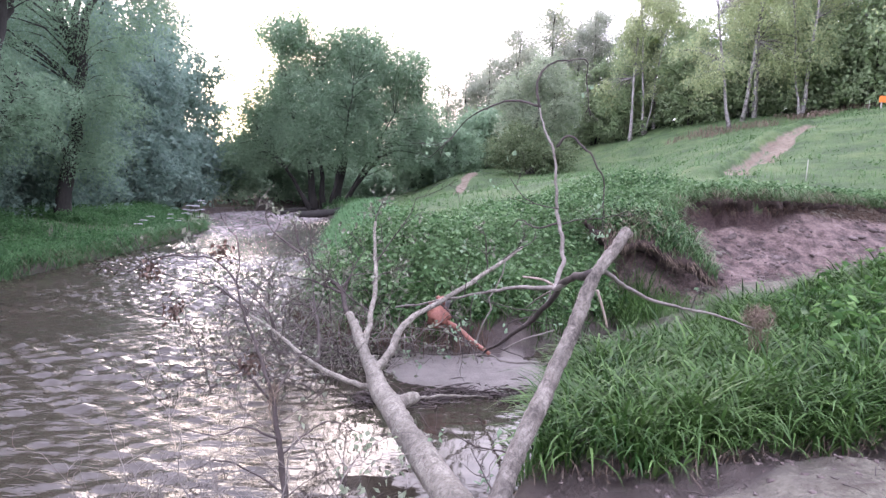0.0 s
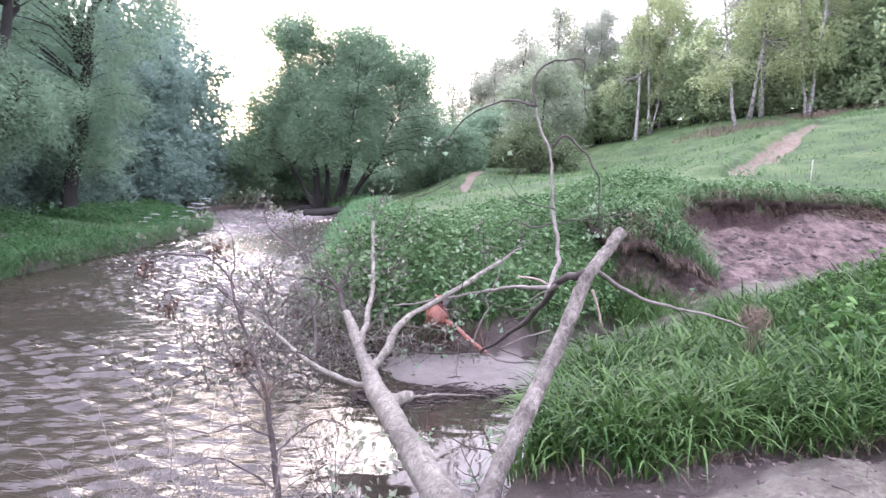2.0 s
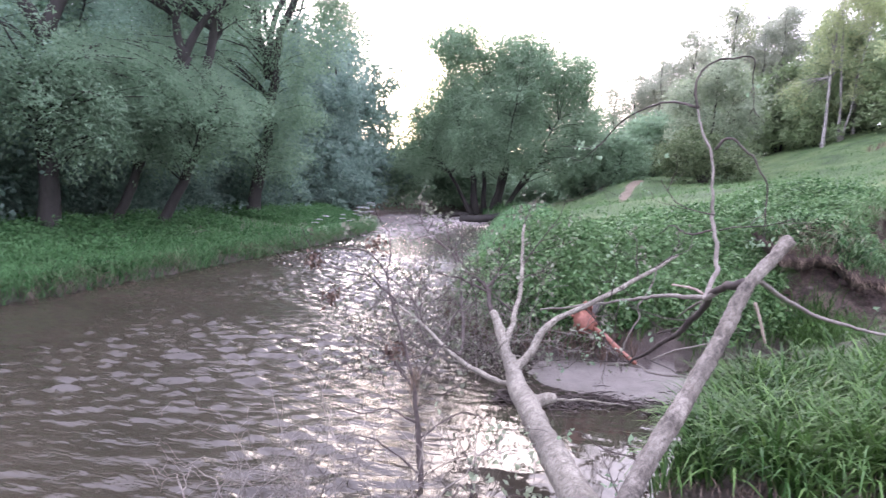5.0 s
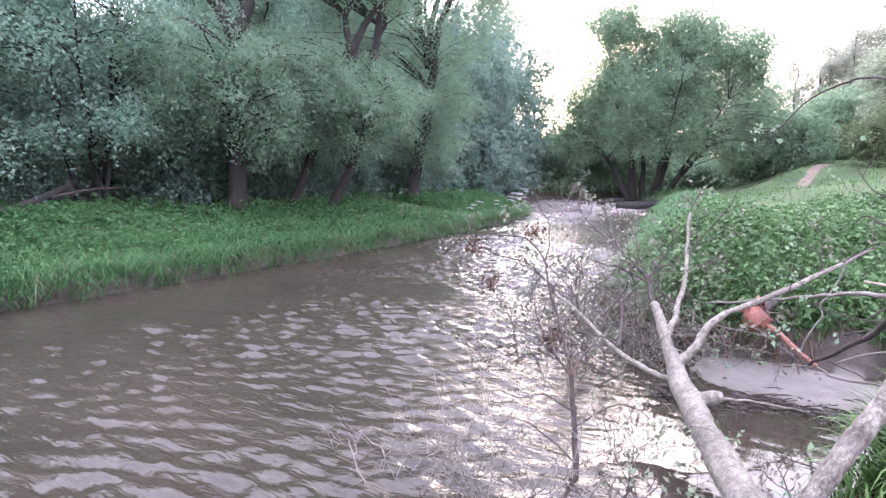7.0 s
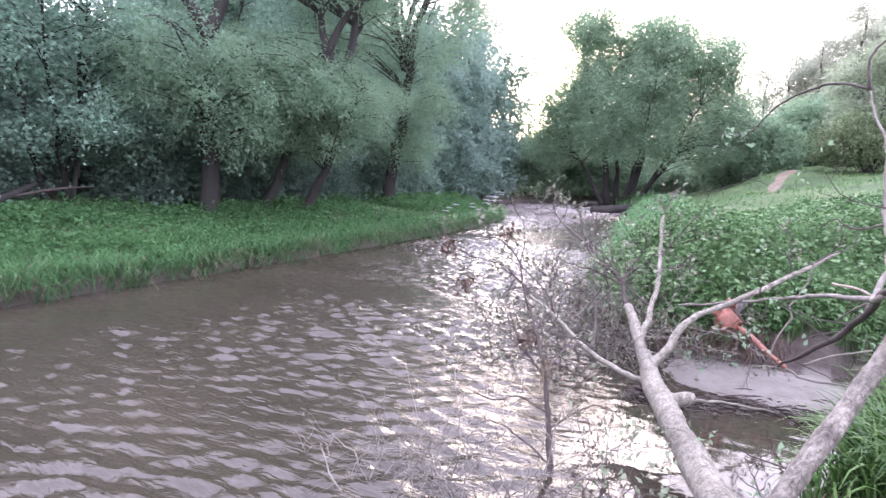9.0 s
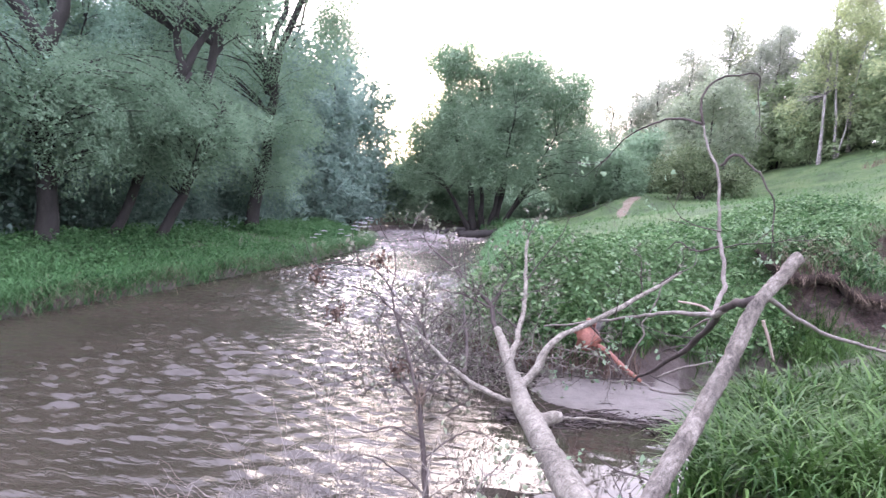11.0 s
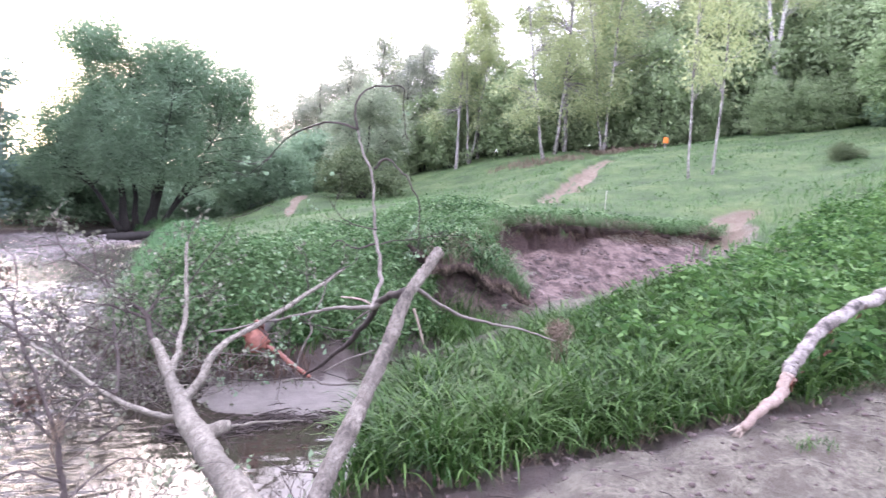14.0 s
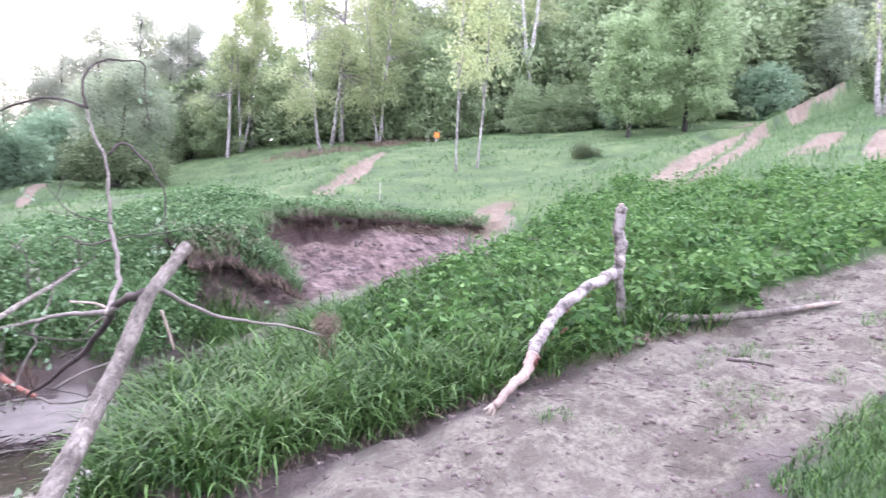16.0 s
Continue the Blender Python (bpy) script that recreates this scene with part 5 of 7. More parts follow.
# small tufts that have come up through the sand
x, y, L, g = scatter(9000, 2.6, 8.0, 2.0, 3.7, 419)
spot = np.zeros(x.shape, bool)
for tx, ty, tr in TUFTS:
    spot |= np.hypot((x - tx) / 1.6, y - ty) < tr * (0.7 + 0.5 * value_noise(x, y, 0.15, 79))
P = pick(x, y, L[0], spot & (GRASSLINE(x, y) < 0))
stuff("verge_grass", blades(Shape(), P, g.uniform(0.03, 0.1, len(P)), g.uniform(0.004, 0.008, len(P)), g.uniform(0.5, 1.8, len(P)), g), M_GRASS, "flattened tufts of grass in the trodden sand", "grass")

# roots and dead turf hanging from the broken edge
x, y, L, g = scatter(240000, 2.2, 10.5, 8.8, 13.2, 411)
keep = (L[8] > 0.01) & (L[8] < 0.2) & (L[7] > 0.25) & (g.random(len(x)) < 0.1 + 0.22 * (value_noise(x, y, 0.5, 77) > 0.1)) & (x > 3.9)
P = pick(x, y, L[0], keep)
rt = Shape()
n = len(P)
d = np.stack([g.normal(0.15, 0.6, n), g.normal(-0.6, 0.4, n), g.normal(-0.8, 0.6, n)], 1)
leaves(rt, P + np.array([0, 0, 0.03]) + unit(d) * 0.07, d, g.uniform(0.1, 0.42, n), g.uniform(0.005, 0.016, n), g)
stuff("hanging_roots", rt, M_ROOT, "dead brown roots and turf hanging from the broken edge", "roots")

# green tufts leaning over the broken edge
x, y, L, g = scatter(60000, 2.2, 10.8, 8.8, 13.6, 413)
below = land(x + 0.05, y - 0.22)[8]
keep = (L[8] < 0.02) & (below > 0.03) & (L[7] > 0.3)
P = pick(x, y, L[0], keep)
stuff("edge_grass", blades(Shape(), P, g.uniform(0.1, 0.34, len(P)), g.uniform(0.008, 0.018, len(P)), g.uniform(0.6, 1.8, len(P)), g), M_MEADOW, "green and dry grass leaning over the broken edge", "grass")

# the turf that overhangs the face, undercut by the flood
g = np.random.default_rng(415)
mid_line = smooth_line([q[:2] for q in GULLY], 330)[70:318]
across = np.gradient(mid_line, axis=0)
across = unit(np.stack([-across[:, 1], across[:, 0]], 1))
reach_q = np.arange(0.2, 3.2, 0.03)
RX, RY = mid_line[:, :1] + across[:, :1] * reach_q, mid_line[:, 1:] + across[:, 1:] * reach_q
gone = land(RX.ravel(), RY.ravel())[8].reshape(RX.shape) > 0.03
rim_q = reach_q[np.minimum(gone.shape[1] - 1, gone.shape[1] - np.argmax(gone[:, ::-1], axis=1))] * gone.any(axis=1)
ok = rim_q > 0.3
rim = (mid_line + across * rim_q[:, None])[ok]
across = across[ok]
steps = np.arange(len(rim))
jut = 0.15 + 0.16 * value_noise(steps * 0.05, steps * 0.0, 0.8, 91) + 0.07 * value_noise(steps * 0.05, steps * 0.0, 0.17, 92) + 0.03 * g.standard_normal(len(rim))
jut = np.clip(jut, 0.01, 0.4)[:, None]
zr = ground_z(rim[:, 0] + across[:, 0] * 0.12, rim[:, 1] + across[:, 1] * 0.12)[:, None]
thick = 0.12 + 0.085 * value_noise(steps * 0.05, steps * 0.0, 0.3, 93)[:, None]
rows = [(across * 0.25, -0.03), (across * 0.0, -0.01), (-across * jut, -0.05), (-across * jut * 0.95, -0.05 - thick * 0.6), (-across * jut * 0.5, -0.03 - thick * 1.3), (across * 0.2, -0.1 - thick * 2.2)]
V = np.stack([np.concatenate([rim + o, zr + dz], 1) for o, dz in rows], 1)
V += g.normal(0, 0.012, V.shape)
k = np.arange(len(rim) - 1)[:, None, None] * 6
j = np.arange(5)[None, :, None]
lip = Shape().add(V.reshape(-1, 3), (k + j + np.array([0, 1, 7, 6])).reshape(-1, 4))
tagged(part("turf_edge", lip, M_SOD), "ragged edge of dark root-bound turf overhanging the gully", "turf", kind="structure")
n = 3000
i = g.integers(0, len(rim), n)
f = g.uniform(-0.25, 1.0, (n, 1))
P = np.concatenate([rim[i] - across[i] * jut[i] * f, zr[i] - 0.05 * np.clip(f, 0, 1) - 0.01], 1) + g.normal(0, 0.01, (n, 3))
way = np.arctan2(-across[i, 1], -across[i, 0]) + g.normal(0, 0.9, n)
patch = value_noise(P[:, 0], P[:, 1], 0.45, 94) + 0.5 * g.standard_normal(n)
green = patch < 0.05
stuff("edge_turf_grass", blades(Shape(), P[green], g.uniform(0.1, 0.26, green.sum()), g.uniform(0.007, 0.014, green.sum()), g.uniform(0.9, 2.8, green.sum()), g, way[green]), M_MEADOW, "green grass drooping over the broken edge", "grass")
dry = ~green
stuff("dead_fringe", blades(Shape(), P[dry], g.uniform(0.05, 0.24, dry.sum()), g.uniform(0.003, 0.008, dry.sum()), g.uniform(0.8, 3.6, dry.sum()), g, way[dry]), M_DRYGRASS, "withered turf fringe drooping over the broken edge", "grass")
n = 1500
i = g.integers(0, len(rim), n)
P = np.concatenate([rim[i] - across[i] * jut[i] * g.uniform(0.2, 1.0, (n, 1)), zr[i] - 0.1 - g.uniform(0, 0.1, (n, 1))], 1)
d = np.concatenate([-across[i] * 0.25, np.full((n, 1), -1.0)], 1) + g.normal(0, 0.35, (n, 3))
ln = g.uniform(0.08, 0.4, n) * g.random(n)
stuff("hanging_rootlets", leaves(Shape(), P + unit(d) * ln[:, None] * 0.45, d, ln, g.uniform(0.004, 0.012, n), g), M_ROOT, "thin roots hanging below the undercut turf", "roots")
# leafy weeds along the brink
n = 1500
i = g.integers(0, len(rim), n)
P = np.concatenate([rim[i] + across[i] * g.uniform(-0.12, 0.9, (n, 1)), zr[i] - 0.02], 1)
P = P[value_noise(P[:, 0], P[:, 1], 0.9, 95) > -0.15]
RIM_WEEDS = P
# tumbled clods below the face
ICO = np.array([(0, 1, 1.618), (0, -1, 1.618), (0, 1, -1.618), (0, -1, -1.618), (1, 1.618, 0), (-1, 1.618, 0), (1, -1.618, 0), (-1, -1.618, 0), (1.618, 0, 1), (-1.618, 0, 1), (1.618, 0, -1), (-1.618, 0, -1)]) / 1.9
ICO_F = np.array([t for t in itertools.combinations(range(12), 3) if all(np.linalg.norm(ICO[a] - ICO[b]) < 1.1 for a, b in itertools.combinations(t, 2))])
ICO_F = np.array([t if np.dot(np.cross(ICO[t[1]] - ICO[t[0]], ICO[t[2]] - ICO[t[0]]), ICO[t[0]]) > 0 else t[::-1] for t in ICO_F])


def clods(P, size, g):
    n = len(P)
    v = ICO[None] * (1 + 0.25 * g.standard_normal((n, 12, 1))) * (size[:, None] * np.array([1, 1, 0.7]) * g.uniform(0.7, 1.35, (n, 3)))[:, None, :]
    f = (np.arange(n)[:, None, None] * 12 + ICO_F[None]).reshape(-1, 3)
    return Shape().add((v + P[:, None, :]).reshape(-1, 3), tris=f)


x, y, L, g = scatter(7000, 2.4, 11.0, 8.6, 13.2, 416)
keep = (LOOSE[0] > 0.5) & (L[2] < 0.6) & (g.random(len(x)) < 0.35 + 0.5 * value_noise(x, y, 0.5, 81))
P = np.stack([x, y, L[0]], 1)[keep]
tagged(part("loam_clods", clods(P, 0.012 + 0.06 * g.random(len(P)) ** 4, g), M_CLOD), "tumbled clods of brown loam in the washed-out gully", "soil clods", kind="stuff")
x, y, L, g = scatter(6000, 0.6, 9.0, 1.2, 4.4, 417)
keep = (L[5] > 0.2) & (GRASSLINE(x, y) < 0.05)
P = np.stack([x, y, L[0]], 1)[keep]
tagged(part("sand_clods", clods(P, 0.004 + 0.022 * g.random(len(P)) ** 4, g), M_CLOD, smooth=True), "small crumbs of dried mud on the trodden sand", "soil crumbs", kind="stuff")
# dry strip at the edge of the wood
x, y, L, g = scatter(9000, 12, 25, 31.5, 37.5, 418)
keep = (g.random(len(x)) < 0.55) & (value_noise(x, y, 1.6, 82) > -0.2) & (np.abs(y - 34.6 - 0.8 * value_noise(x, y, 3.0, 83)) < 1.6)
P = pick(x, y, L[0], keep)
stuff("dry_grass", blades(Shape(), P, g.uniform(0.15, 0.42, len(P)), g.uniform(0.015, 0.03, len(P)), g.uniform(0.2, 0.9, len(P)), g), M_DRYGRASS, "brownish last year's grass at the edge of the wood", "grass")

stuff("brink_weeds", leafy(Shape(), RIM_WEEDS, 0.28, 4, 0.105, 0.08, g), M_NETTLE, "nettles and goutweed along the brink of the gully", "weeds")

# the slab of turf that has slid off the edge and hangs over the mud, its grass still on it
g = np.random.default_rng(414)
nu, nv = 44, 30
U, V = np.meshgrid(np.linspace(0, 1, nu), np.linspace(0, 1, nv))


def slab_top(u, v):
    """The bent upper side of the slab: u from the point towards the gully, v from the brink down."""
    px = 2.2 + 1.62 * u + 0.12 * v + 0.08 * np.sin(9 * v)
    py = 9.95 - 0.8 * v - 0.12 * u + 0.06 * np.sin(7 * u)
    pz = 1.56 + 0.08 * np.sin(3 * u) - 0.3 * u ** 2 - 0.25 * np.maximum(0, 0.15 - u) - 0.55 * v ** 1.6 * (0.6 + 0.5 * u) + 0.07 * value_noise(px, py, 0.3, 55) + 0.03 * value_noise(px, py, 0.11, 56)
    return np.stack([px, py, pz], -1)


top_side = slab_top(U.ravel(), V.ravel())
edge = np.minimum(np.minimum(U, 1 - U) * nu, (1 - V) * nv).ravel()
under = top_side - np.stack([0 * edge, -0.12 * np.clip(edge / 4, 0, 1), 0.05 + 0.16 * np.clip(edge / 3, 0, 1)], 1) + g.normal(0, 0.012, top_side.shape)
k = (np.arange(nv - 1)[:, None] * nu + np.arange(nu - 1)[None, :]).reshape(-1, 1)
rim_idx = np.concatenate([np.arange(nu), np.arange(2, nv) * nu - 1 + 0, [nu * nv - 1], np.arange(nu * nv - 2, nu * nv - nu - 1, -1), np.arange(nv - 2, 0, -1) * nu])
ring = np.stack([rim_idx, np.roll(rim_idx, -1), np.roll(rim_idx, -1) + nu * nv, rim_idx + nu * nv], 1)
slab = Shape().add(np.concatenate([top_side, under]), np.concatenate([k + np.array([0, nu, nu + 1, 1]), k + np.array([0, 1, nu + 1, nu]) + nu * nv, ring]))
root = new("turf_slab")
tagged(root, "slipped slab of turf hanging over the mud with dry grass below", "turf")
part("sod", slab, M_SOD, root)
n = 2200
u, v = g.uniform(0, 1, n), g.uniform(0, 1, n) ** 0.8
P = slab_top(u, v) - np.array([0, 0, 0.015])
green = value_noise(P[:, 0], P[:, 1], 0.35, 57) + 0.9 * (0.8 - v) + 0.35 * g.standard_normal(n) > -0.25
tagged(part("grass", blades(Shape(), P[green], g.uniform(0.1, 0.3, green.sum()), g.uniform(0.007, 0.015, green.sum()), g.uniform(0.6, 1.8, green.sum()), g), M_NETTLE, root, "green grass on the slab"), kind="stuff")
tagged(part("dry_grass", blades(Shape(), P[~green], g.uniform(0.1, 0.3, (~green).sum()), g.uniform(0.004, 0.009, (~green).sum()), g.uniform(0.8, 2.2, (~green).sum()), g), M_DRYGRASS, root, "matted dry grass"), kind="stuff")
n = 320
u = g.uniform(0, 1, n)
low = g.random(n) < 0.7
P = slab_top(np.where(low, u, 1.0), np.where(low, 1.0, u)) + g.normal(0, 0.02, (n, 3))
d = np.stack([g.normal(0.15, 0.3, n), g.normal(-0.35, 0.25, n), g.normal(-0.9, 0.2, n)], 1)
ln = g.uniform(0.05, 0.26, n)
tagged(part("fringe", leaves(Shape(), P + unit(d) * ln[:, None] * 0.45, d, ln, g.uniform(0.004, 0.01, n), g), M_DRYGRASS, root, "dry grass and roots trailing from the torn edge"), kind="stuff")
n = 420
P = slab_top(g.uniform(0, 0.9, n), g.uniform(0, 0.85, n))
tagged(part("herbs", leafy(Shape(), P, 0.22, 3, 0.1, 0.06, g), M_NETTLE, root, "nettles still growing on the slab"), kind="stuff")
k = 1500
x, y = g.normal(2.8, 0.3, k), g.normal(8.85, 0.22, k)
P = np.stack([x, y, ground_z(x, y) - 0.02], 1)
P = P[P[:, 2] > 0.0]
stuff("inlet_grass", blades(Shape(), P, g.uniform(0.1, 0.34, len(P)), g.uniform(0.006, 0.012, len(P)), g.uniform(0.5, 1.5, len(P)), g), M_GRASS, "dark grass tuft at the head of the inlet", "grass")
# roots bared at the foot of the point, over the dark wet hollow
n = 1500
line = smooth_line([(-2.2, 9.6), (-1.8, 8.2), (-1.2, 7.2), (-0.3, 7.02), (0.55, 7.08)], n)
P = np.concatenate([line + g.normal(0, 0.05, (n, 2)) + np.array([0, -0.04]), g.uniform(0.16, 0.42, (n, 1))], 1)
d = np.stack([g.normal(0, 0.25, n), g.normal(-0.15, 0.2, n), np.full(n, -1.0)], 1)
ln = g.uniform(0.06, 0.3, n)
stuff("bank_roots", leaves(Shape(), P + unit(d) * ln[:, None] * 0.4, d, ln, g.uniform(0.004, 0.014, n), g), M_ROOT, "dark bared roots hanging at the foot of the point", "roots")


# ---------------------------------------------------------------- fallen wood
def empty(name, at, label, category, group=""):
    ob = new(name)
    ob.location = at
    return tagged(ob, label, category, group)


def wood_part(name, root, pts, r0, r1, mat, label="", sides=10, n=0, rough=0.05, seed=1, wig=0.0, on=None):
    g = np.random.default_rng(seed)
    n = n or 5 * len(pts)
    line = smooth_line(pts, n) - np.array(root.location)
    if wig:
        w = np.cumsum(g.normal(0, wig, (n, 3)), axis=0)
        line = line + w - np.linspace(0, 1, n)[:, None] * w[-1] - (1 - np.linspace(0, 1, n))[:, None] * w[0]
    w = max(7, n // 6)
    lump = np.convolve(g.standard_normal(n + w - 1), np.ones(w) / w, "valid") * (w / 7) ** 0.5
    rad = np.linspace(r0, r1, n) * (1 + 0.12 * lump)
    return part(name, Shape().tube(line, rad, sides, True, rough, g), mat, on or root, label, smooth=True)


def sprig(shape, start, way, length, radius, depth, g, curl=0.25, leaf=None, keep=0.8, origin=(0, 0, 0), fork=4):
    """A thin branch with side twigs, each bent, thinning out to nothing."""
    n = 6
    p, w = np.array(start, float), unit(np.array(way, float))
    pts = [p.copy()]
    for _ in range(n - 1):
        w = unit(w + g.normal(0, curl, 3) * 0.6)
        p = p + w * length / (n - 1)
        pts.append(p.copy())
    pts = np.array(pts)
    shape.tube(pts - np.array(origin), np.linspace(radius, radius * 0.35 + 0.0006, n), 5 if radius > 0.006 else 3, False)
    if depth > 0:
        for _ in range(fork):
            if g.random() < keep:
                i = g.integers(1, n)
                side = unit(np.cross(pts[i] - pts[i - 1], g.standard_normal(3)))
                sprig(shape, pts[i], unit(pts[i] - pts[i - 1]) * 0.75 + side * 0.85, length * g.uniform(0.35, 0.62), radius * 0.55, depth - 1, g, curl, leaf, keep, origin, fork)
    elif leaf is not None and g.random() < leaf[1]:
        k = g.integers(2, 6)
        c = pts[g.integers(2, n, k)] - np.array(origin) + g.normal(0, 0.02, (k, 3))
        leaves(leaf[0], c, g.standard_normal((k, 3)) - np.array([0, 0, 0.6]), g.uniform(0.03, 0.06, k), g.uniform(0.02, 0.04, k), g)


# the big grey alder trunk that lies out into the water, with its broken fork
root = empty("fallen_alder", (0.2, 2.7, 0.2), "fallen grey alder trunk lying in the river with a broken fork", "fallen tree")
wood_part("trunk", root, [(0.36, 2.15, 0.36), (0.11, 3.3, 0.24), (-0.07, 3.8, 0.27), (-0.27, 4.29, 0.32), (-0.46, 4.78, 0.42), (-0.55, 5.02, 0.51)], 0.108, 0.056, M_BARK_ALDER, sides=28, n=110, rough=0.035, seed=3, wig=0.002)
snapped = wood_part("branch", root, [(-0.52, 4.92, 0.46), (-0.62, 5.16, 0.58), (-0.70, 5.32, 0.70), (-0.77, 5.45, 0.78)], 0.05, 0.036, M_BARK_ALDER, "snapped short limb", seed=4)
wood_part("branch", root, [(-0.60, 5.12, 0.58), (-0.6, 5.57, 0.82), (-0.61, 5.97, 1.15), (-0.66, 6.37, 1.53)], 0.027, 0.015, M_BARK_ALDER, seed=5, wig=0.008)
wood_part("branch", root, [(-0.48, 4.85, 0.44), (-0.38, 5.05, 0.56), (-0.26, 5.29, 0.74), (0.02, 5.6, 0.87), (0.44, 6.08, 1.08), (0.83, 6.45, 1.33)], 0.04, 0.015, M_BARK_ALDER, seed=6, wig=0.006)
low_limb = wood_part("branch", root, [(-0.44, 4.72, 0.38), (-0.57, 4.77, 0.38), (-0.94, 4.91, 0.5), (-1.29, 5.04, 0.69), (-1.56, 5.17, 0.81)], 0.026, 0.011, M_BARK_ALDER, seed=7, wig=0.006)
wood_part("side_branch", root, [(-0.77, 5.45, 0.76), (-0.89, 5.63, 0.97), (-1.06, 5.7, 1.06), (-1.22, 5.87, 1.19), (-1.55, 6.11, 1.37)], 0.022, 0.008, M_TWIG, seed=8, wig=0.008, on=snapped)
wood_part("side_branch", root, [(-0.94, 4.91, 0.5), (-1.02, 5.3, 0.62), (-1.16, 5.8, 0.8), (-1.25, 6.2, 0.98)], 0.018, 0.007, M_TWIG, seed=9, wig=0.008, on=low_limb)
wood_part("branch", root, [(-0.42, 4.6, 0.33), (-0.18, 4.75, 0.3), (0.1, 4.9, 0.24), (0.45, 5.25, 0.16)], 0.018, 0.006, M_BARK_ALDER, seed=10, wig=0.008)
wood_part("side_branch", root, [(-0.87, 5.6, 0.94), (-1.11, 5.69, 1.01), (-1.28, 5.76, 1.03), (-1.47, 5.82, 1.05)], 0.013, 0.005, M_TWIG, seed=14, wig=0.006, sides=6, on=snapped)
wood_part("side_branch", root, [(-0.87, 5.6, 0.94), (-0.81, 5.74, 1.05), (-0.7, 5.86, 1.08)], 0.011, 0.005, M_TWIG, seed=15, wig=0.005, sides=6, on=snapped)
knot = Shape().tube(smooth_line([(-0.28, 4.45, 0.33), (-0.20, 4.5, 0.36), (-0.13, 4.55, 0.37)], 7) - np.array(root.location), [0.055, 0.052, 0.05, 0.048, 0.046, 0.044, 0.036], 10, True, 0.06, np.random.default_rng(2))
part("stub", knot, M_BARK_ALDER, root, smooth=True)
g = np.random.default_rng(12)
tw, lf = Shape(), Shape()
o = np.array(root.location)
for s, w, ln in [((-0.66, 6.37, 1.53), (0.1, 0.2, 0.8), 0.3), ((-0.62, 5.8, 1.0), (0.6, 0.4, 0.6), 0.4), ((-0.61, 5.97, 1.15), (0.8, 0.4, 0.8), 0.75), ((-0.61, 5.5, 0.8), (-0.7, 0.4, 0.6), 0.5), ((0.44, 6.08, 1.08), (0.2, 0.3, 0.8), 0.5),
                 ((0.6, 6.25, 1.2), (0.9, 0.1, 0.4), 0.5), ((0.02, 5.6, 0.87), (0.5, 0.2, -0.5), 0.5), ((-1.29, 5.04, 0.69), (-0.6, 0.3, 0.7), 0.6), ((-1.56, 5.17, 0.81), (-0.8, 0.2, 0.4), 0.6), ((-1.1, 5.0, 0.6), (-0.3, 0.8, 0.7), 0.7),
                 ((-1.06, 5.7, 1.06), (-0.7, 0.4, 0.5), 0.6), ((-1.55, 6.11, 1.37), (-0.7, 0.3, 0.5), 0.5), ((-1.2, 5.85, 1.15), (-0.2, 0.5, 0.9), 0.5), ((-0.94, 4.91, 0.5), (-0.3, -0.5, 0.5), 0.4), ((-1.2, 6.2, 0.98), (-0.4, 0.6, 0.8), 0.6),
                 ((-0.85, 5.6, 0.9), (0.4, 0.4, 0.9), 0.5), ((-1.3, 5.3, 0.5), (-0.6, 0.6, 0.5), 0.7), ((-1.5, 5.8, 0.5), (-0.5, 0.3, 0.9), 0.7), ((-1.0, 5.9, 0.6), (-0.5, 0.3, 0.9), 0.6), ((-1.3, 6.5, 0.6), (-0.6, 0.2, 0.8), 0.7)]:
    sprig(tw, s, w, ln, 0.008, 2, g, 0.35, (lf, 0.45), 0.85, o, 5)
tagged(part("twig", tw, M_TWIG, root, "thin dark bare twigs"), kind="stuff")
tagged(part("foliage", lf, M_WITHERED, root, "few small withering leaves"), kind="stuff")

# tangle of thin dead branches caught left of the fork
for i, (bx, by, bz, k) in enumerate([(-1.15, 5.6, 0.1, 24), (-1.5, 6.3, 0.1, 28), (-1.75, 7.0, 0.15, 26), (-0.9, 6.3, 0.1, 22), (-1.9, 5.9, 0.05, 14), (-2.0, 7.8, 0.1, 22), (-1.2, 7.25, 0.1, 22), (-0.6, 7.0, 0.1, 12)]):
    g = np.random.default_rng(160 + i)
    root = empty("brushwood", (bx, by, 0.0), "tangle of thin dark dead branches beside the fallen trunk", "brushwood", "brushwood by the fork")
    tw, lf = Shape(), Shape()
    for _ in range(k):
        sprig(tw, (bx + g.normal(0, 0.22), by + g.normal(0, 0.2), g.uniform(-0.05, 0.45)), (g.normal(-0.5, 0.6), g.normal(0, 0.5), g.uniform(0.0, 0.6)), g.uniform(0.4, 1.1), g.uniform(0.003, 0.008), 2, g, 0.5, (lf, 0.3), 0.85, (bx, by, 0), 4)
    tagged(part("twig", tw, M_TWIG if i in (0, 4) else M_TWIG_PALE, root), kind="stuff")
    tagged(part("foliage", lf, M_WITHERED, root, "small withering leaves"), kind="stuff")

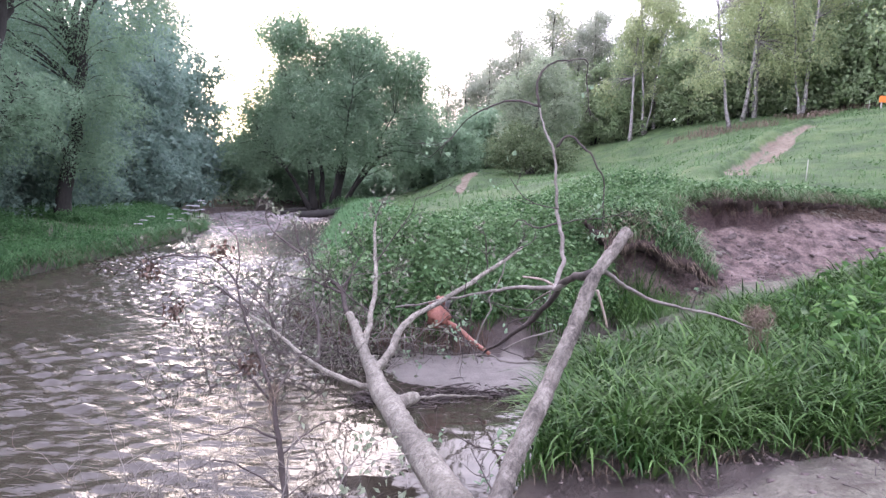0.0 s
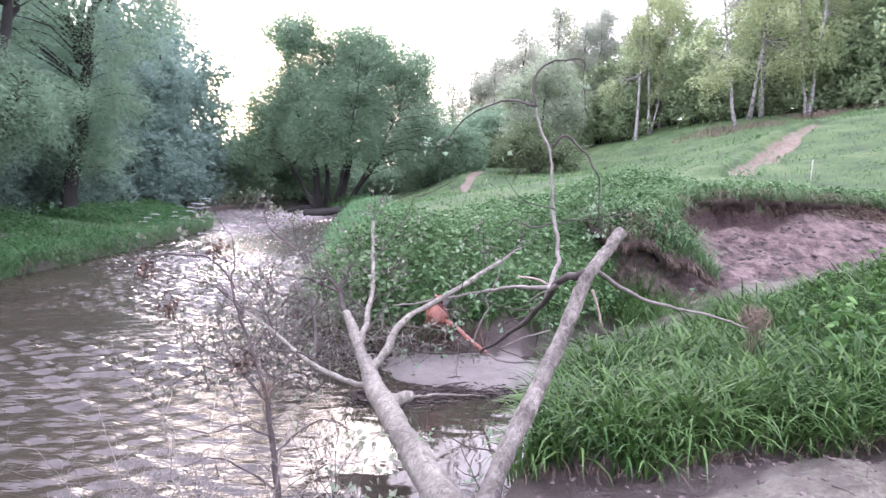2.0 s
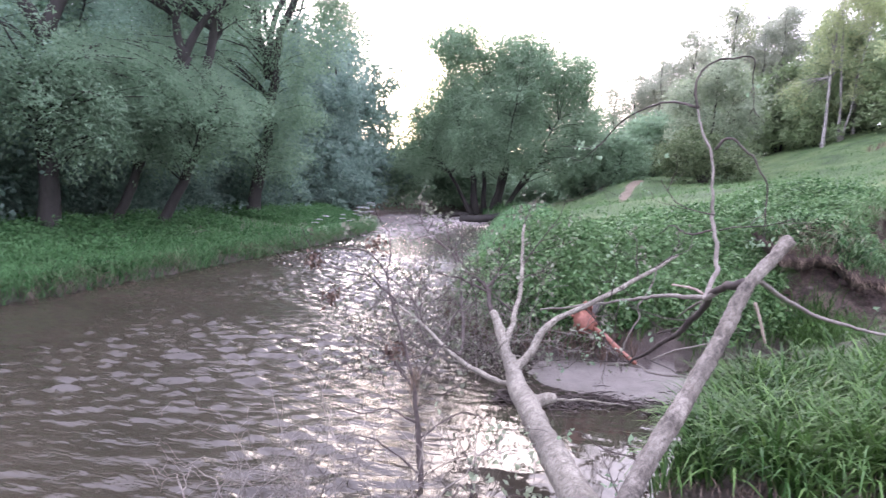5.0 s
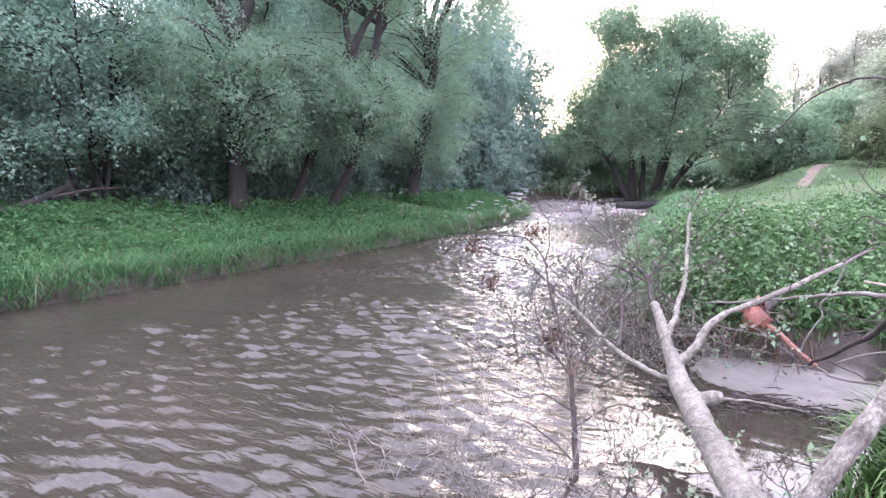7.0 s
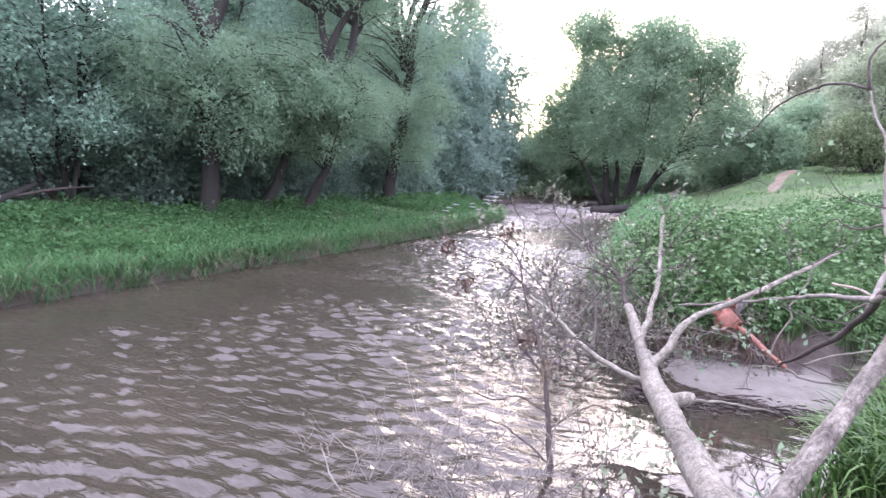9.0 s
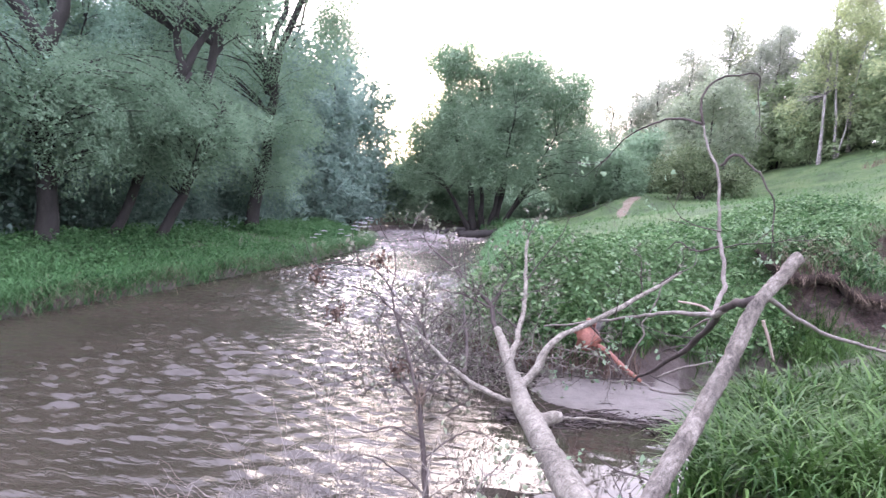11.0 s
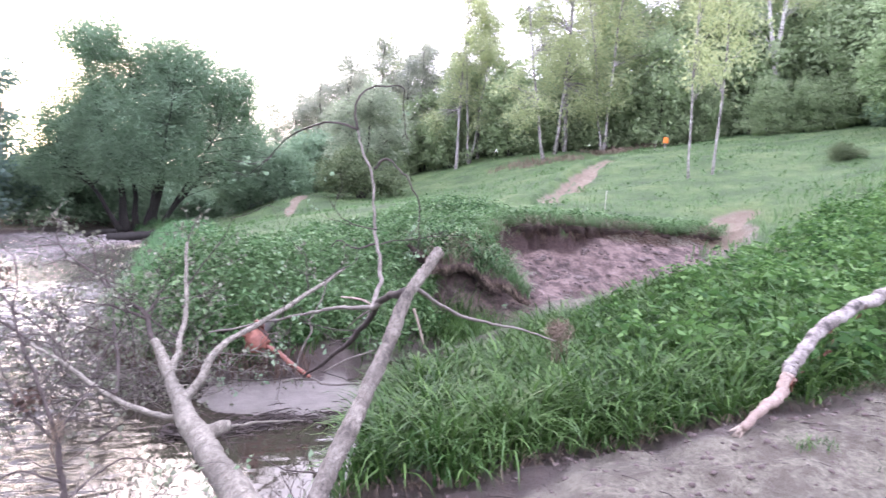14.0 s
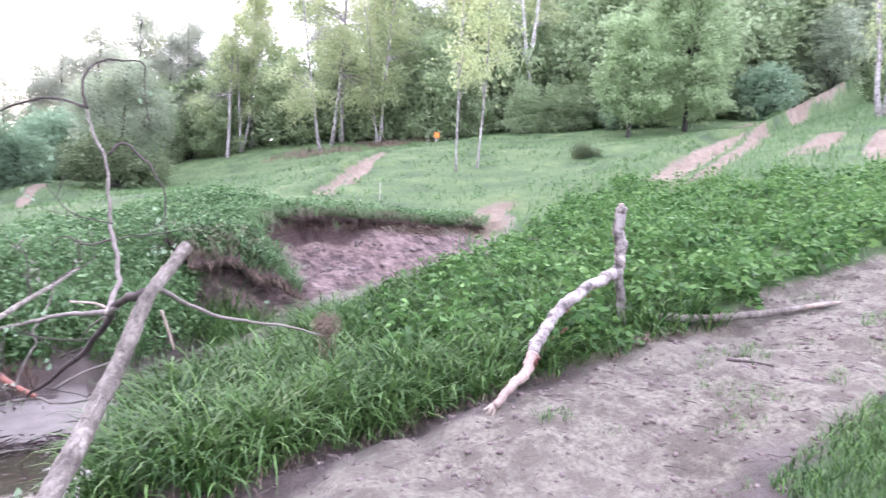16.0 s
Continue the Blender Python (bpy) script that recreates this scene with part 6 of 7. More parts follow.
# the leaning grey trunk beside it
root = empty("leaning_trunk", (0.25, 2.5, 0.25), "straight weathered grey trunk leaning out from the bank", "fallen tree")
wood_part("trunk", root, [(0.13, 2.2, 0.2), (0.25, 2.69, 0.40), (0.34, 2.98, 0.46), (0.48, 3.26, 0.65), (0.76, 3.72, 1.03), (0.97, 3.98, 1.38), (1.22, 4.18, 1.66)], 0.054, 0.038, M_BARK_GREY, sides=22, n=100, rough=0.05, seed=21, wig=0.002)
wood_part("branch", root, [(0.95, 3.98, 1.40), (0.88, 4.3, 1.32), (0.84, 4.62, 1.14), (0.73, 5.25, 0.77), (0.56, 5.77, 0.45), (0.42, 6.09, 0.28)], 0.027, 0.012, M_TWIG, "dark bent side branch reaching down to the water", seed=22, wig=0.006)
upright = wood_part("branch", root, [(0.87, 4.36, 1.28), (0.84, 4.52, 1.22), (0.94, 4.71, 1.36), (0.93, 4.8, 1.55), (0.9, 4.92, 1.77), (0.89, 4.98, 2.0), (0.87, 5.03, 2.21), (0.8, 5.1, 2.4), (0.74, 5.15, 2.56)], 0.02, 0.007, M_TWIG_PALE, "pale upright bare branch", seed=23, wig=0.006)
wood_part("side_branch", root, [(0.74, 5.15, 2.56), (0.71, 5.15, 2.74), (0.8, 5.19, 2.88), (0.96, 5.21, 2.94), (1.11, 5.23, 2.94), (1.12, 5.23, 2.77)], 0.011, 0.004, M_TWIG, seed=24, wig=0.004, sides=6, on=upright)
wood_part("side_branch", root, [(0.75, 5.15, 2.57), (0.51, 5.38, 2.63), (0.32, 5.59, 2.58), (0.18, 5.8, 2.5), (0.04, 6.0, 2.33)], 0.010, 0.004, M_TWIG, seed=25, wig=0.004, sides=6, on=upright)
wood_part("side_branch", root, [(0.87, 5.02, 2.25), (0.96, 4.96, 2.34), (1.1, 4.88, 2.21), (1.21, 4.85, 2.0), (1.22, 4.85, 1.79)], 0.011, 0.004, M_TWIG, seed=26, wig=0.005, sides=6, on=upright)
wood_part("branch", root, [(1.03, 4.02, 1.42), (1.38, 4.39, 1.24), (1.78, 4.67, 1.1), (2.11, 4.86, 1.01), (2.57, 5.09, 0.86)], 0.017, 0.007, M_TWIG_PALE, "long thin bare branch drooping into the sedge", seed=27, wig=0.006, sides=7)
wood_part("branch", root, [(0.86, 4.6, 1.2), (0.57, 5.17, 1.08), (0.22, 5.6, 0.93), (-0.41, 5.99, 0.75)], 0.018, 0.007, M_TWIG_PALE, seed=28, wig=0.007, sides=7)
wood_part("side_branch", root, [(0.90, 4.95, 1.66), (0.75, 5.0, 1.62), (0.62, 5.05, 1.68), (0.55, 5.1, 1.6)], 0.008, 0.003, M_TWIG, seed=29, wig=0.006, sides=6, on=upright)
tw, lf = Shape(), Shape()
g = np.random.default_rng(31)
o = np.array(root.location)
for s, w, ln in [((0.04, 6.0, 2.33), (-0.5, 0.3, -0.3), 0.35), ((0.1, 5.9, 2.42), (-0.6, 0.2, -0.7), 0.35), ((1.12, 5.23, 2.8), (0.1, 0, -1), 0.3), ((1.22, 4.85, 1.9), (0.1, 0, -1), 0.35), ((0.92, 4.85, 1.66), (0.7, 0, 0.5), 0.5), ((0.9, 4.92, 1.77), (-0.8, 0, 0.1), 0.5),
                 ((0.73, 5.25, 0.77), (-0.6, 0.4, 0.3), 0.5), ((0.56, 5.77, 0.45), (0.8, 0.2, -0.05), 0.6), ((0.8, 4.9, 0.98), (-0.5, 0.5, -0.3), 0.5), ((0.7, 5.3, 0.75), (0.5, 0.3, 0.2), 0.5), ((0.22, 5.6, 0.93), (0.3, 0.2, 0.9), 0.5), ((0.3, 5.5, 0.96), (0.1, 0.1, -0.9), 0.5),
                 ((0.45, 5.95, 0.36), (-0.6, 0.3, -0.1), 0.5), ((0.34, 2.95, 0.42), (-0.6, 0.5, 0.1), 0.35), ((0.42, 3.15, 0.55), (-0.5, 0.5, 0.0), 0.35), ((1.9, 4.75, 1.06), (0.2, 0.2, 0.7), 0.2)]:
    sprig(tw, s, w, ln, 0.006, 2, g, 0.35, (lf, 0.35), 0.7, o, 4)
tagged(part("twig", tw, M_TWIG, root, "thin dark bare twigs"), kind="stuff")
tagged(part("foliage", lf, M_WILLOW, root, "few small leaves at the branch ends"), kind="stuff")
wood_part("stick", root, [(1.20, 4.80, 1.17), (1.24, 4.79, 1.06), (1.29, 4.78, 0.89)], 0.012, 0.009, M_CUT_WOOD, "short peeled pale stick", seed=32, sides=6)
wood_part("branch", root, [(0.25, 6.03, 0.28), (0.52, 6.02, 0.31), (0.64, 5.91, 0.30), (0.94, 5.67, 0.36), (1.11, 5.44, 0.40)], 0.013, 0.007, M_TWIG_PALE, seed=33, wig=0.006, sides=6)
wood_part("branch", root, [(0.62, 5.76, 0.44), (0.77, 5.69, 0.55), (1.03, 5.55, 0.68)], 0.010, 0.006, M_TWIG_PALE, seed=34, wig=0.004, sides=6)
wood_part("branch", root, [(0.68, 6.10, 0.61), (0.77, 5.89, 0.72), (0.83, 5.18, 0.87)], 0.009, 0.005, M_TWIG, seed=35, wig=0.004, sides=6)
wood_part("side_branch", root, [(0.85, 4.87, 1.13), (0.81, 5.18, 1.02), (0.77, 5.49, 0.89)], 0.009, 0.006, M_TWIG_PALE, seed=36, sides=6, on=upright)
wood_part("side_branch", root, [(0.86, 4.87, 1.14), (0.85, 4.87, 1.07), (0.83, 4.88, 0.99)], 0.009, 0.006, M_TWIG_PALE, seed=37, sides=6, on=upright)
wood_part("side_branch", root, [(0.90, 4.81, 1.17), (0.80, 4.88, 1.22), (0.65, 4.95, 1.23)], 0.011, 0.009, M_CUT_WOOD, "snapped pale branch stub", seed=38, sides=6, on=upright)

# the broken red alder stump under the nettles
root = empty("alder_stub", (0.05, 7.0, 0.3), "broken alder stub with raw orange-red wood under the nettles", "stump")
wood_part("stem", root, [(0.15, 7.35, 0.62), (0.03, 6.9, 0.60), (0.0, 6.56, 0.585)], 0.06, 0.085, M_BARK_DARK, seed=41, sides=12)
cut = Shape()
g = np.random.default_rng(5)
chips = Shape()
cut.tube(np.array([(0.0, 6.64, 0.585), (0.0, 6.56, 0.585), (0.01, 6.53, 0.59), (0.03, 6.51, 0.61)]) - np.array(root.location), [0.11, 0.135, 0.13, 0.1], 18, True, 0.26, g)
for _ in range(16):
    a, r = g.uniform(0, 6.28), 0.135 * g.random() ** 0.5
    p = np.array([r * math.cos(a) * 1.0, 0.02, 0.02 + r * math.sin(a) * 1.1])
    q = p + np.array([g.normal(0, 0.03), -g.uniform(0.03, 0.13), g.normal(0.01, 0.03)])
    chips.tube(np.array([p, 0.5 * (p + q), q]) + np.array([0.0, 6.6, 0.58]) - np.array(root.location), [0.028, 0.022, 0.006], 5, True, 0.15, g)
face = part("broken_face", cut, M_ORANGE_WOOD, root, "raw orange-red broken wood")
tagged(part("splinters", chips, M_ORANGE_WOOD, face, "torn orange-red splinters"), kind="stuff")
wood_part("branch", root, [(0.1, 6.55, 0.50), (0.2, 6.4, 0.48), (0.36, 6.15, 0.40), (0.5, 5.97, 0.34)], 0.032, 0.018, M_ORANGE_WOOD, "peeled orange-red branch", seed=42)

# a dead tan stalk leaning in front of the nettles
root = empty("dry_stalk", (0.36, 6.03, 0.0), "dead tan stalk leaning among the nettles", "stalk")
wood_part("stem", root, [(0.62, 6.01, 1.26), (0.57, 6.01, 1.03), (0.49, 6.02, 0.87), (0.50, 6.02, 0.75), (0.41, 6.02, 0.58), (0.36, 6.03, 0.40)], 0.006, 0.008, M_TWIG_PALE, seed=45, wig=0.004, sides=6)

# the bare bush standing in the shallows
root = empty("bare_bush", (-0.8, 3.5, -0.1), "thin leafless bush standing in the shallow water", "bush")
wood_part("stem", root, [(-0.81, 3.53, -0.18), (-0.92, 3.71, 0.24), (-1.01, 3.84, 0.6)], 0.020, 0.016, M_TWIG, "dark stem with a clot of flood straw", seed=51, sides=7, wig=0.004)
upper_stem = wood_part("stem", root, [(-1.01, 3.84, 0.6), (-1.16, 3.95, 0.9), (-1.27, 4.02, 1.18), (-1.31, 4.11, 1.49)], 0.012, 0.005, M_TWIG, seed=52, sides=6, wig=0.006)
for k, line in enumerate([[(-1.22, 4.0, 1.04), (-1.25, 4.06, 1.08), (-1.41, 4.06, 1.18), (-1.58, 4.05, 1.23), (-1.74, 4.04, 1.28)], [(-1.29, 4.08, 1.2), (-1.46, 4.15, 1.37), (-1.65, 4.18, 1.39), (-1.88, 4.14, 1.37), (-2.05, 4.12, 1.26)],
                          [(-1.0, 3.84, 0.56), (-0.93, 4.09, 0.73), (-0.81, 4.22, 0.85)], [(-1.0, 3.83, 0.54), (-1.18, 3.93, 0.69), (-1.28, 3.95, 0.83), (-1.34, 3.98, 1.0)], [(-0.87, 3.63, 0.06), (-1.09, 3.64, 0.18), (-1.21, 3.5, 0.29), (-1.31, 3.35, 0.32)],
                          [(-0.92, 3.71, 0.24), (-0.81, 3.97, 0.29), (-0.66, 4.05, 0.34), (-0.47, 4.07, 0.26)], [(-0.95, 3.74, 0.35), (-1.16, 3.77, 0.4), (-1.3, 3.68, 0.38), (-1.48, 3.61, 0.44)]]):
    wood_part("branch", root, line, 0.0075, 0.003, M_TWIG, seed=55 + k, sides=5, wig=0.004, on=upper_stem if k < 2 else None)
tw, lf = Shape(), Shape()
g = np.random.default_rng(53)
o = np.array(root.location)
for s, w, ln in [((-2.0, 4.12, 1.28), (-0.9, 0.1, -0.1), 0.3), ((-1.9, 4.14, 1.35), (-0.6, 0.2, 0.5), 0.25), ((-1.74, 4.04, 1.28), (-0.9, 0.3, 0.3), 0.3), ((-1.6, 4.18, 1.39), (-0.4, 0.1, 0.6), 0.25), ((-1.3, 4.08, 1.35), (-0.8, 0.3, 0.3), 0.5), ((-1.28, 4.05, 1.25), (0.8, 0.3, 0.35), 0.5),
                 ((-1.1, 3.9, 0.8), (0.8, 0.3, 0.4), 0.5), ((-1.05, 3.86, 0.68), (0.9, 0.4, 0.1), 0.5), ((-0.96, 3.76, 0.42), (0.8, 0.3, 0.4), 0.55), ((-0.92, 3.7, 0.24), (0.9, 0.2, 0.35), 0.5), ((-0.95, 3.75, 0.38), (-0.8, 0.2, 0.3), 0.6),
                 ((-0.9, 3.66, 0.15), (-0.9, 0.1, 0.3), 0.6), ((-0.85, 3.6, 0.05), (0.7, 0.0, 0.2), 0.6), ((-1.0, 3.82, 0.55), (-0.7, 0.3, 0.6), 0.6), ((-1.31, 4.11, 1.49), (0.1, 0.2, 0.9), 0.25), ((-1.22, 3.98, 1.05), (0.4, 0.3, 0.8), 0.5)]:
    sprig(tw, s, w, ln, 0.004, 2, g, 0.32, (lf, 0.4), 0.54, o, 3)
tagged(part("twig", tw, M_TWIG, root, "fine dark twigs"), kind="stuff")
tagged(part("foliage", lf, M_WITHERED, root, "few tiny grey-green leaves"), kind="stuff")
st = Shape()
k = 160
c = np.array([-1.0, 3.83, 0.58]) - o + g.normal(0, 1, (k, 3)) * np.array([0.018, 0.018, 0.06])
leaves(st, c, g.normal(0, 0.5, (k, 3)) + np.array([0, 0, -1]), g.uniform(0.05, 0.13, k), g.uniform(0.003, 0.006, k), g)
part("flood_straw", st, M_DRYGRASS, root, "clot of dry flood straw")
for c in [(-1.61, 3.85, 1.09), (-1.76, 3.89, 1.31), (-1.42, 4.15, 1.42), (-1.17, 3.92, 0.75)]:
    lf = leaves(Shape(), np.array(c) - o + g.normal(0, 1, (46, 3)) * np.array([0.035, 0.03, 0.035]), g.normal(0, 0.6, (46, 3)) + np.array([0, 0, -0.8]), g.uniform(0.03, 0.06, 46), g.uniform(0.014, 0.028, 46), g)
    tagged(part("withered_leaves", lf, M_ROOT, root, "clot of dark withered leaves"), kind="stuff")

# pale brushwood washed up at the viewer's feet
for i, (bx, by, hh, k) in enumerate([(-1.05, 3.0, 0.6, 11), (-1.4, 3.25, 0.6, 15), (-0.6, 3.0, 0.5, 6), (-1.7, 3.0, 0.5, 10), (-1.55, 3.7, 0.5, 8)]):
    g = np.random.default_rng(60 + i)
    root = empty("brushwood", (bx, by, 0.0), "dry tangled pale brushwood at the water's edge", "brushwood", "brushwood at the shore")
    tw = Shape()
    for _ in range(k):
        sprig(tw, (bx + g.normal(0, 0.16), by + g.normal(0, 0.14), -0.05), (g.normal(0, 0.7), g.normal(0.15, 0.5), 0.6), hh * g.uniform(0.7, 1.3), g.uniform(0.003, 0.007), 2, g, 0.75, None, 0.85, (bx, by, 0), 4)
    tagged(part("twig", tw, M_TWIG_PALE if i != 2 else M_TWIG, root), kind="stuff")
g = np.random.default_rng(71)
root = empty("young_alder", (-0.45, 3.3, 0.0), "young alder shoot with a few round grey-green leaves", "plant")
tw, lf = Shape(), Shape()
for _ in range(6):
    sprig(tw, (-0.45 + g.normal(0, 0.05), 3.3 + g.normal(0, 0.05), -0.05), (g.normal(0, 0.5), g.normal(0.3, 0.3), 0.9), 0.6, 0.005, 2, g, 0.4, (lf, 0.7), 0.8, (-0.45, 3.3, 0), 3)
tagged(part("twig", tw, M_TWIG, root), kind="stuff")
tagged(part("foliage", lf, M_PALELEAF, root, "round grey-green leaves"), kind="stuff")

# the peeling birch log on the near bank, its fork and stub
z0 = float(ground_z(np.array([3.18]), np.array([3.44]))[0])
root = empty("birch_log", (3.18, 3.44, z0), "forked peeling birch log propped from the sand into the weeds", "log")
log = wood_part("trunk", root, [(3.62, 3.57, 0.9), (3.73, 3.62, 1.0), (4.14, 3.77, 1.22), (4.7, 3.91, 1.41), (5.03, 3.98, 1.5)], 0.044, 0.056, M_BIRCH_LOG, sides=18, n=80, rough=0.07, seed=81, wig=0.004)
bare = wood_part("peeled_end", root, [(3.16, 3.435, z0 + 0.03), (3.34, 3.475, z0 + 0.16), (3.5, 3.52, 0.79), (3.64, 3.578, 0.915)], 0.027, 0.045, M_PEELED, "bare pinkish wood of the lower end", sides=14, n=40, rough=0.07, seed=84, wig=0.003)
fork = wood_part("fork", root, [(5.02, 3.98, 1.48), (5.06, 4.0, 1.7), (5.08, 4.03, 1.92), (5.1, 4.05, 2.1)], 0.05, 0.054, M_BIRCH_LOG, sides=14, n=30, rough=0.1, seed=82, wig=0.006)
wood_part("prop", root, [(5.02, 3.98, 1.5), (5.08, 3.98, 1.28), (5.12, 3.98, 0.95)], 0.045, 0.04, M_BIRCH_LOG, seed=83)
g = np.random.default_rng(7)
at = np.array(root.location)
split = Shape()
for k in range(5):                                  # splinters of the broken lower end
    w = np.array([-0.07 - 0.05 * g.random(), -0.02 + g.normal(0, 0.02), -0.045 + g.normal(0, 0.015)])
    p = np.array([3.17, 3.437, z0 + 0.04]) + g.normal(0, 0.009, 3) - at
    split.tube([p, p + 0.5 * w, p + w], [0.014, 0.009, 0.003], 5, True, 0.15, g)
part("splinters", split, M_CUT_WOOD, bare, "splintered pale end")
curls = Shape()
for k in range(26):                                 # torn bark standing off round the knee and up the log
    f = g.random() ** 2
    c = np.array([3.6, 3.56, 0.88]) * (1 - f) + np.array([4.6, 3.89, 1.38]) * f + g.normal(0, 0.006, 3) - at
    a = g.uniform(0, 6.28)
    d = np.array([math.sin(a) * 0.3, math.cos(a), math.sin(a) * 0.9])
    e = unit(np.array([0.75, 0.25, 0.55]) + g.normal(0, 0.3, 3)) * g.uniform(0.02, 0.05)
    p = c + d * 0.046
    q = p + d * g.uniform(0.01, 0.03) - e * 0.3
    curls.add([p - e, p + e, q + e * 0.8, q - e * 0.7, p - e + d * 0.002, p + e + d * 0.002, q + e * 0.8 + d * 0.004, q - e * 0.7 + d * 0.004], [(0, 1, 2, 3), (7, 6, 5, 4), (0, 4, 5, 1), (1, 5, 6, 2), (2, 6, 7, 3), (3, 7, 4, 0)])
tagged(part("torn_bark", curls, M_ORANGE_WOOD, log, "reddish curls of torn bark"), kind="stuff")
part("broken_top", Shape().tube(np.array([(5.1, 4.05, 2.09), (5.1, 4.055, 2.12), (5.11, 4.06, 2.145)]) - at, [0.05, 0.04, 0.016], 9, True, 0.3, g), M_CUT_WOOD, fork, "ragged pale break")

# the split stick lying on the sand
pts = [(5.44, 3.79), (6.05, 3.41), (6.54, 3.13), (6.86, 2.92)]
zs = ground_z(np.array([p[0] for p in pts]), np.array([p[1] for p in pts]))
root = empty("broken_branch", (5.9, 3.5, float(zs[1])), "dead grey branch with a split pale end on the sand", "branch")
line = [(p[0], p[1], max(float(z) + 0.05, zz)) for p, z, zz in zip(pts, zs, (1.08, 1.12, 1.2, 1.24))]
wood_part("stem", root, line, 0.038, 0.03, M_BARK_GREY, seed=91, sides=10, wig=0.006)
e, f = np.array(line[-1]), np.array(line[-2])
w = unit(e - f)
wood_part("split_end", root, [tuple(e - w * 0.25 + np.array([0, 0, 0.012])), tuple(e + w * 0.0), tuple(e + w * 0.1)], 0.026, 0.012, M_CUT_WOOD, "pale splintered wood", seed=92, sides=8)
zt = float(ground_z(np.array([5.02]), np.array([2.66]))[0])
root = empty("stick", (5.02, 2.66, zt), "small brown stick on the sand", "stick")
wood_part("stem", root, [(4.96, 2.8, zt + 0.012), (5.02, 2.66, zt + 0.02), (5.09, 2.5, zt + 0.014)], 0.013, 0.008, M_TWIG, seed=93, sides=6)

# a dry tussock caught on the branch in the sedge
zt = float(ground_z(np.array([2.62]), np.array([5.15]))[0])
root = empty("dry_tussock", (2.62, 5.15, zt), "clump of pale dry straw caught in the sedge", "straw clump")
g = np.random.default_rng(95)
k = 420
sh = Shape()
dirs = unit(g.normal(0, 1, (k, 3)))
leaves(sh, np.array([0, 0, 0.5]) + dirs * g.uniform(0.02, 0.13, (k, 1)) * np.array([1.1, 1.1, 0.9]), np.cross(dirs, g.normal(0, 1, (k, 3))) - np.array([0, 0, 0.6]), g.uniform(0.08, 0.2, k), g.uniform(0.004, 0.008, k), g)
blades(sh, np.zeros((40, 3)) + g.normal(0, 0.03, (40, 3)) * np.array([1, 1, 0]), g.uniform(0.4, 0.54, 40), np.full(40, 0.006), g.uniform(0, 0.3, 40), g)
part("straw", sh, M_DRYGRASS, root)

# fallen wood on the far bank
root = empty("fallen_log", (-10.3, 5.4, 0.6), "grey fallen log with bare branches under the hazel", "log")
wood_part("trunk", root, [(-10.1, 4.3, 0.72), (-10.25, 5.1, 0.78), (-10.4, 5.8, 0.98), (-10.6, 6.5, 1.22)], 0.12, 0.05, M_BARK_DARK, seed=101)
wood_part("branch", root, [(-10.3, 5.4, 0.85), (-10.2, 5.9, 0.8), (-10.0, 6.4, 0.66)], 0.035, 0.015, M_TWIG, seed=102)
wood_part("branch", root, [(-10.45, 6.0, 1.02), (-10.3, 6.6, 1.15), (-10.2, 7.2, 1.2)], 0.035, 0.012, M_TWIG, seed=103)
root = empty("fallen_log", (-10.6, 13.2, 0.5), "short dark log lying between the trunks", "log")
wood_part("trunk", root, [(-10.7, 12.3, 0.68), (-10.6, 13.2, 0.66), (-10.5, 13.9, 0.72)], 0.10, 0.08, M_BARK_DARK, seed=104)
root = empty("fallen_log", (-6.4, 35.2, 0.1), "dark log stranded under the willow", "log")
wood_part("trunk", root, [(-7.6, 34.0, 0.15), (-6.4, 34.4, 0.25), (-5.4, 34.6, 0.45)], 0.22, 0.2, M_BARK_DARK, seed=105)
root = empty("fallen_log", (-8.6, 35.8, 0.1), "dark snag in the far water", "log")
wood_part("trunk", root, [(-9.2, 36.2, 0.1), (-8.5, 36.6, 0.3), (-7.8, 36.8, 0.35)], 0.15, 0.14, M_BARK_DARK, seed=106)

# orange marker on the meadow and pegs near it
zt = float(ground_z(np.array([20.1]), np.array([30.0]))[0])
root = empty("marker_sign", (20.1, 30.0, zt), "small orange marker board on a wooden post", "sign")
part("post", Shape().tube([(0, 0, -0.2), (0, 0, 0.28), (0, 0, 0.56)], [0.035, 0.035, 0.033], 8), M_WHITEPEG, root)
bm = bmesh.new()
bmesh.ops.create_cube(bm, size=1.0, matrix=Matrix.Translation((0, -0.05, 0.42)) @ Matrix.Diagonal((0.3, 0.03, 0.3, 1)))
bmesh.ops.bevel(bm, geom=bm.edges[:], offset=0.008, segments=1, affect="EDGES")
me = bpy.data.meshes.new("board")
bm.to_mesh(me)
bm.free()
part("board", me, M_MARKER, root, "orange painted board")
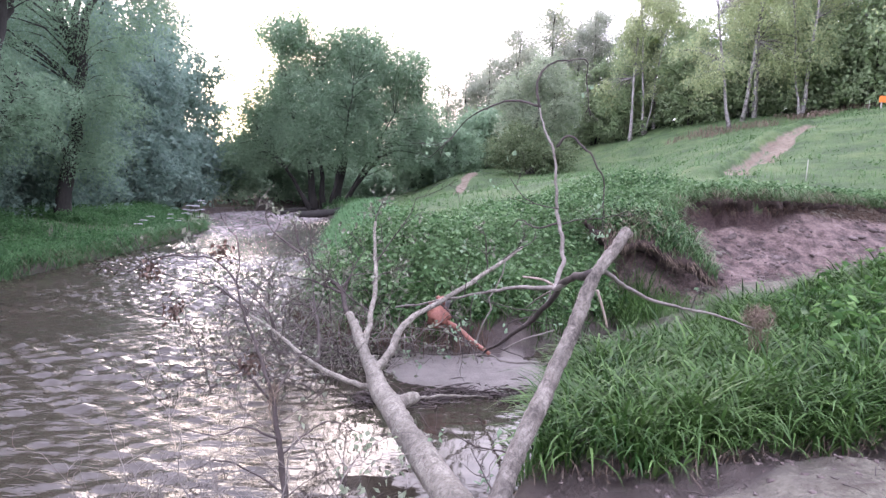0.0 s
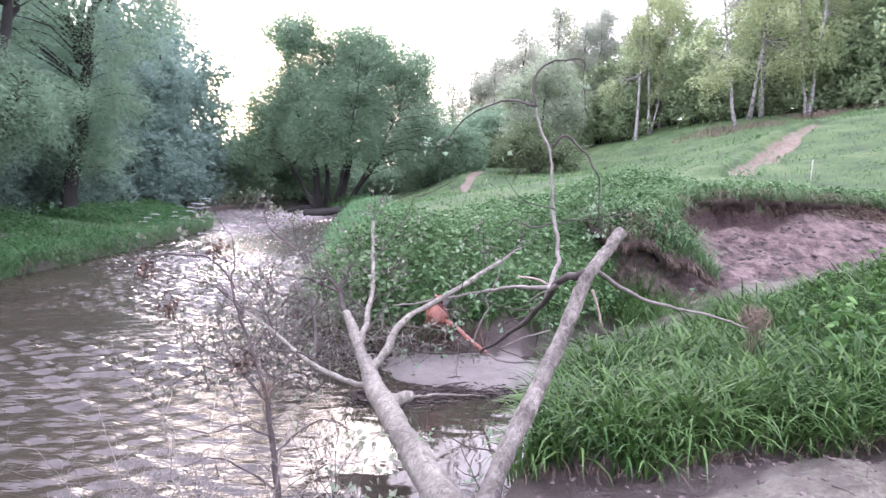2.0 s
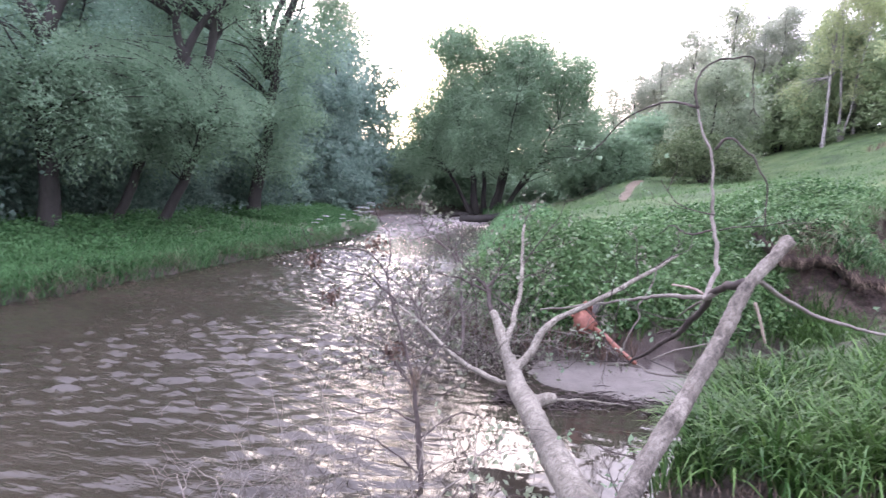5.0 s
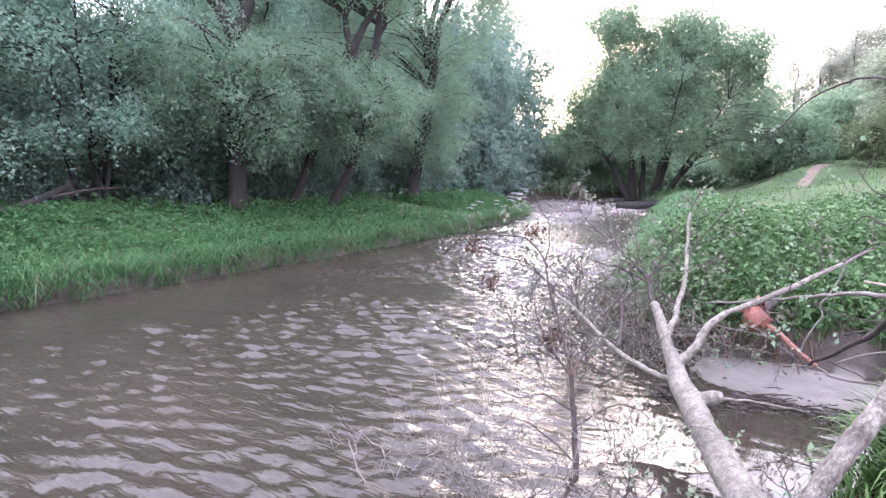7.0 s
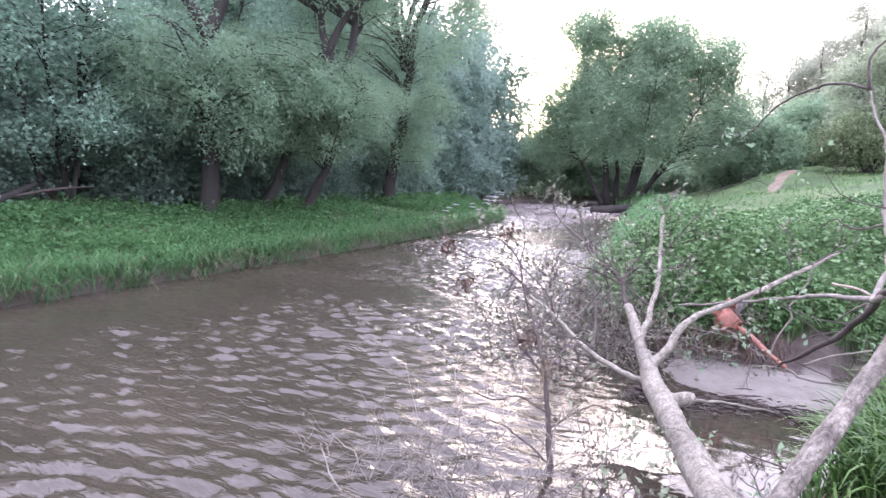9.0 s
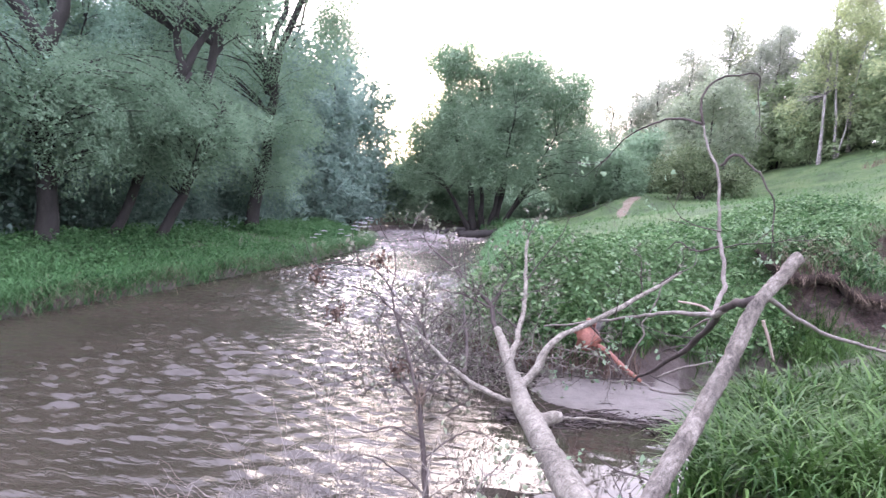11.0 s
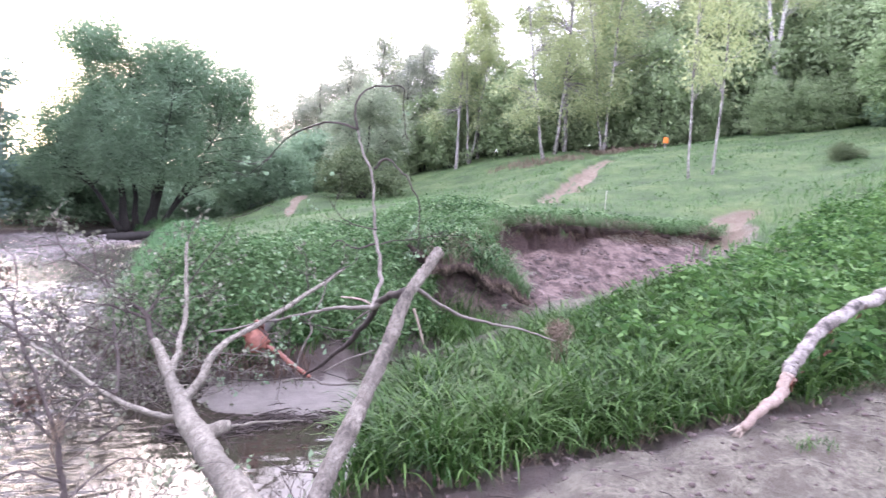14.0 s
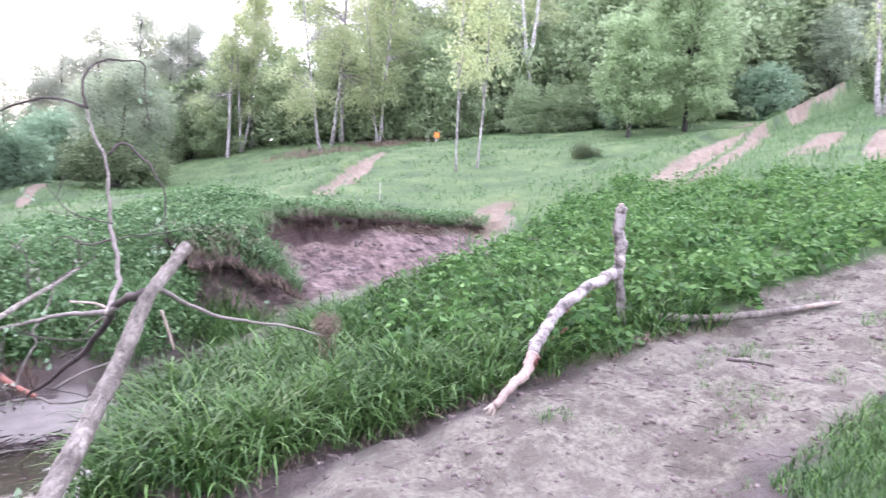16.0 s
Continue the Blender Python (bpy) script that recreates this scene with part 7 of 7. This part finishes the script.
for px, py in [(19.2, 29.5), (8.8, 15.6)]:
    zt = float(ground_z(np.array([px]), np.array([py]))[0])
    root = empty("peg", (px, py, zt), "thin white peg standing in the meadow", "peg", "pegs on the meadow")
    part("stake", Shape().tube([(0, 0, -0.1), (0.01, 0, 0.25), (0.02, 0, 0.5)], [0.011, 0.01, 0.009], 6), M_WHITEPEG, root)

# litter on the sand: twigs and clods
g = np.random.default_rng(97)
sh = Shape()
x, y = g.uniform(0.6, 9, 700), g.uniform(0.6, 4.6, 700)
L = land(x, y)
keep = (L[5] > 0.25) & (GRASSLINE(x, y) < 0.02)
for a, b, c in zip(x[keep], y[keep], L[0][keep]):
    t = g.uniform(0, 6.28)
    ln = g.uniform(0.03, 0.16)
    sh.tube([(a, b, c + 0.006), (a + ln * 0.5 * math.cos(t), b + ln * 0.5 * math.sin(t), c + 0.012), (a + ln * math.cos(t), b + ln * math.sin(t), c + 0.004)], [0.004, 0.003, 0.002], 3, False)
stuff("twig_litter", sh, M_TWIG, "scattered dry twigs on the trodden sand", "litter")

# leaf and bark drift at the edge of the mud flat
g = np.random.default_rng(98)
k = 900
u = g.uniform(-0.7, 1.15, k)
c = np.stack([u, 5.62 + 0.12 * u + 0.1 * np.sin(4 * u) + g.normal(0, 0.11, k), np.full(k, 0.014) + 0.014 * g.random(k)], 1)
sh = leaves(Shape(), c, g.normal(0, 1, (k, 3)) * np.array([1, 0.5, 0.05]), g.uniform(0.02, 0.12, k), g.uniform(0.008, 0.026, k), g, 0.1)
for _ in range(40):
    a, b, t, ln = g.uniform(-0.5, 1.1), g.normal(5.75, 0.25), g.normal(0, 0.5), g.uniform(0.1, 0.35)
    sh.tube([(a, b, 0.02), (a + ln * 0.5 * math.cos(t), b + ln * 0.5 * math.sin(t), 0.035), (a + ln * math.cos(t), b + ln * math.sin(t), 0.02)], [0.006, 0.005, 0.003], 4, False)
stuff("drift_litter", sh, M_TWIG, "dark drift of bark, twigs and leaves in the inlet", "litter")
